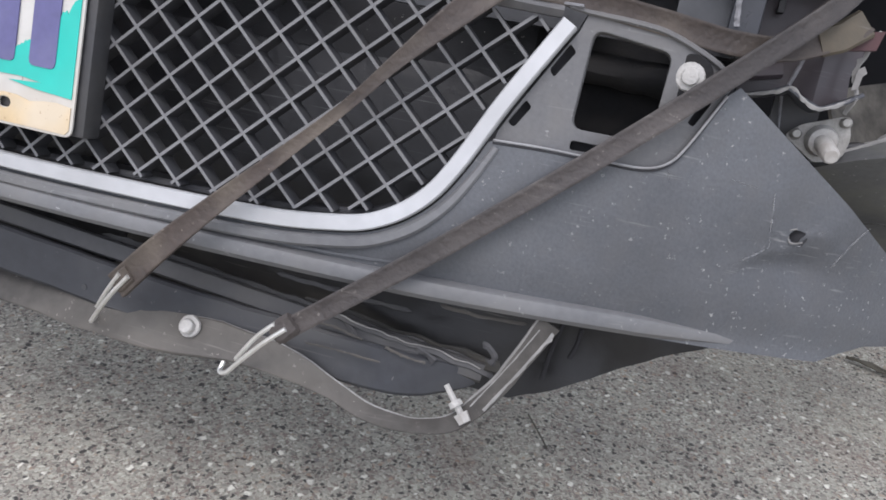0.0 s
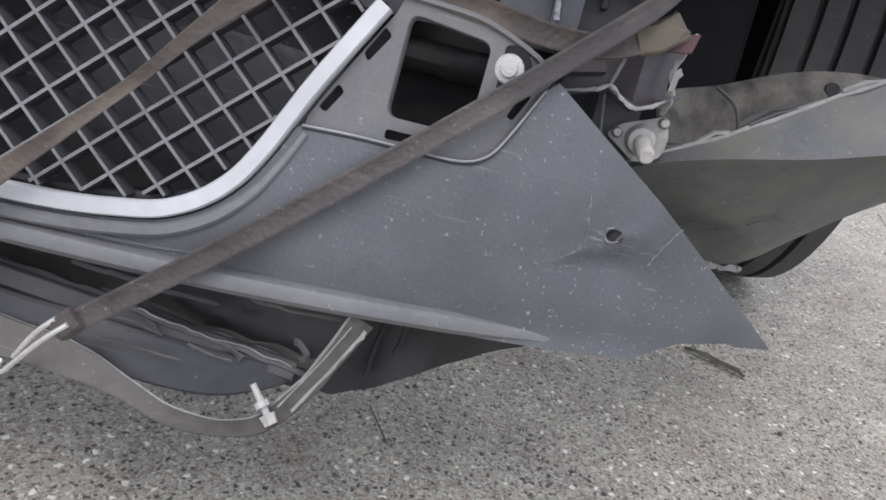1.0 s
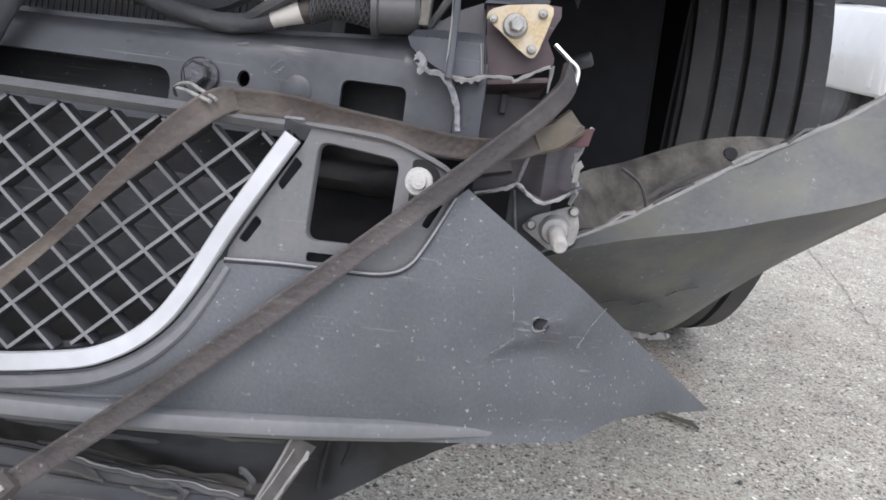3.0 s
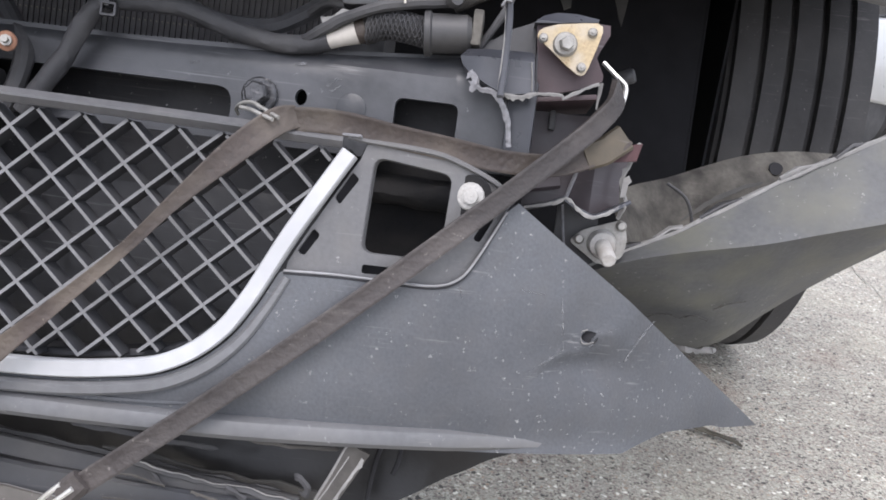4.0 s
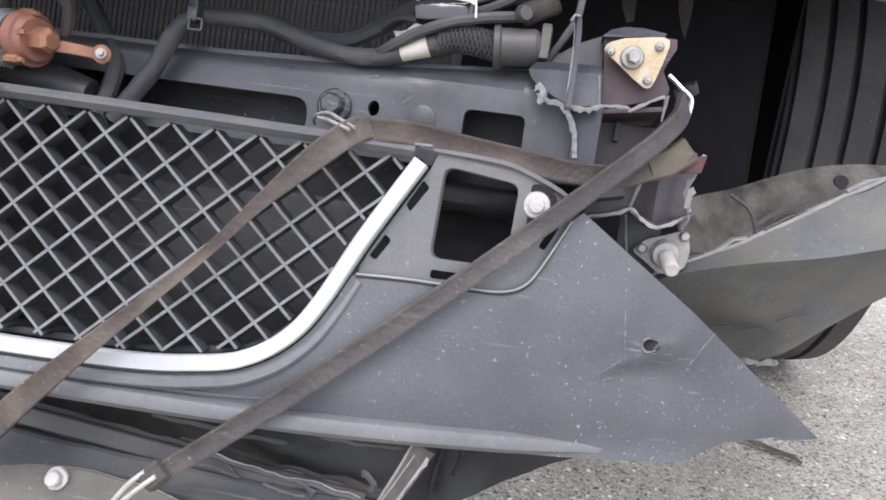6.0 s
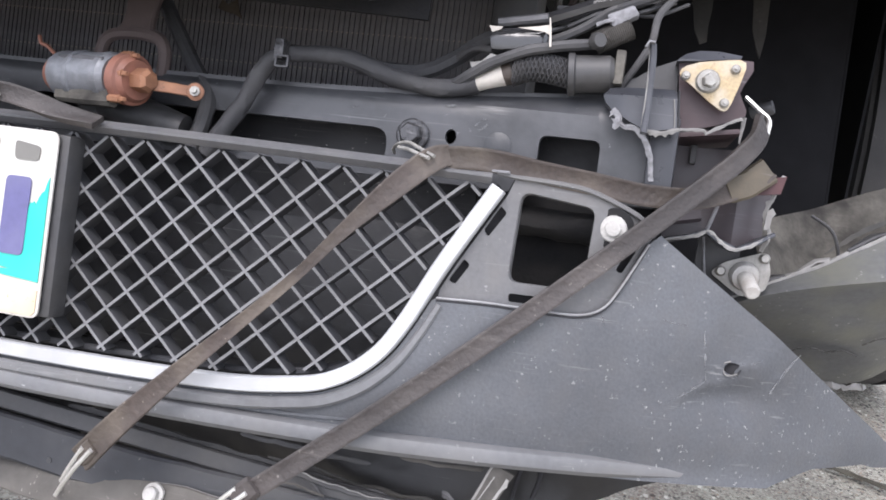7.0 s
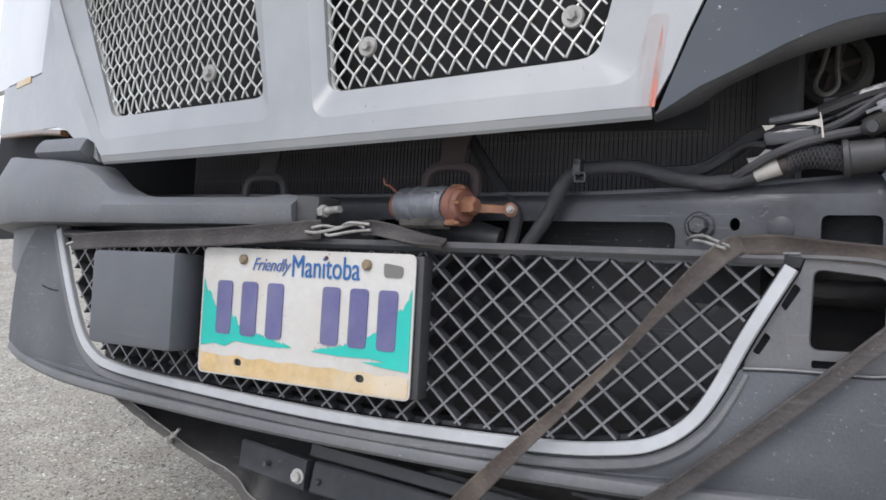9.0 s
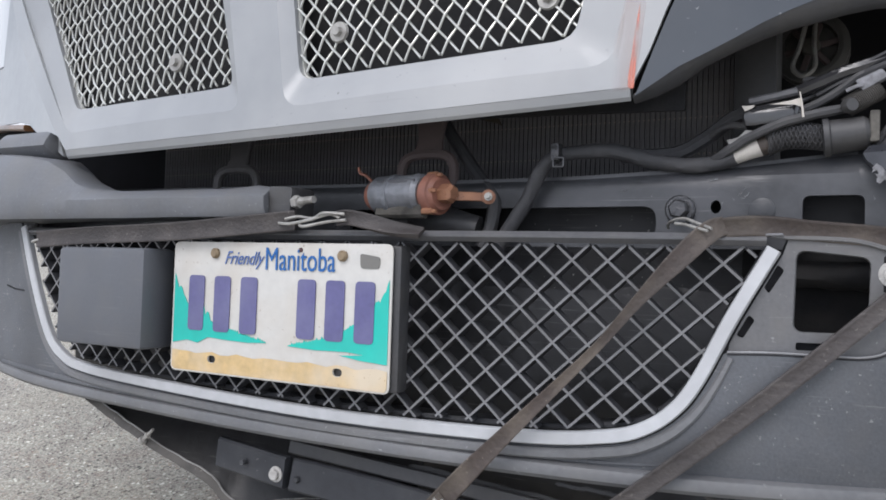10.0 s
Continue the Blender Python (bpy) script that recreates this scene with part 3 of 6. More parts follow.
hole = [(0.700 + 0.0055 * math.cos(a) + 0.0015 * math.sin(3 * a), 0.451 + 0.0052 * math.sin(a) + 0.001 * math.cos(2 * a)) for a in [2 * math.pi * k / 12 for k in range(12)]]
part("panel", sheet(body_loop, [hole], body_y, 0.0035, 0.0065, 0.0065), M_PLASTIC, bumper, "grey grained plastic panel with pale nicks, torn to a point", 40)
ring = [(0.700 + 0.0068 * math.cos(2 * math.pi * k / 14), body_y(0.7, 0.451) - 0.0015, 0.451 + 0.0062 * math.sin(2 * math.pi * k / 14)) for k in range(4, 13)]
# Black cup added behind the hole for its dark inside.
part("hole_dark_backing", lathe((0.70, body_y(0.7, 0.451) + 0.003, 0.451), (0.704, body_y(0.7, 0.451) + 0.02, 0.451), [(0, 0.0085), (0.5, 0.008), (0.95, 0.007), (0.96, 0.002), (1, 0.002)], 12), M_PIT, bumper)
part("broken_hole_rim", roughen(tube(ring, 0.0007, 6, 2), 0.0016, 140), M_EDGE, bumper, "ragged pale rim of a broken bolt hole")

for pts in ([(0.6735, 0.480), (0.6765, 0.460), (0.6805, 0.4384)], [(0.6805, 0.4384), (0.668, 0.429), (0.652, 0.419)], [(0.7336, 0.431), (0.7416, 0.4469), (0.7501, 0.4594), (0.7569, 0.4671)], [(0.7060, 0.4555), (0.714, 0.4555), (0.724, 0.460)], [(0.694, 0.4455), (0.702, 0.443), (0.709, 0.4475)], [(0.592, 0.483), (0.594, 0.478), (0.596, 0.472)], [(0.640, 0.4835), (0.650, 0.482), (0.660, 0.4815)]):
    ln = catmull([(x, body_y(x, z) - 0.0001, z) for x, z in pts], 5)
    part("stress_mark", sweep(ln, bar_section(0.0017, 0.0008), sizes=[0.25 + 0.75 * math.sin(math.pi * (i + 0.5) / len(ln)) for i in range(len(ln))]), M_SCUFF, bumper, "whitened bend line")

part("side_wing", sheet([(-0.52, 0.600), (-0.54, 0.560), (-0.60, 0.520), (-0.66, 0.495), (-0.90, 0.53), (-0.90, 0.62)], (), lambda x, z: rise(x) + 0.028, 0.004, 0.03), M_ARM, bumper, "grey side wing behind a dark gap", 40)
part("slit", sweep([(x, rise(x) - 0.0002, z) for x, z in ((-0.546, 0.500), (-0.520, 0.4955), (-0.494, 0.4945))], bar_section(0.0022, 0.001)), M_PIT, bumper, "short dark slit")

# the bezel for the missing lamp
bez_left = [p for p in outer_line if p[1] > 0.4795 and p[0] > 0]
bez_loop = SEAM[::-1] + [(0.624, 0.5495), (0.609, 0.561), (0.592, 0.568), (0.577, 0.573), (0.554, 0.5765), (0.530, 0.578), (0.514, 0.5775)] + bez_left


def rounded(corners, r, n=4):
    out = []
    for i, (x, z) in enumerate(corners):
        p, a, b = Vector((x, z)), Vector(corners[i - 1]), Vector(corners[(i + 1) % len(corners)])
        d0, d1 = (a - p).normalized() * r, (b - p).normalized() * r
        for k in range(n + 1):
            t = k / n
            q = (p + d0) * (1 - t) ** 2 + p * 2 * t * (1 - t) + (p + d1) * t**2
            out.append((q.x, q.y))
    return out


lamp_hole = rounded([(0.5175, 0.4965), (0.5755, 0.4965), (0.5775, 0.563), (0.5195, 0.5685)], 0.009)
slot_a = rounded([(0.4990, 0.5295), (0.5110, 0.5500), (0.5055, 0.5550), (0.4950, 0.5345)], 0.002, 2)
slot_b = rounded([(0.4790, 0.4895), (0.4885, 0.5060), (0.4835, 0.5105), (0.4735, 0.4920)], 0.002, 2)
slot_c = rounded([(0.5205, 0.4815), (0.5420, 0.4822), (0.5420, 0.4885), (0.5205, 0.4885)], 0.002, 2)
slot_d = rounded([(0.598, 0.517), (0.603, 0.515), (0.612, 0.5345), (0.606, 0.5365)], 0.002, 2)
bolt_hole = [(0.592 + 0.006 * math.cos(2 * math.pi * k / 12), 0.549 + 0.006 * math.sin(2 * math.pi * k / 12)) for k in range(12)]
bezel = part("lamp_bezel", sheet(bez_loop, [lamp_hole, slot_a, slot_b, slot_c, slot_d, bolt_hole], lambda x, z: rise(x) + 0.005, 0.003, 0.02), M_BEZEL, bumper, "dusty grey bezel with an empty lamp opening", 40)
lip_path = [(x, rise(x) - 0.0006, z) for x, z in SEAM[::-1]]
# Pale line: the lip's lit top edge is put into the colour.
part("raised_lip", sweep(catmull(lip_path, 4), round_section(0.0010, 8)), M_LIPLINE, bezel, "thin raised lip, its highlight in the pale colour")
part("joint_gap", sweep(catmull([(x, y + 0.0002, z - 0.0020) for x, y, z in lip_path], 4), round_section(0.0008, 6)), M_PIT, bezel, "thin dark joint")
lamp_rim = [(x, rise(x) + 0.0125, z) for x, z in lamp_hole + lamp_hole[:1]]
# Added backing: the slots' dark inside is put into its colour.
part("slot_dark_backing", sheet(offset_line(bez_loop + bez_loop[:1], -0.003)[:-1], [offset_line(lamp_hole + lamp_hole[:1], -0.002)[:-1]], lambda x, z: rise(x) + 0.016, 0.002, 0.02), M_PIT, bezel, "added black backing for the dark inside the slots")
part("opening_rim", sweep(lamp_rim, bar_section(0.0012, 0.012), (0, -1, 0)), M_BEZEL, bezel)
part("lamp_recess", joined(roughen(lathe((0.50, 0.140, 0.548), (0.61, 0.140, 0.548), [(k / 12, 0.014) for k in range(13)], 14), 0.003, 55), block(0.545, 0.163, 0.53, 0.16, 0.008, 0.11, 0.002)), M_SCREEN, bezel, "black tube and wall inside the lamp opening")
top_bead = [(0.500, rise(0.5) + 0.001, 0.580)] + [(x, rise(x) + 0.003, z + 0.001) for x, z in [(0.514, 0.5775), (0.554, 0.5765), (0.577, 0.573), (0.609, 0.561), (0.624, 0.5495)]]
part("top_bead", sweep(catmull(top_bead, 3), round_section(0.0022, 6)), M_BEZEL, bezel)
wb = part("round_bolt", lathe((0.592, rise(0.592) + 0.006, 0.549), (0.592, rise(0.592) - 0.003, 0.549), [(0, 0.0108), (0.35, 0.0108), (0.5, 0.0098), (0.55, 0.0062), (0.85, 0.0058), (0.9, 0.004)], 18), M_WHITE, bumper, "pale round bolt head with a collar")
# Black disc: the shade of the recess round the bolt put into colour.
part("recess_shade_ring", lathe((0.592, rise(0.592) + 0.010, 0.549), (0.592, rise(0.592) + 0.0030, 0.549), [(0, 0.0165), (0.9, 0.0165), (1, 0.0155), (1, 0.010)], 24), M_SCREEN, wb, "dark ring round the bolt")

# bright trim, bead, rib and rail
trim_path = [(x, rise(x) - 0.002, z) for x, z in trim_line]
part("bright_trim", sweep(trim_path, [(-0.0062, -0.006), (0.0062, -0.006), (0.0062, 0.0010), (0.0050, 0.0028), (-0.0050, 0.0028), (-0.0062, 0.0010)]), M_CHROME, bumper, "dull bright metal trim framing the grille", 28)
bead_path = [(x, rise(x) - 0.0005, z) for x, z in offset_line(trim_line, 0.0145) if z < 0.480 or x < 0]
part("trim_bead", sweep(bead_path, [(-0.005, -0.004), (0.005, -0.004), (0.005, 0.0), (0.0025, 0.0026), (-0.003, 0.0026), (-0.005, 0.0005)], sizes=[0.55 + 0.45 * min(1, i / 12) for i in range(len(bead_path))]), M_RIB, bumper, "worn ledge beside the trim, its light in the pale colour")
rib = [(x, rise(x) + 0.003 + 0.0105 * max(0, (x - 0.50) / 0.235) ** 1.3, z) for x, z in [(-0.660, 0.396), (-0.60, 0.383), (-0.45, 0.369), (-0.2, 0.361), (0.0, 0.357), (0.2, 0.356), (0.4, 0.3575), (0.51, 0.3595), (0.60, 0.3605), (0.68, 0.3595), (0.735, 0.357)]]
rib_path = catmull(rib, 6)
part("lower_rib", sweep(rib_path, [(-0.0095, -0.006), (-0.0092, 0.0005), (-0.0065, 0.0048), (-0.0025, 0.0066), (0.0035, 0.0062), (0.0075, 0.002), (0.0085, -0.006)], sizes=[1.0 - 0.80 * max(0, (p.x - 0.60) / 0.14) for p in rib_path]), M_RIB, bumper, "worn rib along the lower edge, its top light in the colour")
rib2 = catmull([(x, rise(x) + 0.001 + 0.004 * max(0, (x - 0.15) / 0.29), z) for x, z in [(-0.55, 0.387), (-0.4, 0.380), (-0.2, 0.3735), (0.0, 0.3685), (0.2, 0.3675), (0.36, 0.3695), (0.44, 0.375)]], 6)
part("upper_crease", sweep(rib2, round_section(0.004, 8, 0.6), sizes=[1 - 0.8 * max(0, (p.x - 0.15) / 0.29) for p in rib2]), M_PLASTIC, bumper)
rail = [(x, rise(x) + 0.004, 0.576 + 0.003 * (x < 0) * -x / 0.4) for x in [-0.49 + 0.0493 * k for k in range(21)]]
part("top_rail", sweep(rail, bar_section(0.0105, 0.013, 0.42)), M_RAIL, bumper, "worn grey rounded top rail")
part("rail_tip", roughen(block(0.499, rise(0.5) + 0.002, 0.5805, 0.022, 0.008, 0.0022, 0.0008), 0.0008, 80), M_TORN, bumper, "snapped pale end of the rail")

# the grille of crossing blades
grille = part("grille", sweep([(x, rise(x) + 0.034, z) for x, z in inner_line], bar_section(0.006, 0.03)), M_GRILLE, bumper, "diamond grille of deep dark plastic blades")
inside = list(inner_line) + [(-0.49, 0.571), (0.497, 0.571)]


def within(x, z):
    c = False
    for (x0, z0), (x1, z1) in zip(inside, inside[1:] + inside[:1]):
        if (z0 > z) != (z1 > z) and x < (x1 - x0) * (z - z0) / (z1 - z0) + x0:
            c = not c
    return c


for sign in (1, -1):
    for k in range(-60, 60):
        run = []
        for i in range(0, 60):
            z = 0.5725 - i * 0.0035
            x = 0.1965 + 0.0166 * (2 * k + sign * (z - 0.5545) / 0.0157)
            if within(x, z):
                run.append((x, z))
        if len(run) > 1:
            pts = [(x, rise(x) + 0.018, z) for x, z in (run[::4] if (len(run) - 1) % 4 == 0 else run[::4] + run[-1:])]
            if len(pts) > 1:
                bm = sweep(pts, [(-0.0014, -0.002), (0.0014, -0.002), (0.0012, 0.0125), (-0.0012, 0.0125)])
                # Front faces pale, sides dark: dust, with light and shade put into colour.
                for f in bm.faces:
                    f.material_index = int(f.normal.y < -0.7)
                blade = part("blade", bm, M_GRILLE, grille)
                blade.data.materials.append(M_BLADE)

# radar cover box
box = part("cover_box", block(-0.254, 0.0, 0.4965, 0.154, 0.05, 0.121, 0.007), M_COVER, bumper, "plain square grey cover standing proud of the grille")

# upper trim arm with its rising end
arm_st = [(-1.05, 0.590, 0.735, 0.33, 0.12, 0.68), (-0.92, 0.590, 0.728, 0.21, 0.12, 0.68), (-0.80, 0.590, 0.718, 0.125, 0.12, 0.675), (-0.68, 0.592, 0.706, 0.05, 0.10, 0.668), (-0.58, 0.594, 0.694, 0.010, 0.09, 0.662), (-0.50, 0.594, 0.688, -0.004, 0.085, 0.656), (-0.45, 0.594, 0.683, -0.010, 0.08, 0.643), (-0.41, 0.594, 0.677, -0.010, 0.07, 0.629), (-0.375, 0.594, 0.662, -0.010, 0.06, 0.6185), (-0.345, 0.594, 0.645, -0.010, 0.055, 0.6177), (-0.315, 0.594, 0.634, -0.010, 0.055, 0.6176), (-0.28, 0.594, 0.6300, -0.010, 0.055, 0.6176), (-0.21, 0.594, 0.6292, -0.010, 0.055, 0.6176), (-0.15, 0.595, 0.629, -0.010, 0.055, 0.6176), (-0.08, 0.595, 0.6285, -0.009, 0.055, 0.6174), (-0.012, 0.596, 0.628, -0.008, 0.055, 0.6172)]
bm = bmesh.new()
rings = []
for x, z0, z1, y, d, zc in arm_st:
    rings.append([bm.verts.new((x, *p)) for p in ((y + 0.004, z0), (y, z0 + 0.008), (y - 0.001, zc), (y + 0.010 + 0.25 * (z1 - zc - 0.011), z1 - 0.003), (y + 0.018 + 0.25 * (z1 - zc - 0.011), z1), (y + d, z1 + 0.002), (y + d, z0))])
for a, b in zip(rings, rings[1:]):
    for j in range(7):
        bm.faces.new((a[j], a[(j + 1) % 7], b[(j + 1) % 7], b[j]))
bm.faces.new(rings[-1])
bm.faces.new(list(reversed(rings[0])))
bmesh.ops.recalc_face_normals(bm, faces=bm.faces[:])
bmesh.ops.subdivide_edges(bm, edges=[e for e in bm.edges if abs(e.verts[0].co.x - e.verts[1].co.x) > 0.03], cuts=2, smooth=0.25)
# Pale pad: light falling from above is put into its colour.
part("end_block", block(-0.500, 0.050, 0.700, 0.115, 0.05, 0.030, 0.012, pose(0, 0, 0, -30)), M_ARM, bumper, "rounded pad, light from above put into its pale colour")
arm = part("upper_trim", bm, M_ARM, bumper, "grey upper trim, its inner end snapped off", 35)
part("broken_end", roughen(block(0.004, 0.02, 0.612, 0.034, 0.045, 0.034, 0.006), 0.003, 60), M_BLACK, arm, "black snapped end")
part("end_stud", joined(lathe((0.022, 0.004, 0.611), (0.052, -0.002, 0.613), [(0, 0.0045), (1, 0.004)], 10), lathe((0.022, 0.004, 0.611), (0.030, 0.002, 0.611), [(0, 0.0075), (1, 0.007)], 6)), M_DULLZINC, arm, "zinc stud with a nut")

# ---- licence plate ----
plate = thing("licence_plate", (0, 0.004, 0.414), "cream and teal licence plate bolted to the bumper", "licence plate")
corner = rounded([(-0.1525, 0.414), (0.1525, 0.414), (0.1525, 0.566), (-0.1525, 0.566)], 0.008)
p_holes = [rounded([(x - 0.0055, 0.427), (x + 0.0055, 0.427), (x + 0.0055, 0.435), (x - 0.0055, 0.435)], 0.003, 2) for x in (-0.0875, 0.0890)]
part("sheet", sheet(corner, p_holes, lambda x, z: 0.0, 0.0015, 0), M_PLATE, plate)
part("holder", block(0.004, 0.014, 0.49, 0.312, 0.020, 0.150, 0.004), M_BLACK, plate, "black plastic plate holder")


def shore(tops, lows, seed, depth):
    """A printed shore: a fir-tree skyline along tops, a streaky waterline back along lows."""
    rnd = random.Random(seed)
    loop = []
    for (xa, za), (xb, zb) in zip(tops, tops[1:]):
        n = max(1, int(abs(xb - xa) / 0.0016))
        for k in range(n):
            t = k / n
            tooth = 0.0034 * rnd.uniform(0.2, 1.0) if k % 2 else 0.0
            loop.append((xa + (xb - xa) * t, za + (zb - za) * t + tooth))
    loop += [tops[-1]] + list(lows)
    if tops[0][0] > tops[-1][0]:
        loop.reverse()
    return sheet(loop, (), lambda x, z: depth, 0.0006, 0)


fir_west = [(-0.1495, 0.528), (-0.143, 0.511), (-0.139, 0.513), (-0.134, 0.503), (-0.128, 0.494), (-0.124, 0.486), (-0.119, 0.495), (-0.1161, 0.507), (-0.111, 0.497), (-0.107, 0.489), (-0.102, 0.492), (-0.0995, 0.481), (-0.095, 0.485), (-0.091, 0.475), (-0.083, 0.470), (-0.071, 0.469), (-0.0465, 0.4625), (-0.008, 0.455)]
fir_east = [(0.1497, 0.529), (0.146, 0.5175), (0.1416, 0.512), (0.139, 0.5055), (0.134, 0.507), (0.1315, 0.497), (0.127, 0.501), (0.122, 0.489), (0.118, 0.494), (0.114, 0.4825), (0.108, 0.482), (0.092, 0.4725), (0.0726, 0.465), (0.0215, 0.454)]
part("teal_shore", shore(fir_west, [(-0.035, 0.4535), (-0.070, 0.4545), (-0.094, 0.456), (-0.110, 0.4485), (-0.127, 0.451), (-0.1495, 0.447)], 4, -0.0009), M_TEAL, plate)
part("teal_shore", shore(fir_east, [(0.058, 0.4522), (0.102, 0.4532), (0.121, 0.4512), (0.091, 0.4490), (0.117, 0.4455), (0.1497, 0.4435)], 7, -0.0009), M_TEAL, plate)
sand = [(-0.150, 0.439)] + [(-0.150 + 0.300 * k / 24, 0.4375 + 0.0012 * math.sin(k * 1.7) + 0.0008 * math.sin(k * 4.1)) for k in range(1, 24)] + [(0.150, 0.437), (0.150, 0.4195), (0.147, 0.4160), (-0.147, 0.4160), (-0.150, 0.4195)]
sand_holes = [[(x + 0.0064 * math.cos(a), 0.431 + 0.0048 * math.sin(a)) for a in [2 * math.pi * k / 12 for k in range(12)]] for x in (-0.0875, 0.0890)]
part("sand_print", sheet(sand[::-1], sand_holes, lambda x, z: -0.0009, 0.0006, 0), M_SAND, plate)
for cx in (-0.114, -0.0745, -0.035, 0.0455, 0.083, 0.1205):
    mark = rounded([(cx - 0.0120, 0.463), (cx + 0.0120, 0.463), (cx + 0.0125, 0.527), (cx - 0.0115, 0.527)], 0.005, 3)
    part("number_bar", sheet(mark, (), lambda x, z: -0.0016, 0.0012, 0), M_VIOLET, plate, "violet-blue bar")


def lettering(text, size, x, z, mat, shear=0.0, squeeze=1.0):
    cu = bpy.data.curves.new("tmp", "FONT")
    cu.body, cu.size, cu.shear, cu.extrude, cu.align_x = text, size, shear, 0.0003, "LEFT"
    ob = bpy.data.objects.new("tmp", cu)
    scene.collection.objects.link(ob)
    me = bpy.data.meshes.new_from_object(ob.evaluated_get(bpy.context.evaluated_depsgraph_get()))
    bm = bmesh.new()
    bm.from_mesh(me)
    bpy.data.objects.remove(ob)
    bpy.data.meshes.remove(me)
    bpy.data.curves.remove(cu)
    wide = max(v.co.x for v in bm.verts) - min(v.co.x for v in bm.verts)
    squeeze = squeeze / wide
    bmesh.ops.transform(bm, matrix=Matrix.Translation((x, -0.0012, z)) @ pose(0, 0, 0, 90) @ Matrix.Diagonal((squeeze, 1, 1, 1)), verts=bm.verts)
    return part("lettering", bm, mat, plate, "blue printed word")


lettering("Friendly", 0.0215, -0.073, 0.5410, M_NAVY, 0.45, 0.058)
lettering("Manitoba", 0.036, -0.0135, 0.5360, M_BLUE, 0.0, 0.094)
part("grey_mark", sheet(rounded([(0.114, 0.5405), (0.137, 0.5405), (0.138, 0.5525), (0.113, 0.5560)], 0.004, 3), (), lambda x, z: -0.001, 0.0008, 0), M_GREY, plate, "small plain grey mark")
part("red_dot", lathe((0.036, 0.0, 0.5585), (0.036, -0.0012, 0.5585), [(0, 0.0025), (1, 0.0025)], 8), M_RED, plate)
for x in (-0.0865, 0.0915):
    part("plate_bolt", lathe((x, 0.0, 0.553), (x, -0.005, 0.553), [(0, 0.0060), (0.6, 0.0060), (1, 0.0042)], 12), M_BROWN, plate, "rusty round bolt")

# ---- hood ----
hood = thing("truck_hood", (0, 0.02, 0.69), "silver-grey truck hood nose with two woven wire grilles", "hood")


def hood_y(x, z):
    return -0.012 + 0.22 * x * x + 0.10 * (z - 0.69)


def edge_z(x):
    return 0.6921 + 0.028 * x + 0.06 * x * x


R_IN = rounded([(0.021, 0.7457), (0.3266, 0.7640), (0.370, 1.02), (-0.038, 1.02)], 0.019)
L_IN = rounded([(-0.3967, 0.7490), (-0.0777, 0.7478), (-0.161, 1.02), (-0.609, 1.02)], 0.015)
R_OUT = rounded([(0.013, 0.7127), (0.367, 0.7335), (0.415, 1.05), (-0.059, 1.05)], 0.024)
L_OUT = rounded([(-0.391, 0.7130), (-0.052, 0.7155), (-0.140, 1.05), (-0.715, 1.05)], 0.020)
hood_loop = [(-0.3925, edge_z(-0.3925))] + [(0.1 * k, edge_z(0.1 * k)) for k in range(-3, 4)] + [(0.3835, edge_z(0.3835)), (0.3985, 0.745), (0.4105, 0.781), (0.4225, 0.812), (0.51, 1.08), (-0.767, 1.08), (-0.6908, 0.9876), (-0.6024, 0.8797), (-0.5161, 0.8013), (-0.4327, 0.7228)]
part("nose_panel", sheet(hood_loop, [R_OUT, L_OUT], hood_y, 0.004, 0.03), M_HOOD, hood, sharp=40)
edge = [(x, hood_y(x, edge_z(x)), edge_z(x)) for x in [-0.3925 + 0.0517 * k for k in range(16)]]
part("lower_flange", sweep(edge, [(0.0004, 0.0003), (0.0085, -0.0025), (0.0115, -0.0055), (0.0105, -0.009), (-0.002, -0.03), (-0.006, -0.03), (0.0004, -0.0045)]), M_HOOD, hood, "turned-under lower lip", 20)
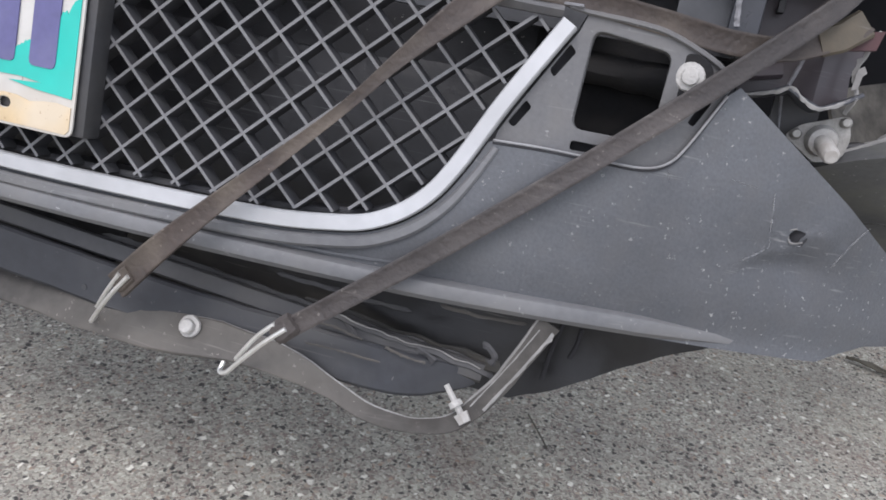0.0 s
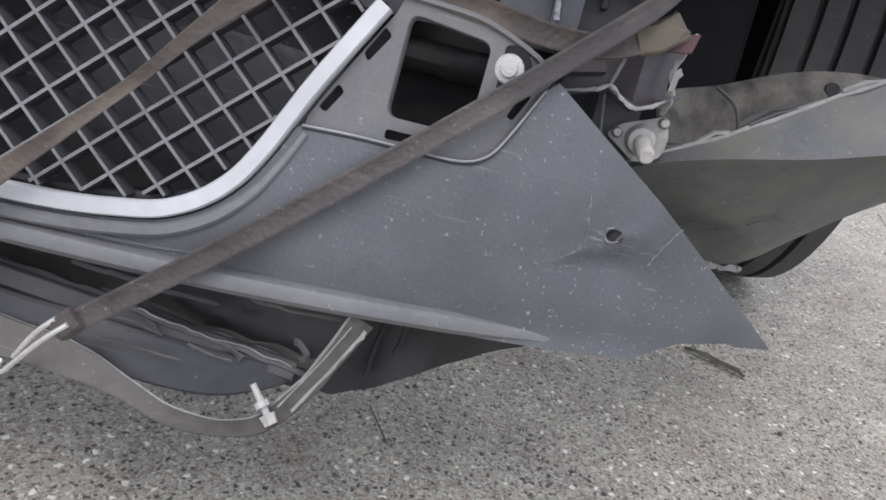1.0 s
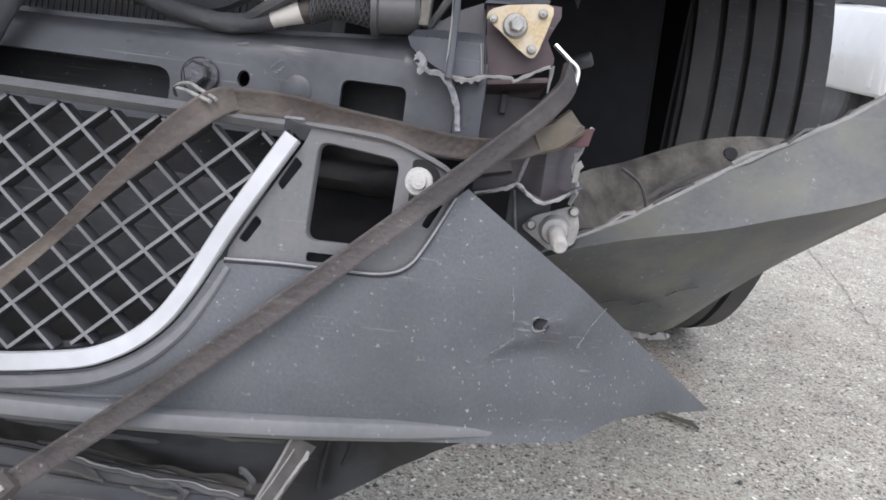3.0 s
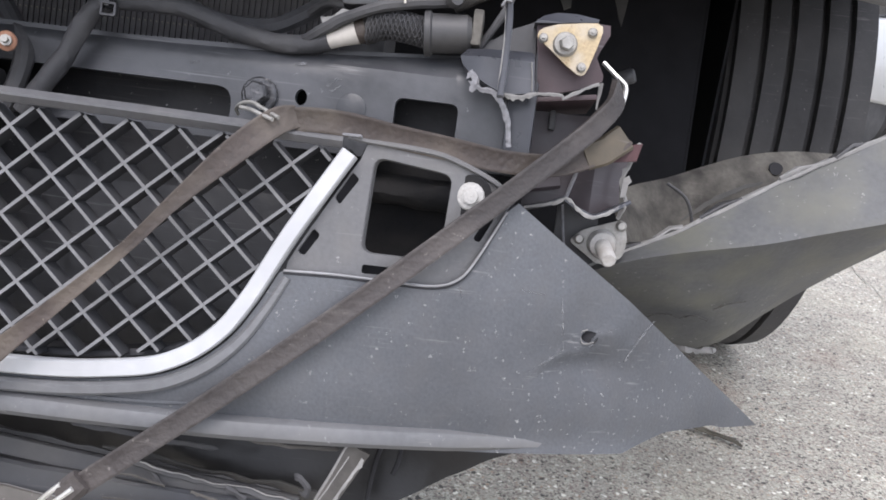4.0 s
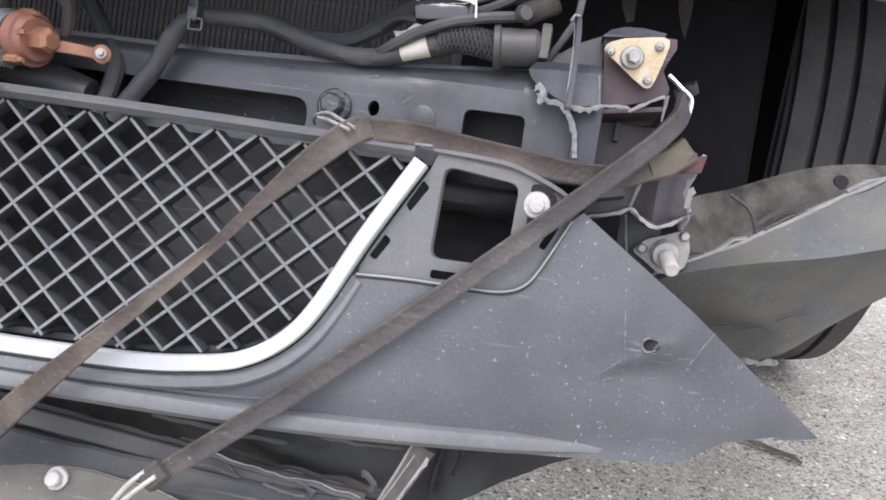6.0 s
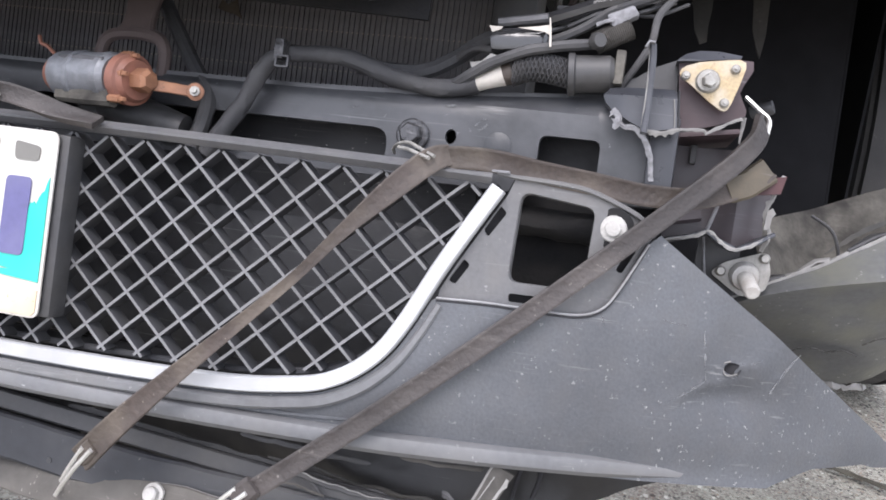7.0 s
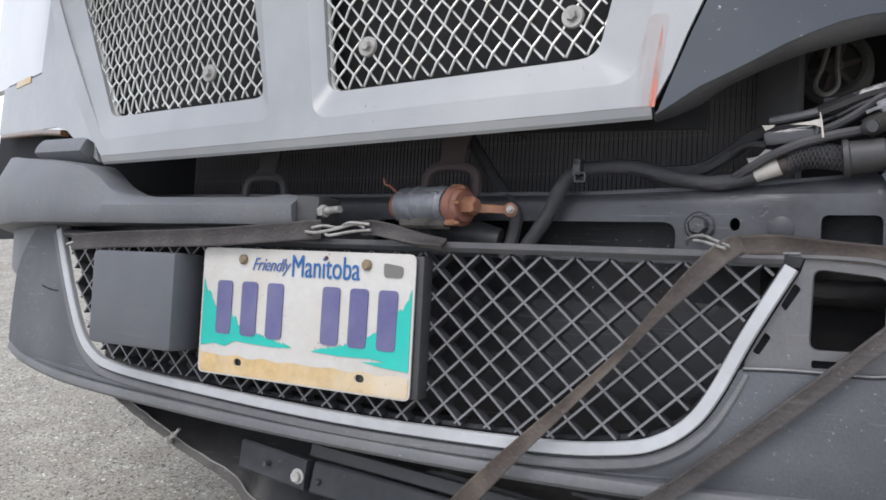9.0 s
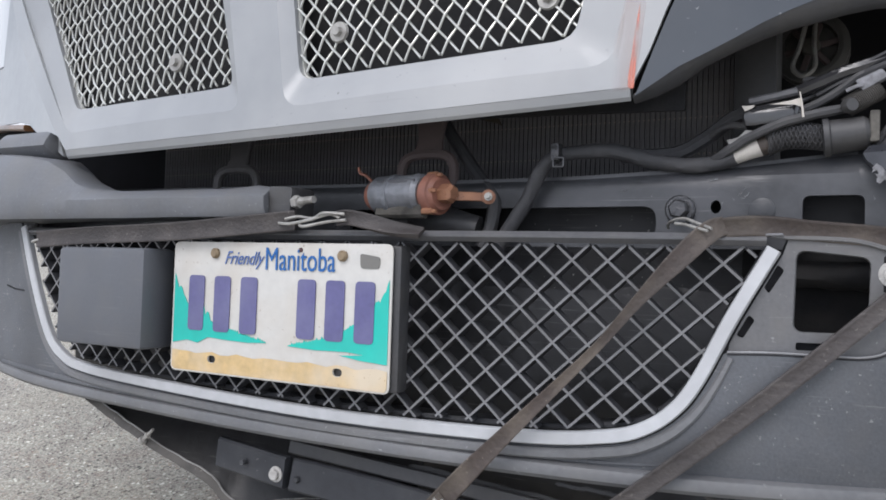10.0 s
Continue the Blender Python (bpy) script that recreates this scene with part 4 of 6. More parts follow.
for nm, outl, inl in (("right", R_OUT, R_IN), ("left", L_OUT, L_IN)):
    bm = bmesh.new()
    a = [bm.verts.new((x, hood_y(x, z), z)) for x, z in outl]
    b = [bm.verts.new((x, hood_y(x, z) + 0.012, z)) for x, z in inl]
    c = [bm.verts.new((x, hood_y(x, z) + 0.028, z)) for x, z in inl]
    for q, r in ((a, b), (b, c)):
        for j in range(len(q)):
            bm.faces.new((q[j], q[(j + 1) % len(q)], r[(j + 1) % len(q)], r[j]))
    bmesh.ops.recalc_face_normals(bm, faces=bm.faces[:])
    for f in bm.faces:
        f.normal_flip()
    part("grille_surround", bm, M_HOOD, hood, sharp=25)
    rim = [(x, hood_y(x, z) + 0.022, z) for x, z in inl + inl[:1]]
    net = part("wire_grille", sweep(rim, round_section(0.003, 6)), M_WIRE, hood, "bright crimped wire mesh")
    xs, zs = [p[0] for p in inl], [p[1] for p in inl]

    def in_net(x, z, loop=inl):
        c = False
        for (x0, z0), (x1, z1) in zip(loop, loop[1:] + loop[:1]):
            if (z0 > z) != (z1 > z) and x < (x1 - x0) * (z - z0) / (z1 - z0) + x0:
                c = not c
        return c

    mid = (0.1904, 0.8032) if nm == "right" else (-0.1287, 0.8156)
    U, V = (0.0132, -0.0132), (0.0077, 0.0147)
    for run, over, sg in ((U, V, 1), (V, U, -1)):
        for k in range(-50, 51):
            pts = []
            for i in range(-100, 101):
                x, z = mid[0] + k * over[0] + 0.5 * i * run[0], mid[1] + k * over[1] + 0.5 * i * run[1]
                if z < 1.0 and in_net(x, z):
                    pts.append((x, hood_y(x, z) + 0.018 + 0.0019 * sg * math.cos(math.pi * (k + i / 2)), z))
            if len(pts) > 2:
                part("wire", sweep(pts, round_section(0.00135, 6)), M_WIRE, net)
for x, z in ((0.065, 0.797), (0.298, 0.809), (-0.186, 0.790)):
    part("grille_bolt", joined(lathe((x, hood_y(x, z) + 0.016, z), (x, hood_y(x, z) + 0.013, z), [(0, 0.012), (1, 0.011)], 16), lathe((x, hood_y(x, z) + 0.013, z), (x, hood_y(x, z) + 0.008, z), [(0, 0.006), (1, 0.005)], 6)), M_DULLZINC, hood, "dull washer and bolt")
part("screen", sheet([(-0.46, 0.70), (0.42, 0.70), (0.42, 1.05), (-0.70, 1.05)], (), lambda x, z: hood_y(x, z) + 0.055, 0.004, 0.05), M_SCREEN, hood, "dark fine screen behind the wire")
part("orange_scuff", roughen(sheet(rounded([(0.3800, 0.711), (0.3860, 0.710), (0.3878, 0.745), (0.3888, 0.770), (0.3885, 0.792), (0.3868, 0.780), (0.3848, 0.765), (0.3832, 0.745)], 0.0012, 3), (), lambda x, z: hood_y(x, z) - 0.0006, 0.0005, 0), 0.0003, 50), M_ORANGE, hood, "orange paint scuff on the edge")
part("pink_haze", sheet(rounded([(0.366, 0.709), (0.386, 0.709), (0.391, 0.75), (0.394, 0.80), (0.376, 0.80), (0.3665, 0.75)], 0.006, 3), (), lambda x, z: hood_y(x, z) - 0.0003, 0.0002, 0), M_HAZE, hood, "faint pinkish rub mark")
part("pink_streak", sheet(rounded([(0.3690, 0.738), (0.3715, 0.740), (0.3745, 0.765), (0.3755, 0.785), (0.3720, 0.775), (0.3698, 0.758)], 0.001, 2), (), lambda x, z: hood_y(x, z) - 0.0005, 0.0002, 0), M_HAZE, hood, "faint pinkish streak")
# unseen hood top, added to close the nose above and shade the bay
bm = sheet([(-0.95, 0), (0.95, 0), (0.95, 1.2), (-0.95, 1.2)], (), lambda x, z: 0.0, 0.005, 0.2)
bmesh.ops.transform(bm, matrix=pose(0, 0.05, 1.09, -78), verts=bm.verts)
part("hood_top", bm, M_HOOD, hood)

# fender beside the nose: slate here, silver opposite, the light difference put into colour
fender = thing("truck_fender", (0.5, 0.1, 0.75), "slate-grey truck fender with a thick dark lower flange", "fender")


def fend_y(x, z):
    return 0.02 + 0.28 * (x - 0.39) + 0.75 * max(0, x - 0.45) ** 2 + 0.08 * (z - 0.7)


F_LOW = [(0.3885, 0.7030), (0.4030, 0.7135), (0.4231, 0.7286), (0.4458, 0.7408), (0.4682, 0.7535), (0.4903, 0.7670), (0.5122, 0.7785), (0.5331, 0.7880), (0.5560, 0.7950), (0.5785, 0.799), (0.62, 0.804), (0.70, 0.812), (0.90, 0.83), (1.15, 0.91)]
F_TURN = [(0.3844, 0.6993), (0.4024, 0.7053), (0.4210, 0.7154), (0.4439, 0.7332), (0.4667, 0.7456), (0.4893, 0.7566), (0.5116, 0.7657), (0.5338, 0.7723), (0.5559, 0.7796), (0.5779, 0.785), (0.62, 0.790), (0.70, 0.799), (0.90, 0.817), (1.15, 0.897)]
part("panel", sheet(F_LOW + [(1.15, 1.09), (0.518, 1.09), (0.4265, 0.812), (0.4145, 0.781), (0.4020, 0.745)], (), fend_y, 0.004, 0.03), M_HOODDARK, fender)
bm = bmesh.new()
rows = [[bm.verts.new((x + (u - x) * k, fend_y(x, z) + d, z + (v - z) * k)) for k, d in ((0.0, 0.0008), (0.35, 0.003), (0.75, 0.008), (1.0, 0.014), (0.99, 0.018))] for (x, z), (u, v) in zip(F_LOW, F_TURN)]
for a, b in zip(rows, rows[1:]):
    for j in range(4):
        bm.faces.new((a[j], b[j], b[j + 1], a[j + 1]))
bmesh.ops.recalc_face_normals(bm, faces=bm.faces[:])
bmesh.ops.solidify(bm, geom=bm.faces[:], thickness=0.003)
# Black stands for the shade under the turned edge.
part("flange", bm, M_BLACK, fender, "thick turned-under flange, its shade in the colour", 50)

side = thing("headlamp_side", (-0.55, 0.15, 0.72), "pale grey hood side with a white headlamp housing, stretched over the pale background", "fender")


def side_y(x, z):
    return 0.03 + 0.40 * (-x - 0.40) + 0.05 * (z - 0.7)


# Silver in place of slate: the sheen on this side is in the colour.
part("panel", sheet([(-0.412, 0.684), (-0.60, 0.875), (-0.76, 1.09), (-0.86, 1.09), (-0.865, 0.90), (-1.25, 0.935), (-1.25, 0.825), (-0.70, 0.772), (-0.62, 0.757), (-0.545, 0.728)][::-1], (), side_y, 0.004, 0.03), M_HOOD, side)
# Extra width added on the left covers the bright background beyond the housing.
part("lamp_housing", sheet([(-0.868, 0.905), (-0.97, 0.914), (-1.50, 0.965), (-1.50, 1.25), (-0.985, 1.12), (-0.864, 1.09)][::-1], (), lambda x, z: side_y(x, z) + 0.010, 0.02, 0.03), M_CARWHITE, side, "white headlamp housing, stretched over the pale background")
part("marker_lamp", sweep([(x, side_y(x, z) + 0.004, z - 0.004) for x, z in ((-0.64, 0.759), (-0.80, 0.780), (-1.0, 0.800), (-1.2, 0.819))], bar_section(0.010, 0.016)), M_AMBER, side, "amber-brown marker strip along the lower edge")
part("dark_seam", sweep([(x, side_y(x, z) + 0.004, z) for x, z in ((-0.868, 0.901), (-0.97, 0.910), (-1.2, 0.932))], bar_section(0.006, 0.008)), M_BLACK, side)
part("yellow_mark", sheet([(-0.955, 0.899), (-1.10, 0.910), (-1.10, 0.925), (-0.955, 0.912)], (), lambda x, z: side_y(x, z) - 0.002, 0.004, 0), M_SAND, side, "small yellow reflector")

# ---- crossmember and radiator ----
cross = thing("crossmember", (0.1, 0.11, 0.56), "dark painted steel crossmember with cut openings", "frame rail")
slot_l = rounded([(0.02, 0.578), (0.389, 0.578), (0.389, 0.612), (0.02, 0.612)], 0.014)
slot_r = rounded([(0.5215, 0.580), (0.572, 0.580), (0.572, 0.620), (0.5215, 0.620)], 0.007)
small = [(0.4455 + 0.005 * math.cos(a), 0.6105 + 0.0065 * math.sin(a)) for a in [2 * math.pi * k / 12 for k in range(12)]]
cross_loop = [(-0.62, 0.570), (0.62, 0.570), (0.62, 0.664), (0.566, 0.659), (0.425, 0.646), (0.30, 0.641), (0.0, 0.640), (-0.62, 0.645)]
part("face_plate", sheet(cross_loop, [slot_l, slot_r, small], lambda x, z: 0.113 + 1.1 * max(0, z - 0.637 - 0.045 * max(0, x - 0.44)), 0.006, 0.1, 0.0064), M_STEEL, cross)
part("top_flange", sweep([(x, 0.121 + 1.1 * max(0, z - 0.641), z + 0.002) for x, z in cross_loop[3:]], [(-0.002, 0.003), (0.002, 0.003), (0.002, -0.06), (-0.002, -0.06)], (0, -1, 0)), M_STEEL, cross)
for pts in ([(0.466, 0.6215), (0.472, 0.6275), (0.477, 0.6290)], [(0.470, 0.6180), (0.476, 0.6235)], [(0.492, 0.6000), (0.496, 0.6080), (0.493, 0.6140)], [(0.352, 0.6270), (0.360, 0.6285)], [(0.436, 0.6360), (0.447, 0.6375)]):
    part("paint_scrape", roughen(sweep(catmull([(x, 0.1125, z) for x, z in pts], 4), bar_section(0.0020, 0.0010)), 0.0005, 190), M_SCUFF, cross, "small pale paint scrape")
part("dimple", lathe((0.487, 0.116, 0.6065), (0.487, 0.1115, 0.6065), [(0, 0.0125), (0.8, 0.0120), (1, 0.0100)], 20), M_STEEL, cross)
part("bolt", bolt_head((0.4125, 0.113, 0.608), (0, -1, 0), 0.0100, 0.016), M_GREASE, cross, "greasy dark hexagon bolt with a washer")
# Added sheet: its black stands in for the shade behind the openings.
part("gap_backing", roughen(sheet([(-0.60, 0.525), (0.60, 0.525), (0.60, 0.632), (-0.60, 0.632)], (), lambda x, z: 0.165 + 0.004 * noise.noise(Vector((x * 9, z * 20, 4))), 0.003, 0.02, 0.02), 0.001, 40), M_VOID, cross, "added black dusty sheet for the dark behind the openings")
rad = thing("radiator", (0, 0.3, 0.5), "dark dusty radiator core with upright fins", "radiator")
part("core", sheet([(-0.62, 0.45), (0.45, 0.45), (0.45, 1.02), (-0.62, 1.02)], (), lambda x, z: 0.262, 0.04, 0), M_DEEP, rad)
fin_me = None
for k in range(152):
    x = -0.46 + 0.006 * k
    if fin_me is None:
        f0 = part("fin", block(-0.46, 0.2612, 0.72, 0.0042, 0.0025, 0.50, 0), M_FIN, rad)
        fin_me = f0.data
    else:
        f = new("fin", fin_me)
        f.parent, f.location = rad, (0.006 * k, 0, 0)
part("side_tank", block(0.468, 0.24, 0.75, 0.045, 0.06, 0.5, 0.008), M_BLACK, rad)
back = thing("bumper_beam", (0, 0.14, 0.42), "black plastic beam behind the grille", "beam")
part("beam", roughen(block(-0.02, 0.19, 0.452, 1.06, 0.05, 0.165, 0.01), 0.003, 20), M_BEAM, back)
# Added walls that close off light behind the nose and round the tyre.
bay = whole("engine_bay_wall", joined(sheet([(-0.95, 0.42), (0.86, 0.42), (0.86, 1.3), (-0.95, 1.3)], (), lambda x, z: 0.62, 0.02, 0), sheet([(-1.40, 0.58), (-0.46, 0.58), (-0.46, 0.75), (-0.60, 0.775), (-0.80, 0.79), (-1.40, 0.845)], (), lambda x, z: max(0.26, side_y(x, z) + 0.03), 0.01, 0.05), block(0.862, 0.87, 1.0, 0.003, 0.5, 0.8, 0)), M_ARCH, (0, 0.62, 0.42), "added dark wall standing in for the shaded engine bay", "wall", kind="structure")
arch = whole("wheel_arch", joined(sheet([(0.70, 0.45), (1.16, 0.45), (1.16, 1.35), (0.70, 1.35)], (), lambda x, z: 1.80, 0.02, 0), block(0.99, 1.18, 1.10, 0.58, 1.44, 0.02, 0), block(1.27, 1.25, 0.98, 0.02, 1.3, 0.24, 0), block(0.915, 1.285, 0.80, 0.004, 1.05, 0.9, 0)), M_ARCH, (0.95, 1.80, 0.45), "added dark wheel arch that keeps light off the tyre", "wheel arch", WORLD, kind="structure")

# ---- brackets at the torn corner ----
brk = thing("upper_bracket", (0.62, 0.12, 0.62), "broken dark plum plastic lamp bracket with pale torn edges", "bracket")
UP = [(0.6238, 0.6907), (0.6315, 0.6357), (0.6497, 0.6385), (0.660, 0.6414), (0.672, 0.6466), (0.6799, 0.651), (0.6801, 0.6554), (0.6733, 0.6681), (0.6757, 0.675), (0.6812, 0.6866), (0.6802, 0.694), (0.6651, 0.694)]
part("front_wall", sheet(UP, (), lambda x, z: 0.108 + 0.12 * max(0, x - 0.66) + 0.0008 * noise.noise(Vector((x * 60, z * 60, 0))), 0.004, 0.01, 0.01), M_PURPLE, brk, "plum plastic wall")
CAP = [(0.622, 0.6875), (0.6286, 0.6946), (0.6388, 0.699), (0.6536, 0.6997), (0.6712, 0.6967), (0.6700, 0.6935), (0.6401, 0.6890)]
part("top_cap", sheet(CAP, (), lambda x, z: 0.101 + 0.9 * max(0, z - 0.690), 0.05, 0.008, 0.003), M_CUP, brk, "low rounded cap")
part("back_wall", sheet([(0.5726, 0.6678), (0.5765, 0.6728), (0.5921, 0.6752), (0.6053, 0.6847), (0.6241, 0.6930), (0.6275, 0.650), (0.580, 0.650)], (), lambda x, z: 0.119, 0.004, 0.02), M_BLACK, brk)
CUP = [(0.5698, 0.654), (0.574, 0.661), (0.600, 0.6625), (0.6232, 0.6633), (0.6256, 0.6613), (0.6284, 0.6319), (0.6069, 0.6274), (0.5931, 0.634), (0.579, 0.6415), (0.5723, 0.6484)]
part("left_cup", roughen(sheet(CUP, (), lambda x, z: 0.086 + 1.1 * max(0, z - 0.6548 - 0.03 * (x - 0.6)) + 0.45 * max(0, 0.588 - x), 0.030, 0.006, 0.0035), 0.0005, 60), M_CUP, brk, "bluish-grey moulded cup with a bevelled top", 24)
part("fold_line", sweep([(0.6268, 0.0870, 0.6610), (0.6282, 0.0865, 0.6460), (0.6297, 0.0865, 0.6330)], bar_section(0.0016, 0.002)), M_PIT, brk, "dark gap between cup and wall")
part("fold_edge", sweep([(0.6238, 0.0850, 0.6540), (0.6255, 0.0848, 0.6440), (0.6268, 0.0848, 0.6325)], bar_section(0.0010, 0.001)), M_EDGE, brk)
part("under_shelf", block(0.648, 0.15, 0.634, 0.060, 0.08, 0.004, 0.001, pose(0, 0, 0, 0, -9)), M_PURPLE, brk)
part("upright_rib", roughen(sweep(catmull([(0.6042, 0.072, 0.6235), (0.6043, 0.071, 0.6518), (0.6037, 0.069, 0.675), (0.6020, 0.068, 0.6890)], 5), bar_section(0.0050, 0.018)), 0.0007, 60), M_CUP, brk, "thin upright rib")
part("rib_tip", roughen(sweep([(0.6030, 0.060, 0.6892), (0.5991, 0.059, 0.6893), (0.5972, 0.059, 0.6850)], bar_section(0.0018, 0.007)), 0.0005, 90), M_TORN, brk, "snapped pale tip")
part("torn_edge", ragged([(0.6039, 0.083, 0.6282), (0.6157, 0.0835, 0.6270), (0.6301, 0.085, 0.6312)], 0.0048, 1), M_EDGE, brk, "pale ragged break", 15)
part("torn_edge", ragged([(0.6285, 0.085, 0.6312), (0.6485, 0.098, 0.6350), (0.6518, 0.100, 0.6325), (0.6585, 0.104, 0.6380), (0.6777, 0.110, 0.6490)], 0.0032, 2), M_EDGE, brk, "pale ragged break", 15)
part("torn_edge", ragged([(0.5787, 0.088, 0.6425), (0.5854, 0.086, 0.6356), (0.5814, 0.086, 0.6271)], 0.0062, 3), M_TORN, brk, "pale ragged break", 15)
part("torn_edge", ragged([(0.5840, 0.086, 0.6350), (0.588, 0.086, 0.6300), (0.5981, 0.087, 0.6297), (0.6056, 0.088, 0.6224)], 0.0050, 4), M_TORN, brk, "pale ragged break", 15)
part("torn_edge", ragged([(0.6040, 0.088, 0.6245), (0.6117, 0.092, 0.6102), (0.6153, 0.096, 0.5905)], 0.0042, 5, n=12), M_TORN, brk, "pale ragged break", 15)
part("rib_edge", sweep(catmull([(0.6002, 0.062, 0.686), (0.6018, 0.062, 0.668), (0.6022, 0.063, 0.648), (0.6022, 0.065, 0.626)], 5), round_section(0.0006, 5)), M_EDGE, brk)
part("pale_strip", roughen(sweep(catmull([(0.6800, 0.118, 0.6510), (0.6798, 0.119, 0.642), (0.6790, 0.120, 0.6303)], 4), bar_section(0.0036, 0.002), sizes=[1.2 - 0.11 * i for i in range(9)]), 0.0005, 120), M_EDGE, brk, "pale snapped edge strip")
TRI = [(0.6253, 0.6765), (0.6262, 0.6800), (0.6296, 0.6828), (0.6396, 0.6866), (0.6601, 0.6900), (0.6690, 0.6910), (0.6732, 0.6890), (0.6739, 0.6845), (0.6709, 0.6718), (0.6666, 0.6565), (0.6645, 0.6520), (0.6620, 0.6506), (0.6588, 0.6513), (0.6501, 0.6567), (0.6359, 0.6677), (0.6268, 0.6738)]
pl = part("mount_plate", sheet(TRI, [], lambda x, z: 0.095 + 0.05 * (x - 0.64), 0.003, 0), M_GOLD, brk, "yellow zinc triangular mounting plate")
part("stud", joined(lathe((0.6469, 0.097, 0.6722), (0.6469, 0.0915, 0.6722), [(0, 0.0096), (0.7, 0.0092), (1, 0.0080)], 20), lathe((0.6472, 0.092, 0.6720), (0.6484, 0.0835, 0.6712), [(0, 0.0056), (0.9, 0.0054), (1, 0.0045)], 6)), M_DULLZINC, pl, "dull zinc stud with a collar")
for x, z in ((0.6301, 0.6751), (0.6662, 0.6831), (0.6612, 0.6565)):
    part("rivet", joined(lathe((x, 0.097, z), (x, 0.092, z), [(0, 0.0038), (0.7, 0.0036), (1, 0.0026)], 12), lathe((x, 0.092, z), (x, 0.0905, z), [(0, 0.0016), (1, 0.0013)], 8)), M_DULLZINC, pl)

low = thing("lower_bracket", (0.67, 0.15, 0.51), "broken dark plum plastic bracket with a zinc mounting plate", "bracket")
part("post", block(0.621, 0.128, 0.608, 0.022, 0.05, 0.072, 0.003), M_CUP, low)
part("slot", block(0.6475, 0.150, 0.622, 0.005, 0.008, 0.016, 0.001), M_BLACK, low)
LOWP = [(0.632, 0.550), (0.655, 0.556), (0.667, 0.560), (0.677, 0.552), (0.688, 0.548), (0.702, 0.554), (0.713, 0.561), (0.711, 0.577), (0.719, 0.600), (0.694, 0.606), (0.684, 0.630), (0.632, 0.630)]
part("wall", sheet(LOWP, (), lambda x, z: 0.160 - 0.010 * max(0, 1 - abs(x - 0.690) / 0.022), 0.004, 0.008), M_PLUMGREY, low, "folded dark plum-grey wall")
ledge_v = [(0.634, 0.146, 0.5475), (0.655, 0.143, 0.5535), (0.667, 0.141, 0.5585), (0.677, 0.138, 0.551), (0.688, 0.136, 0.5465), (0.702, 0.140, 0.5525), (0.7135, 0.145, 0.560)]
part("bottom_ledge", roughen(sweep(ledge_v, bar_section(0.0035, 0.030)), 0.0006, 90), M_CUP, low, "glossy grey folded ledge")
# Pale rim: the highlight along the ledge put into colour.
part("ledge_rim", ragged([(x, y - 0.0155, z) for x, y, z in ledge_v], 0.0036, 31), M_EDGE, low, "pale ragged rim, the ledge highlight put into colour")
part("fold_edge", sweep([(0.668, 0.158, 0.560), (0.672, 0.158, 0.575), (0.676, 0.158, 0.590)], bar_section(0.0032, 0.004)), M_TORN, low)
part("side_fin", roughen(sheet([(0.710, 0.566), (0.714, 0.567), (0.715, 0.577), (0.718, 0.580), (0.715, 0.585), (0.711, 0.581)], (), lambda x, z: 0.140, 0.002, 0.004), 0.0012, 160), M_EDGE, low, "pale ragged flake")
part("hanger_edge", sweep([(0.667, 0.166, 0.555), (0.670, 0.166, 0.535), (0.674, 0.166, 0.514)], bar_section(0.002, 0.003)), M_TORN, low)
part("red_tip", sheet([(0.678, 0.590), (0.700, 0.593), (0.7185, 0.596), (0.7215, 0.6105), (0.705, 0.607), (0.687, 0.603)], (), lambda x, z: 0.136, 0.006, 0), M_RED, low, "dark red snapped corner")
part("torn_edge", ragged([(0.722, 0.148, 0.612), (0.716, 0.146, 0.596), (0.711, 0.146, 0.578), (0.716, 0.144, 0.562), (0.712, 0.148, 0.548)], 0.0042, 7), M_EDGE, low, "pale ragged break")
part("strut", sweep([(0.628, 0.150, 0.566), (0.66, 0.155, 0.574)], bar_section(0.014, 0.01)), M_PLUMGREY, low)
part("hanger", sheet([(0.664, 0.44), (0.70, 0.46), (0.70, 0.56), (0.664, 0.56)], (), lambda x, z: 0.178, 0.004, 0), M_BLACK, low, "black hanger plate")
LP = rounded([(0.676, 0.5255), (0.6865, 0.536), (0.719, 0.549), (0.7245, 0.532), (0.722, 0.516), (0.703, 0.508)], 0.005, 3)
lp = part("mount_plate", sheet(LP, (), lambda x, z: 0.163 - 0.06 * (x - 0.70), 0.003, 0), M_DULLZINC, low, "dull zinc mounting plate")
part("stud", joined(lathe((0.7035, 0.162, 0.5265), (0.7035, 0.152, 0.525), [(0, 0.0125), (0.6, 0.012), (1, 0.0105)], 16), lathe((0.7035, 0.155, 0.525), (0.706, 0.122, 0.514), [(0, 0.0068), (0.92, 0.0066), (1, 0.005)], 14)), M_WHITE, lp, "pale threaded stud")
for x, z in ((0.684, 0.528), (0.7175, 0.543)):
    part("rivet", lathe((x, 0.164, z), (x, 0.156, z), [(0, 0.0045), (0.7, 0.0045), (1, 0.003)], 10), M_DULLZINC, lp)

# ---- torn corner flap ----
flap = thing("corner_flap", (0.85, 0.22, 0.43), "bent-out grey plastic bumper corner with a torn top edge", "bumper panel")
TOPS = [(0.690, 0.178, 0.500), (0.729, 0.180, 0.523), (0.773, 0.180, 0.547), (0.833, 0.180, 0.588), (0.888, 0.180, 0.622), (0.939, 0.180, 0.653), (0.988, 0.180, 0.690), (1.11, 0.180, 0.772)]
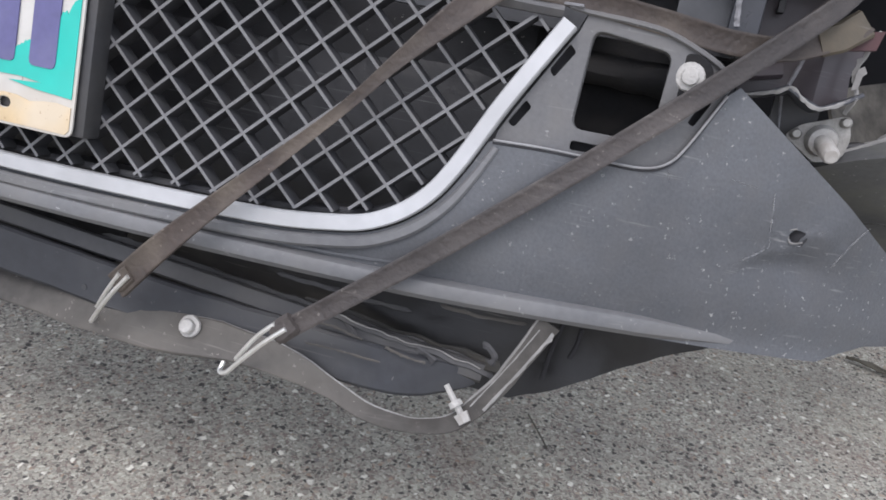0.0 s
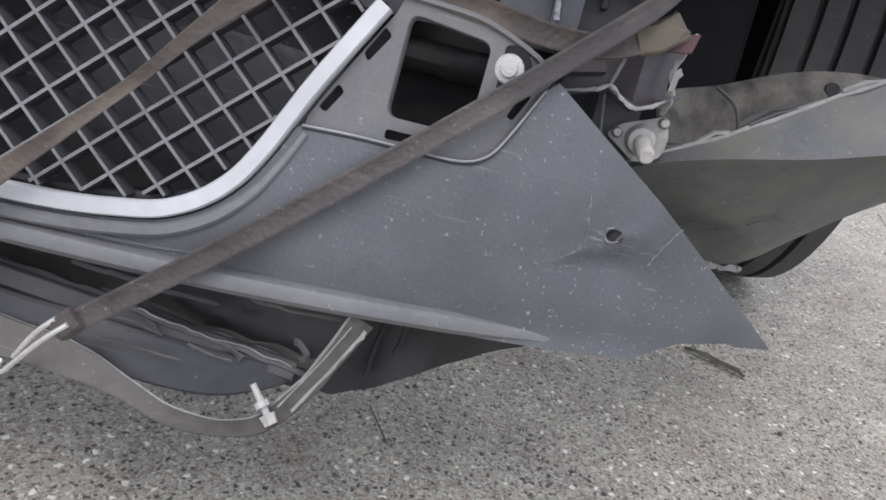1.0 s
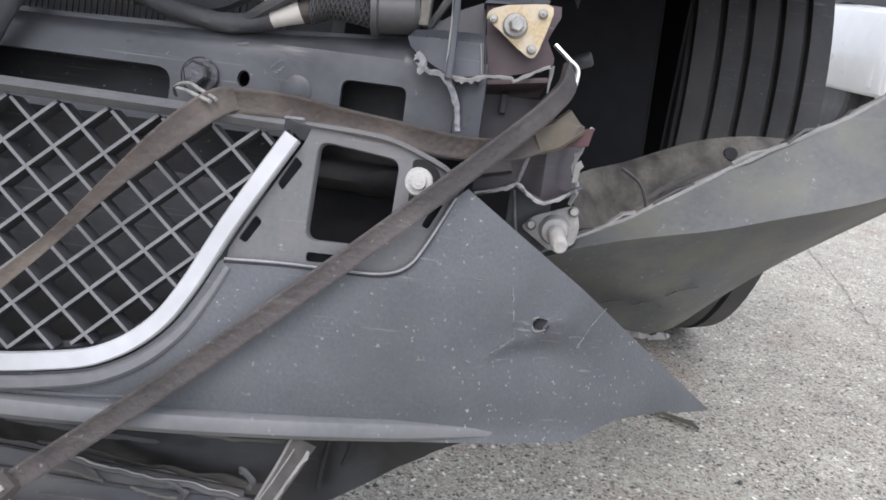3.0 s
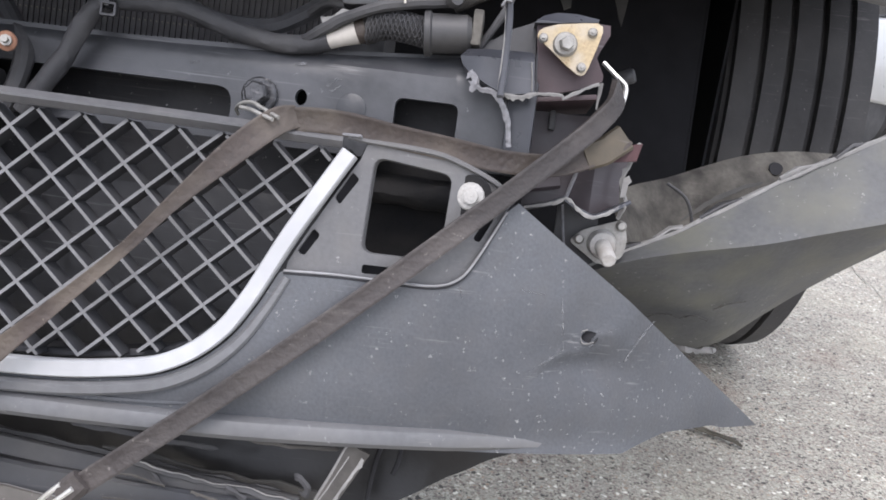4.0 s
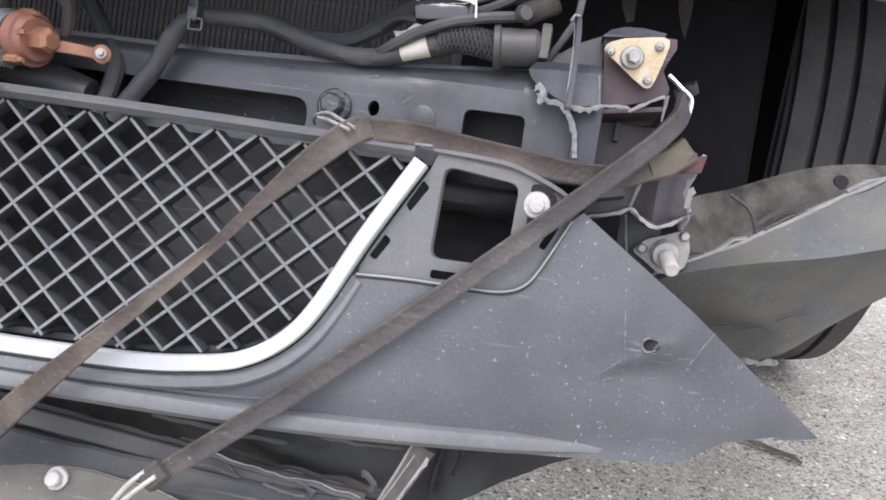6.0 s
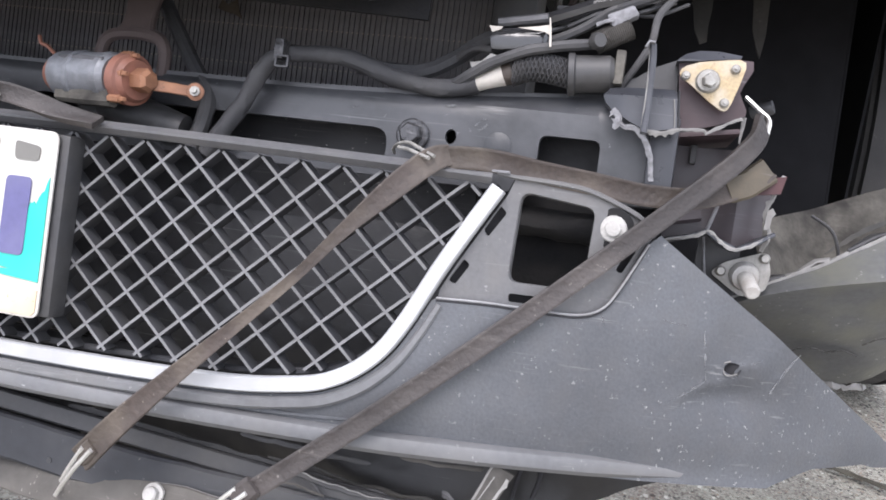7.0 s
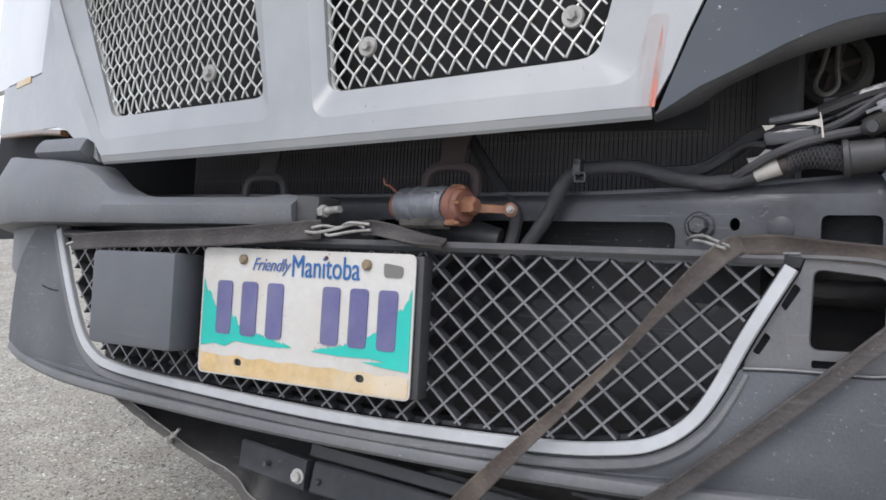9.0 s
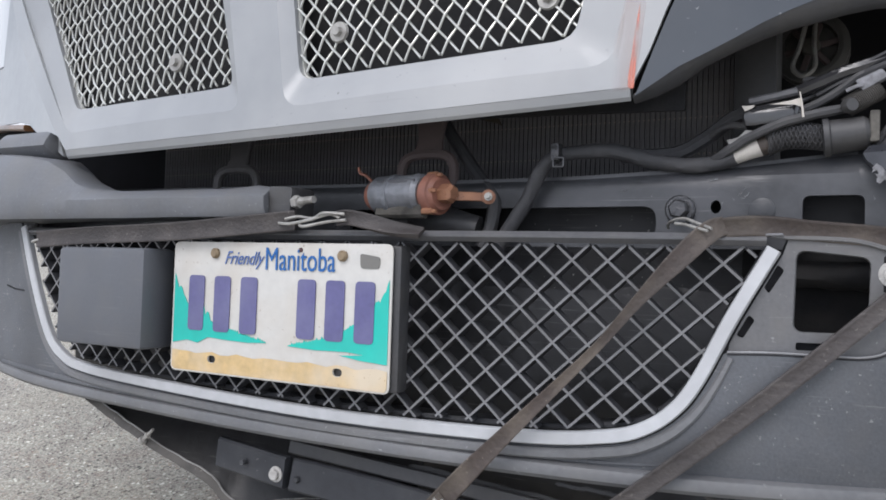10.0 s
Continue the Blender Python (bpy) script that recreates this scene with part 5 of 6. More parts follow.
MIDS = [(0.690, 0.174, 0.497), (0.726, 0.163, 0.514), (0.770, 0.153, 0.528), (0.830, 0.150, 0.543), (0.874, 0.150, 0.557), (0.938, 0.150, 0.578), (0.988, 0.150, 0.599), (1.12, 0.150, 0.650)]
LOWS = [(0.692, 0.250, 0.460), (0.735, 0.260, 0.450), (0.782, 0.268, 0.438), (0.832, 0.270, 0.440), (0.878, 0.270, 0.476), (0.921, 0.270, 0.511), (0.985, 0.270, 0.556), (1.20, 0.270, 0.700)]
tl, ml, ll = catmull(TOPS, 4), catmull(MIDS, 4), catmull(LOWS, 4)
bm = bmesh.new()
rows = []
for i in range(len(tl)):
    col = [tl[i].lerp(ml[i], k / 4) for k in range(4)] + [ml[i].lerp(ll[i], k / 6) for k in range(7)]
    rows.append([bm.verts.new(p + Vector((0, 0.004 * noise.noise(p * 14), 0))) for p in col])
for a, b in zip(rows, rows[1:]):
    for j in range(10):
        bm.faces.new((a[j], b[j], b[j + 1], a[j + 1]))
bmesh.ops.recalc_face_normals(bm, faces=bm.faces[:])
bmesh.ops.solidify(bm, geom=bm.faces[:], thickness=0.004)
part("panel", bm, M_FLAP, flap, sharp=22)
part("torn_edge", roughen(sweep([p + Vector((0, 0.004, 0.001)) for p in tl], bar_section(0.004, 0.010)), 0.0014, 90), M_EDGE, flap, "ragged pale top edge")
ledge = [p + Vector((0, 0.012, -0.001)) for p in tl]
part("torn_ledge", roughen(sweep(ledge, bar_section(0.003, 0.020)), 0.003, 60), M_LIP, flap, "dusty inner ledge behind the torn edge")
for k, i in enumerate((3, 6, 9, 13, 16)):
    p, q = tl[i] + Vector((0, 0.002, 0.003)), tl[i + 2] + Vector((0, 0.004, 0.002))
    part("torn_shred", roughen(sweep([p, p.lerp(q, 0.5) + Vector((0, 0, 0.004)), q], bar_section(0.003, 0.008)), 0.003, 120), M_EDGE if k % 2 else M_BLACK, flap, "lifted ragged splinter")
part("torn_tail", roughen(sweep(catmull([(0.755, 0.262, 0.446), (0.785, 0.268, 0.438), (0.815, 0.270, 0.434), (0.843, 0.268, 0.4365)], 8), bar_section(0.008, 0.002), sizes=[0.35 + 0.6 * math.sin(math.pi * (i + 3) / 27) for i in range(25)]), 0.0040, 150), M_EDGE, flap, "frayed pale lower corner")
for w, pts in ((0.0013, [(0.7629, 0.2265, 0.4647), (0.7711, 0.2225, 0.4685), (0.7811, 0.2217, 0.470), (0.7916, 0.2254, 0.4678), (0.8016, 0.2216, 0.4718), (0.8161, 0.2263, 0.469)]), (0.0010, [(0.8164, 0.2136, 0.480), (0.8265, 0.2072, 0.4868), (0.8423, 0.2087, 0.4924)])):
    line = catmull(pts, 6)
    part("tear", roughen(sweep(line, bar_section(w, 0.004), (0, -1, 0), sizes=[0.3 + 0.7 * abs(math.sin(1.1 * i)) for i in range(len(line))]), 0.0008, 160), M_RUBBER, flap, "thin dark tear")
liner = thing("fender_liner", (0.87, 0.42, 0.5), "dusty brown-grey plastic fender liner", "fender liner")
lt = catmull([(0.725, 0.30, 0.575), (0.755, 0.36, 0.592), (0.805, 0.40, 0.611), (0.877, 0.42, 0.643), (0.945, 0.44, 0.660), (1.00, 0.46, 0.665)], 4)
bm = bmesh.new()
rows = []
for p in lt:
    rows.append([bm.verts.new((p.x + 0.003 * k, p.y - 0.006 * k + 0.010 * noise.noise(p * 20 + Vector((0.4 * k, 0, 0))) + 0.012 * abs(noise.noise(p * 11 + Vector((0, 0.28 * k, 3)))), p.z - 0.011 * k)) for k in range(11)])
for a, b in zip(rows, rows[1:]):
    for j in range(10):
        bm.faces.new((a[j], b[j], b[j + 1], a[j + 1]))
bmesh.ops.recalc_face_normals(bm, faces=bm.faces[:])
bmesh.ops.solidify(bm, geom=bm.faces[:], thickness=0.003)
part("shell", bm, M_LINER, liner)
part("hole", roughen(lathe((0.920, 0.4160, 0.6360), (0.920, 0.430, 0.637), [(0, 0.0075), (1, 0.0085)], 12), 0.001, 80), M_PIT, liner, "dark bolt hole")
part("cable", tube([(0.772, 0.27, 0.592), (0.789, 0.262, 0.580), (0.797, 0.26, 0.562), (0.80, 0.26, 0.540)], 0.0016), M_BLACK, liner, "thin black cable")
# Dark strips: shade in the liner's creases laid on as colour.
part("fold", roughen(sweep(catmull([(0.803, 0.330, 0.560), (0.835, 0.345, 0.585), (0.870, 0.360, 0.605), (0.893, 0.370, 0.614)], 6), bar_section(0.006, 0.001), (0, -1, 0.4), sizes=[0.2 + 0.8 * math.sin(math.pi * (i + 0.5) / 19) for i in range(19)]), 0.0015, 90), M_RUBBER, liner, "dark strip for the shade in a crease")
part("fold", roughen(sweep(catmull([(0.795, 0.30, 0.535), (0.830, 0.315, 0.552), (0.865, 0.325, 0.575)], 6), bar_section(0.009, 0.001), (0, -1, 0.4), sizes=[0.2 + 0.8 * math.sin(math.pi * (i + 0.5) / 13) for i in range(13)]), 0.002, 90), M_RUBBER, liner, "dark strip for the shade in a crease")
# ---- front wheel ----
WH = Vector((1.065, 1.36, 0.5))
wheel = thing("front_wheel", (1.065, 1.36, 0.0), "dusty worn truck tyre with five straight grooves", "wheel", WORLD)
half = 0.131
groove = [-0.111, -0.062, -0.017, 0.033, 0.076]
steps = [(-0.126, 0.30), (-0.129, 0.40), (-0.1255, 0.455), (-0.1235, 0.478), (-0.1195, 0.495)]
for g in groove:
    steps += [(g - 0.0060, 0.501), (g - 0.0042, 0.488), (g + 0.0042, 0.488), (g + 0.0060, 0.501)]
steps += [(half - 0.010, 0.492), (half, 0.468), (half + 0.004, 0.40), (half, 0.30)]
part("tyre", lathe(WH - Vector((0.2, 0, 0)), WH + Vector((0.2, 0, 0)), [((0.2 + a) / 0.4, r) for a, r in steps], 72), M_TYRE, wheel, sharp=40)
part("rim", lathe(WH - Vector((0.12, 0, 0)), WH + Vector((0.12, 0, 0)), [(0, 0.30), (0.05, 0.29), (0.3, 0.20), (1, 0.295)], 32), M_DULLZINC, wheel)

limp = thing("hanging_strip", (0.715, 0.42, 0.784), "limp dark grey rubber strip hanging in the wheel well", "rubber strip")
part("strip", roughen(sheet([(0.708, 0.90), (0.733, 0.90), (0.7305, 0.815), (0.7265, 0.784), (0.7215, 0.795), (0.7155, 0.820)], (), lambda x, z: 0.45 + 0.2 * (z - 0.80), 0.004, 0.006, 0.02), 0.0015, 40), M_LIP, limp)
part("strip", roughen(sheet([(0.638, 0.90), (0.667, 0.90), (0.6648, 0.851), (0.6640, 0.800), (0.6560, 0.796), (0.6490, 0.812), (0.6406, 0.849)], (), lambda x, z: 0.45 + 0.1 * (z - 0.80), 0.004, 0.006, 0.02), 0.0015, 40), M_RUBBER, limp, "dark folded strip")
whole("pipe_stub", lathe((0.7324, 0.50, 0.7290), (0.7565, 0.49, 0.7374), [(0, 0.0075), (0.3, 0.0095), (0.9, 0.0095), (1, 0.008)], 12), M_LUGS, (0.744, 0.50, 0.725), "short dull metal pipe stub in the wheel well", "pipe")

# ---- rubber straps with wire hooks ----
def strap(name, pts, w, label, twist=None, t=0.005, n=6, ups=None, widths=None, brown=False):
    ob = thing(name, pts[len(pts) // 2], label, "tarp strap", group="rubber tarp straps")
    path = catmull(pts, n)
    tw = None
    if twist:
        tw = [p.x for p in catmull([(a, 0, 0) for a in twist], n)]
    rim = [(-w / 2, -t / 2), (w / 2, -t / 2), (w / 2, t / 2), (w / 2 - 0.0010, t / 2 + 0.0003), (w / 2 - 0.0024, t / 2 + 0.0002), (w / 2 - 0.0034, t / 2 - 0.0003), (-w / 2 + 0.0034, t / 2 - 0.0003), (-w / 2 + 0.0024, t / 2 + 0.0002), (-w / 2 + 0.0010, t / 2 + 0.0003), (-w / 2, t / 2)]
    part("band", sweep(path, rim, ups or (0, -1, 0), twist=tw, sizes=[p.x for p in catmull([(a, 0, 0) for a in widths], n)] if widths else None), M_STRAPB if widths or brown else M_STRAP, ob, sharp=40)
    return ob


def hook(parent, pts, r=0.0020, mat=M_ZINC):
    part("wire_hook", tube(pts, r, 7, 5), mat, parent, "pale wire hook")


s1 = strap("rubber_strap", [(0.463, 0.046, 0.588), (0.451, 0.036, 0.581), (0.428, 0.024, 0.556), (0.396, 0.016, 0.519), (0.365, 0.010, 0.480), (0.328, 0.005, 0.440), (0.285, 0.000, 0.395), (0.243, -0.002, 0.350), (0.204, 0.007, 0.308)], 0.0225, "worn brown-black rubber strap stretched across the grille", twist=[10, 10, 10, 15, 20, 15, 10, 4, 0], widths=[0.7, 0.85, 0.80, 0.48, 0.38, 0.46, 0.64, 0.84, 0.95])
hook(s1, [(0.218, -0.001, 0.320), (0.200, 0.006, 0.300), (0.182, 0.018, 0.280), (0.170, 0.028, 0.267), (0.166, 0.032, 0.263), (0.165, 0.038, 0.266)])
hook(s1, [(0.209, 0.001, 0.320), (0.194, 0.009, 0.301), (0.178, 0.021, 0.281)])
hook(s1, [(0.455, 0.030, 0.584), (0.440, 0.040, 0.590), (0.428, 0.050, 0.5945), (0.417, 0.060, 0.594), (0.410, 0.070, 0.591), (0.408, 0.080, 0.588)], 0.0015, M_DULLZINC)
hook(s1, [(0.452, 0.027, 0.582), (0.440, 0.034, 0.5855), (0.430, 0.042, 0.5885), (0.420, 0.050, 0.590)], 0.0015, M_DULLZINC)
s2 = strap("rubber_strap", [(0.6955, 0.134, 0.654), (0.6940, 0.125, 0.638), (0.684, 0.115, 0.622), (0.664, 0.102, 0.599), (0.594, 0.072, 0.529), (0.515, 0.048, 0.454), (0.437, 0.030, 0.384), (0.390, 0.020, 0.344), (0.338, 0.019, 0.300)], 0.0158, "worn brown-black rubber strap stretched across the torn panel", twist=[60, 35, 18, 8, 5, 4, 3, 2, 0])
hook(s2, [(0.7005, 0.132, 0.640), (0.7017, 0.137, 0.6541), (0.6939, 0.142, 0.6627), (0.6824, 0.146, 0.6732)])
hook(s2, [(0.348, 0.012, 0.309), (0.330, 0.016, 0.292), (0.306, 0.027, 0.266), (0.296, 0.030, 0.2545), (0.288, 0.034, 0.252), (0.287, 0.040, 0.258)])
hook(s2, [(0.338, 0.014, 0.310), (0.322, 0.019, 0.294), (0.303, 0.029, 0.268)])
s3 = strap("rubber_strap", [(0.452, 0.050, 0.581), (0.466, 0.047, 0.5865), (0.497, 0.054, 0.588), (0.530, 0.066, 0.585), (0.572, 0.079, 0.582), (0.615, 0.096, 0.579), (0.655, 0.112, 0.583), (0.690, 0.124, 0.599), (0.706, 0.138, 0.614)], 0.0175, "worn brown-black rubber strap lying along the bumper's top edge", twist=[-10, -10, -10, -10, -8, -5, 0, 5, 10], brown=True)
part("dried_end", roughen(sweep(catmull([(0.676, 0.1185, 0.592), (0.684, 0.121, 0.596), (0.693, 0.1250, 0.6015), (0.7065, 0.1375, 0.6135)], 5), bar_section(0.0205, 0.0062, 0.3), (0, -1, 0), sizes=[0.98 + 0.01 * i for i in range(16)]), 0.0010, 110), M_TAN, s3, "tan dried strap end")
s4 = strap("rubber_strap", [(-0.392, -0.012, 0.566), (-0.30, -0.012, 0.5715), (-0.15, -0.011, 0.577), (-0.06, -0.010, 0.583), (0.015, -0.006, 0.589), (0.030, -0.004, 0.590)], 0.0215, "grey-brown rubber strap lying along the grille's top edge")
hook(s4, [(-0.388, -0.014, 0.566), (-0.400, -0.012, 0.564), (-0.413, -0.006, 0.563), (-0.418, 0.004, 0.563)], 0.0017, M_DULLZINC)
s5 = strap("rubber_strap", [(0.085, -0.004, 0.592), (0.100, -0.004, 0.593), (0.125, 0.000, 0.588), (0.150, 0.004, 0.582), (0.180, 0.008, 0.578)], 0.016, "grey-brown rubber strap end hooked to another strap", twist=[0, 0, 20, 40, 60])
hook(s4, [(0.012, -0.010, 0.587), (0.030, -0.014, 0.586), (0.055, -0.013, 0.590), (0.080, -0.012, 0.596), (0.092, -0.010, 0.592)], 0.0017, M_DULLZINC)
hook(s5, [(0.098, -0.010, 0.596), (0.075, -0.015, 0.597), (0.058, -0.010, 0.592), (0.036, -0.008, 0.594), (0.022, -0.012, 0.591)], 0.0017, M_DULLZINC)
hook(s5, [(0.100, -0.010, 0.590), (0.075, -0.010, 0.588), (0.048, -0.015, 0.583), (0.040, -0.010, 0.588)], 0.0017, M_DULLZINC)

for ob, mat, p, q in ((s1, M_STRAPB, (0.218, 0.003, 0.323), (0.203, 0.007, 0.307)), (s2, M_STRAP, (0.352, 0.0155, 0.315), (0.337, 0.017, 0.299))):
    p, q = Vector(p), Vector(q)
    fold = [p, p.lerp(q, 0.35), p.lerp(q, 0.75), q]
    part("folded_end", roughen(sweep(fold, bar_section(0.0190, 0.0075, 0.42), sizes=[0.9, 1.0, 1.0, 0.7]), 0.0008, 90), mat, ob, "folded rubber end")

# ---- hanging skid bars and rubber lip under the bumper ----
bar_a = thing("skid_bar", (-0.06, 0.035, 0.30), "dusty grey plastic bar end with a pale bolt", "bar")
part("bar", sweep([(-0.106, 0.040, 0.316), (-0.002, 0.037, 0.3060)], bar_section(0.036, 0.012, 0.2), (0, -1, 0)), M_BAR, bar_a)
part("bolt", bolt_head((-0.0125, 0.032, 0.3042), (0, -1, 0), 0.0062, 0.008, 14), M_WHITE, bar_a, "pale round bolt")
part("screw", lathe((-0.0585, 0.034, 0.312), (-0.0585, 0.024, 0.312), [(0, 0.0035), (1, 0.003)], 8), M_STEEL, bar_a)
bar_b = thing("skid_bar", (0.17, 0.05, 0.27), "long dusty grey plastic bar with small screws", "bar")
part("bar", roughen(sweep(catmull([(0.006, 0.040, 0.3055), (0.10, 0.046, 0.2975), (0.20, 0.054, 0.288), (0.33, 0.066, 0.281), (0.42, 0.076, 0.277), (0.485, 0.088, 0.286)], 6), bar_section(0.037, 0.012, 0.2), (0, -1, 0.15), sizes=[1.0] * 22 + [1.0, 1.0, 1.0, 0.95, 0.85, 0.72, 0.6, 0.45, 0.3]), 0.0012, 40), M_BAR, bar_b)
for x, y, z in ((0.016, 0.030, 0.302), (0.147, 0.042, 0.286), (0.26, 0.05, 0.28)):
    part("screw", lathe((x, y + 0.008, z), (x, y, z), [(0, 0.004), (0.7, 0.004), (1, 0.0025)], 8), M_STEEL, bar_b)
bar_c = thing("skid_strip", (0.2, 0.07, 0.31), "thin dusty black plastic strip above the bars", "bar")
part("strip", sweep(catmull([(-0.012, 0.056, 0.331), (0.10, 0.060, 0.323), (0.20, 0.066, 0.315), (0.33, 0.075, 0.304), (0.42, 0.082, 0.298), (0.49, 0.090, 0.291)], 5), bar_section(0.016, 0.008, 0.2), (0, -1, 0.2)), M_BLACK, bar_c)
part("torn_shred", roughen(sweep(catmull([(0.33, 0.085, 0.312), (0.38, 0.095, 0.306), (0.43, 0.10, 0.298), (0.50, 0.11, 0.294)], 8), bar_section(0.012, 0.003)), 0.004, 45), M_RUBBER, bar_c, "torn rubber shred")

lip = thing("rubber_lip", (0.1, 0.06, 0.24), "scuffed hanging rubber air dam, buckled and torn loose", "air dam")
LIP = [(-0.395, 0.066, 0.358), (-0.330, 0.060, 0.334), (-0.252, 0.058, 0.307), (-0.195, 0.058, 0.289), (-0.140, 0.058, 0.272), (-0.100, 0.060, 0.243), (-0.060, 0.060, 0.246), (0.010, 0.054, 0.262), (0.130, 0.046, 0.267), (0.216, 0.044, 0.267), (0.276, 0.046, 0.272), (0.337, 0.048, 0.269), (0.379, 0.050, 0.257), (0.424, 0.052, 0.245), (0.462, 0.060, 0.247), (0.490, 0.066, 0.264), (0.512, 0.070, 0.300), (0.536, 0.072, 0.350)]
lp_path = catmull(LIP, 5)
LIPW = [0.42 + 0.58 * min(1, max(0, i - 22) / 16) + 0.35 * math.exp(-((i - 45) / 9) ** 2) if i < 50 else max(0.55, (1.0 + 0.35 * math.exp(-((i - 45) / 9) ** 2)) - 0.035 * (i - 50)) + 0.012 * max(0, i - 74) for i in range(len(lp_path))]
lean = catmull([(0, -1, 0.5)] * 11 + [(0, -1, 0.5), (0, -1, 0.55), (0, -1, 0.8), (0.1, -0.8, 1.0), (0.5, -0.8, 0.8), (0.5, -1, 0.3), (0.5, -1, 0.2)], 5)
part("band", roughen(sweep(lp_path, bar_section(0.026, 0.004, 0.3), [tuple(v) for v in lean], sizes=LIPW), 0.0022, 38), M_LIP, lip, sharp=45)
edge_in = []
for i, p in enumerate(lp_path):
    t = (lp_path[min(i + 1, len(lp_path) - 1)] - lp_path[max(i - 1, 0)]).normalized()
    s = t.cross((lean[i] - t * lean[i].dot(t)).normalized())
    edge_in.append(p - s * 0.0125 * LIPW[i])
part("pale_edge", roughen(sweep(edge_in, round_section(0.0013, 6)), 0.0022, 38), M_EDGE, lip, "scraped pale upper edge")
part("bolt", roughen(bolt_head((0.251, 0.044, 0.278), (0, -1, 0.25), 0.0064, 0.010, 9), 0.0009, 150), M_WHITE, lip, "pale round bolt")
for k, (dx, w) in enumerate(((0.0085, 0.0030), (-0.002, 0.0014))):
    strand = [(0.492 + dx, 0.060, 0.272), (0.508 + dx, 0.062, 0.300), (0.520 + dx, 0.064, 0.322), (0.531 + dx, 0.066, 0.344)]
    part("fibre", ragged(strand, w, 20 + k, thick=0.0006), M_EDGE, lip, "pale frayed edge", 15)
part("stud", joined(lathe((0.4880, 0.058, 0.2605), (0.4675, 0.064, 0.2825), [(0, 0.0030), (1, 0.0024)], 8), lathe((0.4800, 0.060, 0.2690), (0.4768, 0.061, 0.2725), [(0, 0.0060), (1, 0.0054)], 8), lathe((0.4895, 0.057, 0.2590), (0.4842, 0.059, 0.2647), [(0, 0.0052), (1, 0.0064)], 6)), M_WHITE, lip, "pale stud with nuts")
part("stud", joined(lathe((-0.254, 0.052, 0.3065), (-0.228, 0.046, 0.3260), [(0, 0.0022), (1, 0.002)], 8), lathe((-0.254, 0.052, 0.3065), (-0.250, 0.051, 0.3095), [(0, 0.0058), (1, 0.0052)], 8), lathe((-0.242, 0.049, 0.3155), (-0.239, 0.0485, 0.3178), [(0, 0.0042), (1, 0.0040)], 6)), M_DULLZINC, lip, "pale stud with nuts")
bm = bmesh.new()
rows = []
for p in lp_path[:42]:
    q = Vector((p.x - 0.02, 0.14, 0.372))
    rows.append([bm.verts.new(p.lerp(q, k / 6) + Vector((0, 0.006 + 0.004 * noise.noise(p * 25 + Vector((0, 0, k))), 0))) for k in range(7)])
for r0, r1 in zip(rows, rows[1:]):
    for j in range(6):
        bm.faces.new((r0[j], r1[j], r1[j + 1], r0[j + 1]))
bmesh.ops.recalc_face_normals(bm, faces=bm.faces[:])
bmesh.ops.solidify(bm, geom=bm.faces[:], thickness=0.002)
part("inner_web", bm, M_CRUMPLE, lip, "black web behind the lip", 60)
tray = thing("under_tray", (0.1, 0.2, 0.3), "torn black plastic tray under the bumper", "under tray")
TRAY = [(-0.545, 0.318), (-0.477, 0.292), (-0.41, 0.264), (-0.34, 0.245), (-0.285, 0.238), (-0.255, 0.222), (-0.225, 0.203), (-0.1, 0.203), (0.0, 0.225), (0.2, 0.215), (0.40, 0.236), (0.505, 0.240), (0.53, 0.252), (0.574, 0.277), (0.628, 0.314), (0.70, 0.352), (0.70, 0.375), (-0.545, 0.385)]
part("sheet", sheet(TRAY, (), lambda x, z: 0.19 + 0.018 * noise.noise(Vector((x * 12, z * 12, 1))) + 0.012 * abs(noise.noise(Vector((x * 26, z * 14, 5)))), 0.004, 0.02, 0.02), M_CRUMPLE, tray)
part("crumpled_sheet", sheet([(0.05, 0.275), (0.30, 0.262), (0.49, 0.262), (0.52, 0.30), (0.53, 0.352), (0.0, 0.352)], (), lambda x, z: 0.130 + 0.018 * noise.noise(Vector((x * 9, z * 16, 8))) + 0.006 * abs(noise.noise(Vector((x * 20, z * 28, 2)))), 0.003, 0.006, 0.006), M_CRUMPLE, tray, "crumpled black film", 70)

# Black lines that draw the shaded creases of the tray in colour.
for pts in ([(0.541, 0.181, 0.330), (0.537, 0.180, 0.312), (0.534, 0.180, 0.294), (0.532, 0.181, 0.270)], [(0.557, 0.181, 0.325), (0.556, 0.180, 0.310), (0.552, 0.181, 0.296)]):
    part("fold", sweep(catmull(pts, 5), round_section(0.0022, 6)), M_PIT, tray, "black line drawn for a crease and its shade")


def layer(pts, w, mat, seed):
    """A torn strip of plastic with a scraped pale edge."""
    path = [p + Vector((0, 0.0015 * noise.noise(p * 30 + Vector((seed, 0, 0))), 0.0012 * noise.noise(p * 24 + Vector((0, seed, 0))))) for p in catmull(pts, 10)]
    wide = [1.0 + 0.35 * noise.noise(p * 45 + Vector((0, 0, seed))) for p in path]
    wide[0], wide[-1] = 0.25, 0.2
    strip = part("torn_strip", roughen(sweep(path, bar_section(w, 0.0022), (0, -1, 0.35), sizes=wide), 0.0013, 85), mat, tray, "torn plastic strip")
    up = [p + Vector((0, -0.002, w * 0.48 * k)) for p, k in zip(path, wide)]
    if seed == 3:
        part("pale_edge", roughen(sweep(up[2:-3], round_section(0.0007, 5)), 0.0022, 85), M_EDGE, strip)


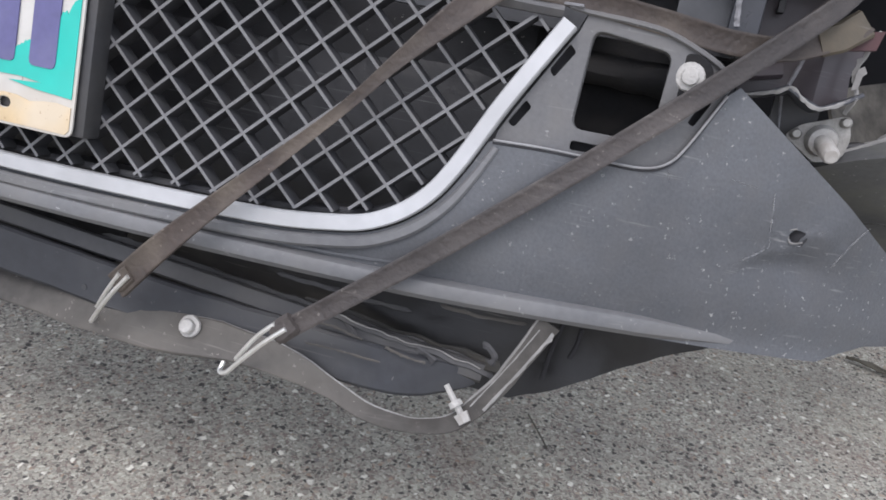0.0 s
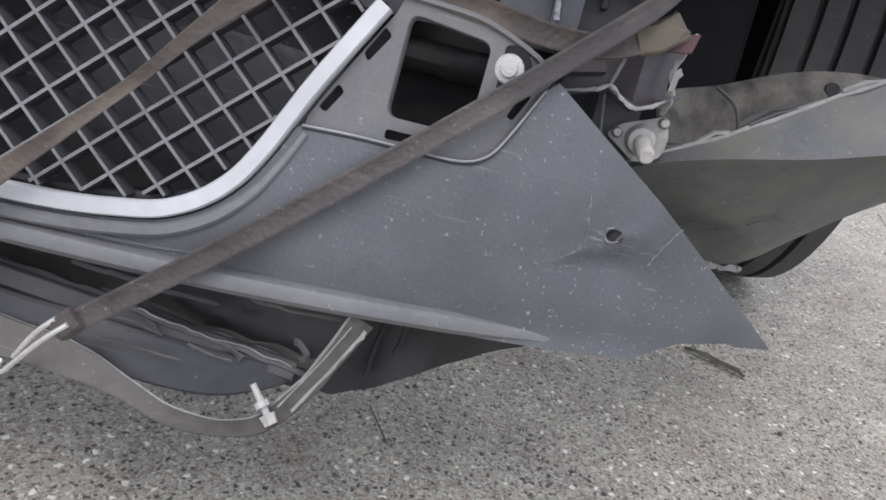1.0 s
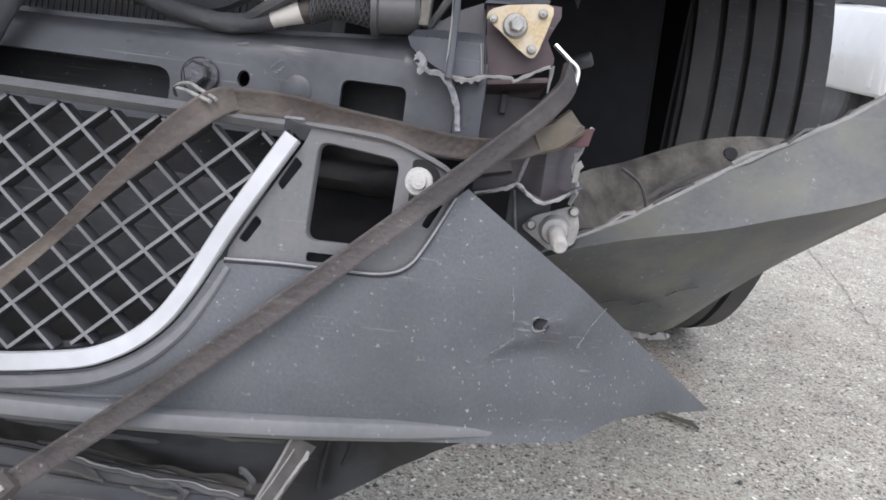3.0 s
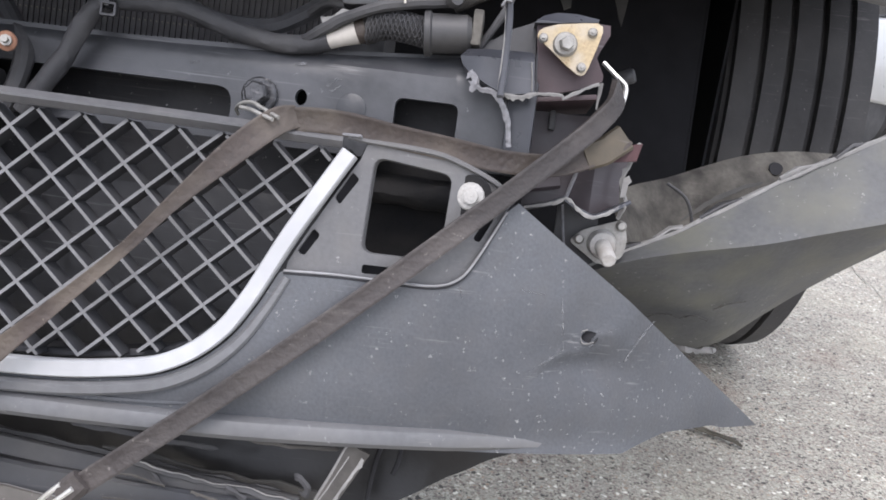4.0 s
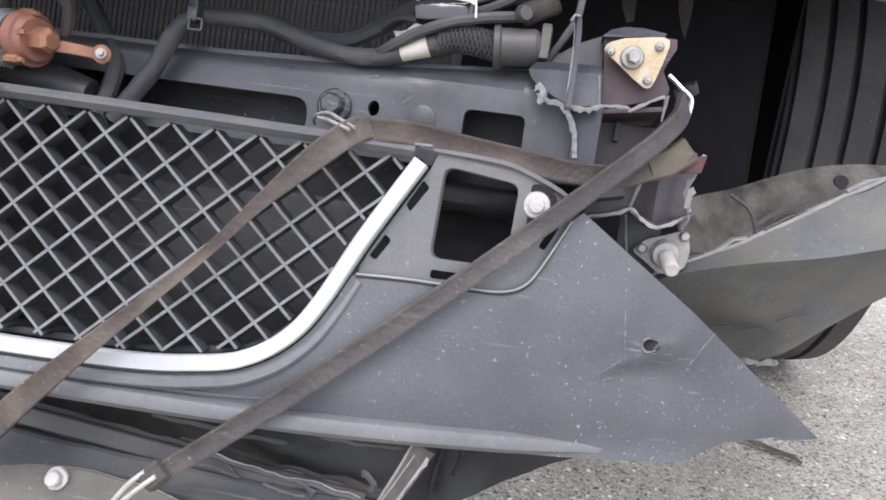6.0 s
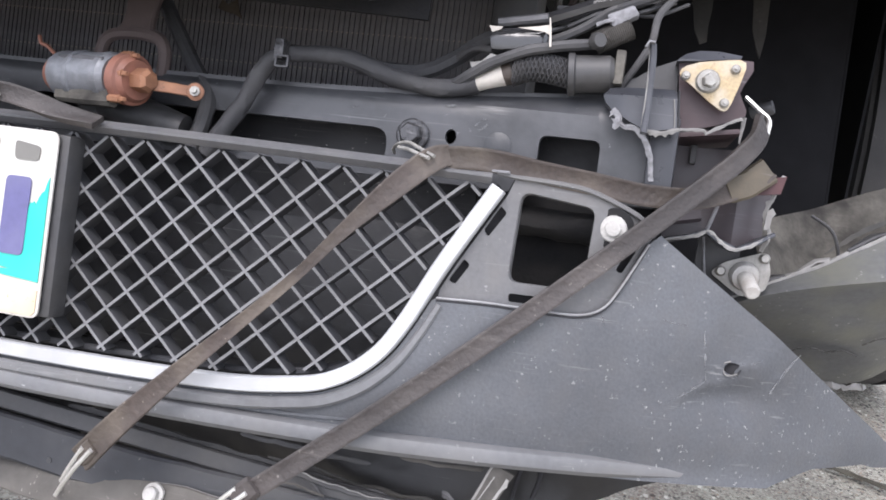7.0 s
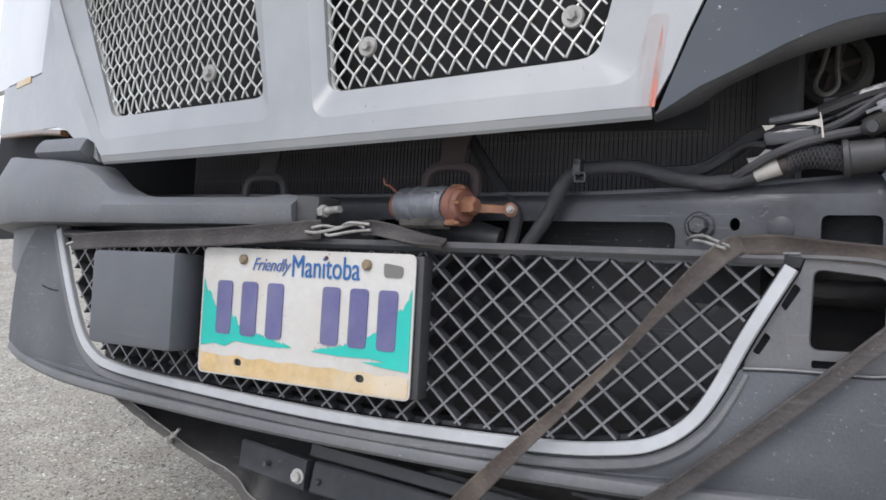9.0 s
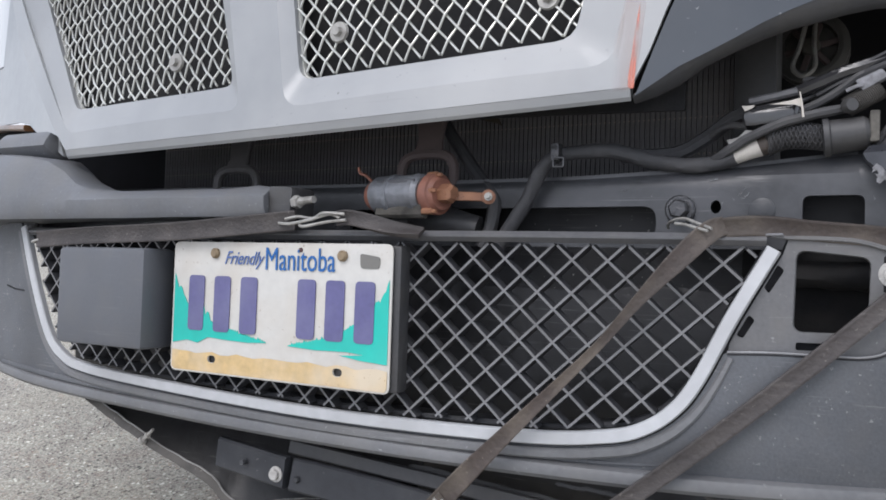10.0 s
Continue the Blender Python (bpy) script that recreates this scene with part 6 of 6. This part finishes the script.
layer([(0.14, 0.068, 0.327), (0.24, 0.074, 0.318), (0.34, 0.080, 0.309), (0.42, 0.086, 0.302), (0.48, 0.092, 0.295)], 0.010, M_CRUMPLE, 1)
layer([(0.30, 0.088, 0.329), (0.36, 0.090, 0.3265), (0.42, 0.093, 0.3255)], 0.0045, M_BLACK, 2)
layer([(0.36, 0.072, 0.312), (0.41, 0.076, 0.304), (0.45, 0.080, 0.300), (0.50, 0.088, 0.291)], 0.005, M_BLACK, 3)
layer([(0.445, 0.090, 0.338), (0.48, 0.094, 0.336), (0.515, 0.098, 0.338)], 0.0030, M_LIP, 5)
layer([(0.225, 0.075, 0.318), (0.245, 0.078, 0.321), (0.262, 0.080, 0.316)], 0.003, M_BLACK, 6)

SHREDS = [
    (M_LIP, 0.0024, [(0.3528, 0.066, 0.3028), (0.3663, 0.066, 0.3039), (0.379, 0.066, 0.3011), (0.3911, 0.067, 0.2991)]),
    (M_HOSE, 0.0050, [(0.3722, 0.073, 0.3084), (0.3796, 0.073, 0.3031), (0.3867, 0.073, 0.2969), (0.3943, 0.073, 0.2931)]),
    (M_LIP, 0.0026, [(0.4115, 0.068, 0.298), (0.4224, 0.068, 0.2956), (0.4349, 0.068, 0.2938), (0.4461, 0.070, 0.2933)]),
    (M_HOSE, 0.0060, [(0.4356, 0.075, 0.3026), (0.4439, 0.075, 0.2995), (0.4525, 0.076, 0.2955)]),
    (M_LIP, 0.0020, [(0.3469, 0.058, 0.2861), (0.3647, 0.058, 0.2875), (0.3848, 0.058, 0.2878), (0.4116, 0.059, 0.2874)]),
    (M_HOSE, 0.0060, [(0.486, 0.082, 0.318), (0.493, 0.080, 0.316), (0.4990, 0.080, 0.309), (0.497, 0.082, 0.302)]),
]
for k, (mat, w, pts) in enumerate(SHREDS):
    part("torn_shred", ragged(pts, w, 40 + k, thick=0.0008), mat, tray, "curled torn shred of plastic", 20)

# ---- small machinery in the gap ----
pump = thing("solenoid", (0.13, 0.07, 0.60), "rusty orange-ended solenoid with a foil-wrapped body", "solenoid")
a, b = Vector((0.070, 0.085, 0.625)), Vector((0.178, 0.056, 0.6225))
d = b - a
part("can", roughen(lathe(a + d * 0.13, a + d * 0.80, [(0, 0.0215), (0.03, 0.022), (0.30, 0.022), (0.31, 0.0235), (0.38, 0.0235), (0.39, 0.022), (0.80, 0.022), (0.81, 0.0232), (0.9, 0.0232), (0.92, 0.022), (1, 0.021)], 20), 0.0012, 70), M_CAN, pump, "dented foil-wrapped can")
part("end_cap", lathe(a, a + d * 0.2, [(0, 0.010), (0.1, 0.016), (0.5, 0.020), (1, 0.020)], 20), M_RUST, pump)
part("front_cap", lathe(a + d * 0.79, a + d * 0.99, [(0, 0.0185), (0.3, 0.0185), (0.32, 0.0225), (0.75, 0.0225), (0.8, 0.020), (1, 0.017)], 20), M_RUST, pump, "rusty orange cap")
part("nut", lathe(b - d * 0.02, b + d * 0.14, [(0, 0.0105), (0.8, 0.0105), (1, 0.007)], 6), M_BRONZE, pump, "orange terminal nut")
tab = part("tab", roughen(joined(sweep(catmull([(0.180, 0.055, 0.620), (0.200, 0.066, 0.6205), (0.220, 0.076, 0.6198)], 4), bar_section(0.0095, 0.003)), lathe((0.2225, 0.0745, 0.620), (0.2235, 0.0712, 0.620), [(0, 0.0075), (0.8, 0.0078), (1, 0.0068)], 14)), 0.0007, 120), M_BRONZE, pump, "orange terminal tab with a round eye")
part("screw", lathe((0.2233, 0.0718, 0.620), (0.2255, 0.0655, 0.6205), [(0, 0.0045), (0.45, 0.0045), (0.46, 0.0026), (1, 0.0024)], 8), M_DULLZINC, tab, "small dull screw head")
part("lead_wire", tube([(0.074, 0.078, 0.640), (0.066, 0.074, 0.648), (0.060, 0.073, 0.650), (0.057, 0.073, 0.657)], 0.0018, 6), M_RUST, pump, "rusty lead wire")
for k in range(3):
    c = a + d * 0.83 + Vector((0, -0.018 * math.cos(0.9 * k - 0.5), 0.020 * math.sin(1.5 * k - 1.4)))
    part("cap_bolt", lathe(c, c + d * 0.17, [(0, 0.0035), (0.7, 0.0035), (0.72, 0.0022), (1, 0.002)], 6), M_BRONZE, pump)
part("foil_seam", roughen(sweep([a + d * 0.18 + Vector((0, -0.0175, 0.0125)), a + d * 0.45 + Vector((0, -0.0180, 0.0130)), a + d * 0.72 + Vector((0, -0.0175, 0.0125))], bar_section(0.005, 0.0012)), 0.001, 120), M_LUGS, pump, "dark foil seam")
# Rough darker strip along the can's underside.
part("underside_strip", roughen(sweep([a + d * 0.17 + Vector((0.001, -0.010, -0.0175)), a + d * 0.5 + Vector((0, -0.0105, -0.0185)), a + d * 0.82 + Vector((0, -0.010, -0.0175))], bar_section(0.016, 0.012)), 0.0022, 90), M_LINER, pump, "rough dark brown strip along the underside")
part("sleeve", lathe((0.12, 0.09, 0.604), (0.20, 0.10, 0.588), [(0, 0.012), (0.5, 0.018), (1, 0.014)], 12), M_BLACK, pump)
part("mount", block(0.12, 0.10, 0.605, 0.05, 0.03, 0.03, 0.004), M_BLACK, pump)


def lug(x, y, z, mat):
    ob = thing("tow_lug", (x, y, z), "dull grey forged loop hanging under the radiator", "bracket", group="forged loops")
    part("loop", tube([(x - 0.034, y, z - 0.028), (x - 0.034, y, z - 0.004), (x - 0.024, y, z + 0.008), (x, y, z + 0.011), (x + 0.024, y, z + 0.008), (x + 0.034, y, z - 0.004), (x + 0.034, y, z - 0.028)], 0.0062, 8), mat, ob)
    part("stem", sweep(catmull([(x, y, z + 0.008), (x + 0.001, y + 0.004, z + 0.028), (x, y + 0.010, z + 0.060)], 5), bar_section(0.040, 0.010), sizes=[1.15 - 0.35 * math.sin(math.pi * k / 10) for k in range(11)]), mat, ob)
    return ob


lug(0.122, 0.12, 0.666, M_LUGR)
lug(-0.171, 0.12, 0.659, M_LUG)

whole("coolant_hose", roughen(tube([(0.110, 0.165, 0.735), (0.1207, 0.160, 0.7217), (0.1493, 0.150, 0.6868), (0.1808, 0.135, 0.6523), (0.2105, 0.115, 0.6239), (0.2111, 0.105, 0.588), (0.203, 0.105, 0.568)], 0.0078, 10, 6), 0.0008, 60), M_HOSE, (0.19, 0.12, 0.575), "dusty black rubber hose rising past the solenoid", "hose")
hose2 = thing("wiring_loom", (0.3, 0.09, 0.58), "dusty black wiring loom with a clip and cloth tape", "cable loom")
part("tube", roughen(tube([(0.227, 0.095, 0.570), (0.2371, 0.095, 0.5866), (0.255, 0.095, 0.6138), (0.2709, 0.093, 0.6451), (0.2825, 0.093, 0.6591), (0.2982, 0.098, 0.6661), (0.345, 0.105, 0.668), (0.385, 0.112, 0.657), (0.420, 0.116, 0.6515), (0.445, 0.115, 0.6530), (0.463, 0.113, 0.6580)], 0.0076, 12, 10), 0.0011, 70), M_HOSE, hose2)
part("clip", joined(block(0.2925, 0.086, 0.666, 0.009, 0.014, 0.018, 0.002), block(0.297, 0.080, 0.6595, 0.011, 0.004, 0.002, 0.0005), block(0.297, 0.080, 0.6505, 0.011, 0.004, 0.002, 0.0005), block(0.2915, 0.080, 0.655, 0.002, 0.004, 0.010, 0.0005), block(0.3025, 0.080, 0.655, 0.002, 0.004, 0.010, 0.0005)), M_GREASE, hose2, "grey metal clip")
part("cloth_tape", lathe((0.4600, 0.113, 0.6568), (0.4838, 0.113, 0.6668), [(0, 0.0058), (0.06, 0.0066), (0.5, 0.0075), (1, 0.0094)], 14), M_TAPE, hose2, "white cloth tape wrap")
part("collar", lathe((0.4838, 0.113, 0.6668), (0.4925, 0.113, 0.6700), [(0, 0.0090), (0.5, 0.0098), (1, 0.0094)], 14), M_STRAPB, hose2, "brown tape collar")
part("braid", ringed_tube([(0.4915, 0.113, 0.6696), (0.5062, 0.113, 0.6752), (0.5229, 0.113, 0.6750), (0.5400, 0.113, 0.6722)], 0.0108, seg=14), M_BLACK, hose2, "black braided sleeve")
weave = catmull([(0.4925, 0.113, 0.6698), (0.5062, 0.113, 0.6752), (0.5229, 0.113, 0.6750), (0.5400, 0.113, 0.6722)], 16)
threads = []
for sg in (1, -1):
    for k in range(8):
        line = []
        for i, p in enumerate(weave):
            a = sg * i * 0.22 + 2 * math.pi * k / 8
            line.append(p + Vector((0, math.cos(a), math.sin(a))) * 0.0117)
        threads.append(sweep(line, round_section(0.0006, 4)))
part("braid_thread", joined(*threads), M_HOSE, hose2, "woven grey threads")
part("connector", lathe((0.5372, 0.113, 0.6722), (0.5745, 0.115, 0.6760), [(0.30, 0.0112), (0.04, 0.0122), (0.0, 0.0145), (0.02, 0.0176), (0.14, 0.0178), (0.18, 0.0155), (0.9, 0.0150), (1, 0.0125)], 22), M_BLACK, hose2, "round black open-ended connector")
part("plug_collar", roughen(block(0.5785, 0.115, 0.6800, 0.008, 0.022, 0.028, 0.002), 0.0008, 90), M_LINER, hose2, "pale dirty plug collar")
part("branch", tube([(0.352, 0.115, 0.664), (0.40, 0.14, 0.668), (0.43, 0.15, 0.685), (0.455, 0.15, 0.703), (0.48, 0.14, 0.709)], 0.0075), M_HOSE, hose2)
hose3 = thing("wiring_loom", (0.52, 0.11, 0.69), "tangled black cables wrapped in glossy torn tape", "cable loom")
part("wrap", roughen(block(0.4945, 0.113, 0.6957, 0.051, 0.028, 0.021, 0.009, pose(0, 0, 0, 0, -5)), 0.0016, 55), M_SHINY, hose3, "glossy black wrapped bundle", 60)
part("silver_strip", roughen(sweep([(0.4753, 0.110, 0.7090), (0.495, 0.107, 0.7118), (0.5160, 0.107, 0.7150)], bar_section(0.0075, 0.012)), 0.0008, 60), M_LUGS, hose3, "dull silver strip")
part("white_tag", roughen(sheet([(0.4937, 0.7030), (0.5100, 0.7055), (0.5198, 0.7072), (0.5208, 0.6990), (0.5135, 0.7015)], (), lambda x, z: 0.096, 0.001, 0.006), 0.0008, 90), M_TAPE, hose3, "white torn label")
part("white_tag", sweep([(0.5186, 0.096, 0.7128), (0.5202, 0.095, 0.7040), (0.5218, 0.096, 0.6894)], bar_section(0.0015, 0.001), sizes=[0.6, 1.0, 1.3]), M_TAPE, hose3, "white torn label")
part("white_tag", roughen(sheet([(0.4689, 0.7045), (0.4805, 0.7035), (0.4790, 0.7012), (0.4714, 0.6990)], (), lambda x, z: 0.099, 0.001, 0.004), 0.001, 120), M_TAPE, hose3, "white torn label")
part("torn_wrap", roughen(sheet([(0.4554, 0.6733), (0.465, 0.6741), (0.4725, 0.6822), (0.481, 0.6801), (0.4724, 0.6728), (0.4604, 0.6656)], (), lambda x, z: 0.102, 0.0015, 0.005, 0.005), 0.0018, 90), M_EDGE, hose3, "pale torn wrapping")
for mat, r, pts in ((M_HOSE, 0.0046, [(0.437, 0.116, 0.654), (0.4537, 0.107, 0.6615), (0.4728, 0.102, 0.6728), (0.5002, 0.100, 0.6847), (0.5321, 0.105, 0.6934), (0.5593, 0.110, 0.6979)]), (M_SHINY, 0.0062, [(0.512, 0.118, 0.716), (0.5320, 0.118, 0.7240), (0.5542, 0.118, 0.7326), (0.5764, 0.12, 0.7388), (0.62, 0.13, 0.755)]), (M_BLACK, 0.0042, [(0.512, 0.116, 0.697), (0.5346, 0.116, 0.7061), (0.5519, 0.116, 0.7168), (0.5665, 0.117, 0.7282), (0.590, 0.12, 0.738)]), (M_HOSE, 0.0036, [(0.430, 0.150, 0.684), (0.450, 0.135, 0.692), (0.470, 0.122, 0.689), (0.490, 0.12, 0.684)]), (M_HOSE, 0.0040, [(0.52, 0.13, 0.73), (0.56, 0.12, 0.728), (0.60, 0.11, 0.74), (0.63, 0.12, 0.76)]), (M_HOSE, 0.0030, [(0.58, 0.12, 0.665), (0.60, 0.11, 0.70), (0.604, 0.11, 0.725), (0.62, 0.12, 0.75)]), (M_BLACK, 0.0050, [(0.53, 0.12, 0.725), (0.565, 0.13, 0.738), (0.61, 0.14, 0.755)])):
    part("cable", roughen(tube(pts, r, 8, 6), 0.0006, 80), mat, hose3)
part("plug", roughen(ringed_tube([(0.5560, 0.112, 0.6985), (0.5690, 0.112, 0.7060), (0.5830, 0.113, 0.7140)], 0.0088, seg=12), 0.0008, 90), M_LIP, hose3, "grey ribbed plug")
part("plug_eye", lathe((0.5575, 0.104, 0.6985), (0.5610, 0.098, 0.6985), [(0, 0.0070), (0.5, 0.0070), (1, 0.0055)], 12), M_BLACK, hose3)
part("broken_clip", joined(roughen(block(0.5760, 0.110, 0.7215, 0.022, 0.012, 0.010, 0.002, pose(0, 0, 0, 0, -28)), 0.002, 110), roughen(sweep([(0.5555, 0.104, 0.7120), (0.562, 0.103, 0.7150), (0.5685, 0.103, 0.7172)], bar_section(0.0032, 0.002)), 0.0012, 160)), M_TORN, hose3, "broken pale plastic clip")
rnd = random.Random(5)
for k in range(6):
    x0, z0 = rnd.uniform(0.505, 0.535), rnd.uniform(0.690, 0.715)
    pts = [(x0 + 0.026 * j + rnd.uniform(-0.005, 0.005), 0.124 + rnd.uniform(-0.008, 0.008), z0 + 0.011 * j + rnd.uniform(-0.006, 0.006)) for j in range(5)]
    part("cable", tube(pts, rnd.uniform(0.0012, 0.0022), 6, 4), M_HOSE if k % 3 else M_BLACK, hose3)
pulley = thing("fan_pulley", (0.52, 0.33, 0.76), "dark spoked pulley with a hanging pale cable loop", "pulley")
pc = Vector((0.517, 0.335, 0.815))
part("rim", lathe(pc + Vector((0, 0.02, 0)), pc - Vector((0, 0.02, 0)), [(0, 0.033), (0.1, 0.041), (0.35, 0.041), (0.5, 0.035), (0.65, 0.041), (0.9, 0.041), (1, 0.034), (0.98, 0.029), (0.7, 0.028)], 28), M_RUBBER, pulley)
part("hub", lathe(pc - Vector((0, 0.012, 0)), pc - Vector((0, 0.024, 0)), [(0, 0.011), (0.8, 0.010), (1, 0.006)], 14), M_LINER, pulley)
for k in range(6):
    a = math.pi * k / 3 + 0.2
    part("spoke", sweep([pc + Vector((0, -0.014, 0)), pc + Vector((0.034 * math.cos(a), -0.012, 0.034 * math.sin(a)))], bar_section(0.007, 0.006)), M_LUGR, pulley)
part("cable_loop", tube([(0.5137, 0.31, 0.850), (0.506, 0.308, 0.815), (0.4985, 0.305, 0.790), (0.5087, 0.305, 0.7785), (0.5215, 0.305, 0.7877), (0.5205, 0.308, 0.815), (0.5214, 0.31, 0.850)], 0.0028, 8), M_DULLZINC, pulley)
part("bracket", block(0.455, 0.36, 0.80, 0.026, 0.03, 0.16, 0.005), M_STRAPB, pulley)

# ---- white car parked behind ----
car = thing("parked_car", (4.55, 8.2, 0), "white car with small round lamps, parked on the yard", "car", WORLD)
CARM = pose(4.55, 8.2, 0)
bm = bmesh.new()
sect = [(0.37, 0.86), (0.42, 0.90), (0.70, 0.92), (0.93, 0.90), (1.03, 0.86), (1.06, 0.80)]
st = [(-2.20, 0.90, 0.93), (-2.16, 0.96, 0.98), (-2.05, 1.0, 1.0), (-1.4, 1.0, 1.05), (0, 1.0, 1.1), (1.4, 1.0, 1.08), (2.0, 0.97, 1.0), (2.2, 0.85, 0.9)]
rings = []
for y, kx, kz in st:
    pr = [(w * kx, z if z < 0.4 else 0.4 + (z - 0.4) * kz) for z, w in sect]
    rings.append([bm.verts.new((x, y, z)) for x, z in pr] + [bm.verts.new((-x, y, z)) for x, z in reversed(pr)])
for a, b in zip(rings, rings[1:]):
    for j in range(len(a)):
        bm.faces.new((a[j], a[(j + 1) % len(a)], b[(j + 1) % len(a)], b[j]))
bm.faces.new(rings[0])
bm.faces.new(rings[-1])
bmesh.ops.recalc_face_normals(bm, faces=bm.faces[:])
bmesh.ops.bevel(bm, geom=bm.edges[:], offset=0.02, segments=2, affect="EDGES")
bmesh.ops.transform(bm, matrix=CARM, verts=bm.verts)
part("body", bm, M_CARWHITE, car)
bm = block(0, 0.3, 1.36, 1.45, 2.2, 0.55, 0.18)
bmesh.ops.transform(bm, matrix=CARM, verts=bm.verts)
part("cabin", bm, M_SHINY, car, "dark glazed cabin")
bm = block(0, -2.14, 0.40, 1.60, 0.12, 0.10, 0.03)
bmesh.ops.transform(bm, matrix=CARM, verts=bm.verts)
part("valance", bm, M_CARLOW, car, "beige dusty lower valance")
bm = block(0, -1.75, 1.035, 1.5, 0.7, 0.03, 0.01)
bmesh.ops.transform(bm, matrix=CARM, verts=bm.verts)
part("dark_seam", bm, M_BLACK, car)
for x in (-0.72, 0.72):
    p, q = CARM @ Vector((x, -2.17, 0.78)), CARM @ Vector((x, -2.24, 0.78))
    lamp = part("round_lamp", lathe(p, q, [(0, 0.092), (0.6, 0.092), (0.8, 0.08), (1, 0.05)], 24), M_LAMP, car, "round clear lamp")
    part("ring", lathe(p, p.lerp(q, 0.55), [(0, 0.112), (0.8, 0.112), (1, 0.105)], 24), M_GREASE, lamp, "dark lamp ring")
for x in (-0.74, 0.74):
    for y in (-1.35, 1.4):
        c = CARM @ Vector((x, y, 0.32))
        part("wheel", lathe(c - Vector((0.1, 0, 0)), c + Vector((0.1, 0, 0)), [(0, 0.20), (0.06, 0.30), (0.2, 0.32), (0.8, 0.32), (0.94, 0.30), (1, 0.20)], 32), M_TYRE, car)
bm = block(0, 0.1, 0.30, 1.4, 3.9, 0.16, 0.02)
bmesh.ops.transform(bm, matrix=CARM, verts=bm.verts)
part("underbody", bm, M_PIT, car)

whole("dead_leaf", roughen(sheet([(0.128, 0.742), (0.137, 0.738), (0.148, 0.736), (0.158, 0.732), (0.154, 0.742), (0.150, 0.754), (0.141, 0.747), (0.133, 0.752)], (), lambda x, z: 0.248 + 0.1 * (x - 0.14), 0.001, 0.006), 0.002, 120), M_TAN, (0.14, 0.25, 0.74), "small tan dead leaf stuck on the radiator", "leaf")


# ---- small litter on the ground ----
leaf = thing("dry_leaf", (1.035, 0.795, 0), "shrivelled dark dry leaf lying on the asphalt", "leaf", WORLD)
lp0 = catmull([(0.983, 0.820, 0.004), (1.005, 0.808, 0.008), (1.034, 0.800, 0.006), (1.060, 0.782, 0.009), (1.081, 0.766, 0.005)], 5)
part("blade", roughen(sweep(lp0, bar_section(0.017, 0.003), (0, 0, 1), sizes=[0.25 + 0.75 * math.sin(math.pi * (i + 0.4) / len(lp0)) for i in range(len(lp0))]), 0.003, 70), M_LEAF, leaf)
part("rib", tube([p + Vector((0, 0, 0.002)) for p in lp0[::4]], 0.0012, 5, 3), M_LEAF, leaf)
whole("twig", tube([(0.506, 0.398, 0.003), (0.524, 0.366, 0.005), (0.543, 0.336, 0.003)], 0.0011, 6, 4), M_LEAF, (0.524, 0.366, 0), "thin dark dry twig on the asphalt", "twig", WORLD)
whole("ground_crack", roughen(sweep(catmull([(1.88, 2.60, 0.0055), (1.799, 2.112, 0.0055), (1.756, 1.764, 0.0055), (1.7075, 1.565, 0.0055), (1.683, 1.369, 0.0055), (1.662, 1.205, 0.0055), (1.659, 1.04, 0.0055)], 24), bar_section(0.0034, 0.003), (0, 0, 1), sizes=[max(0.12, 0.55 + 0.9 * noise.noise(Vector((i * 0.31, 0, 4)))) for i in range(145)]), 0.010, 17), M_CRACK, (1.7, 1.5, 0), "thin dark winding crack in the asphalt", "crack", WORLD, kind="structure")
rnd = random.Random(11)
bm = bmesh.new()
for k in range(150):
    x, y = rnd.uniform(-0.6, 1.9), rnd.uniform(-0.25, 1.9)
    r = rnd.uniform(0.0016, 0.0042)
    vs = bmesh.ops.create_icosphere(bm, subdivisions=1, radius=r)["verts"]
    for v in vs:
        v.co = Vector((v.co.x * rnd.uniform(0.8, 1.3), v.co.y * rnd.uniform(0.8, 1.3), v.co.z * 0.7)) + Vector((x, y, 0.004 * noise.noise(Vector((x * 1.7, y * 1.7, 0))) + r * 0.3))
whole("loose_grit", bm, M_GRIT, (0, 0, 0), "loose dark and pale grit on the asphalt", "gravel", WORLD, kind="stuff")
whole("pebble", roughen(lathe((1.108, 0.616, 0.0), (1.108, 0.616, 0.006), [(0, 0.003), (0.4, 0.0045), (0.8, 0.003), (1, 0.001)], 9), 0.0008, 200), M_BLACK, (1.108, 0.616, 0), "small black pebble on the asphalt", "pebble", WORLD)
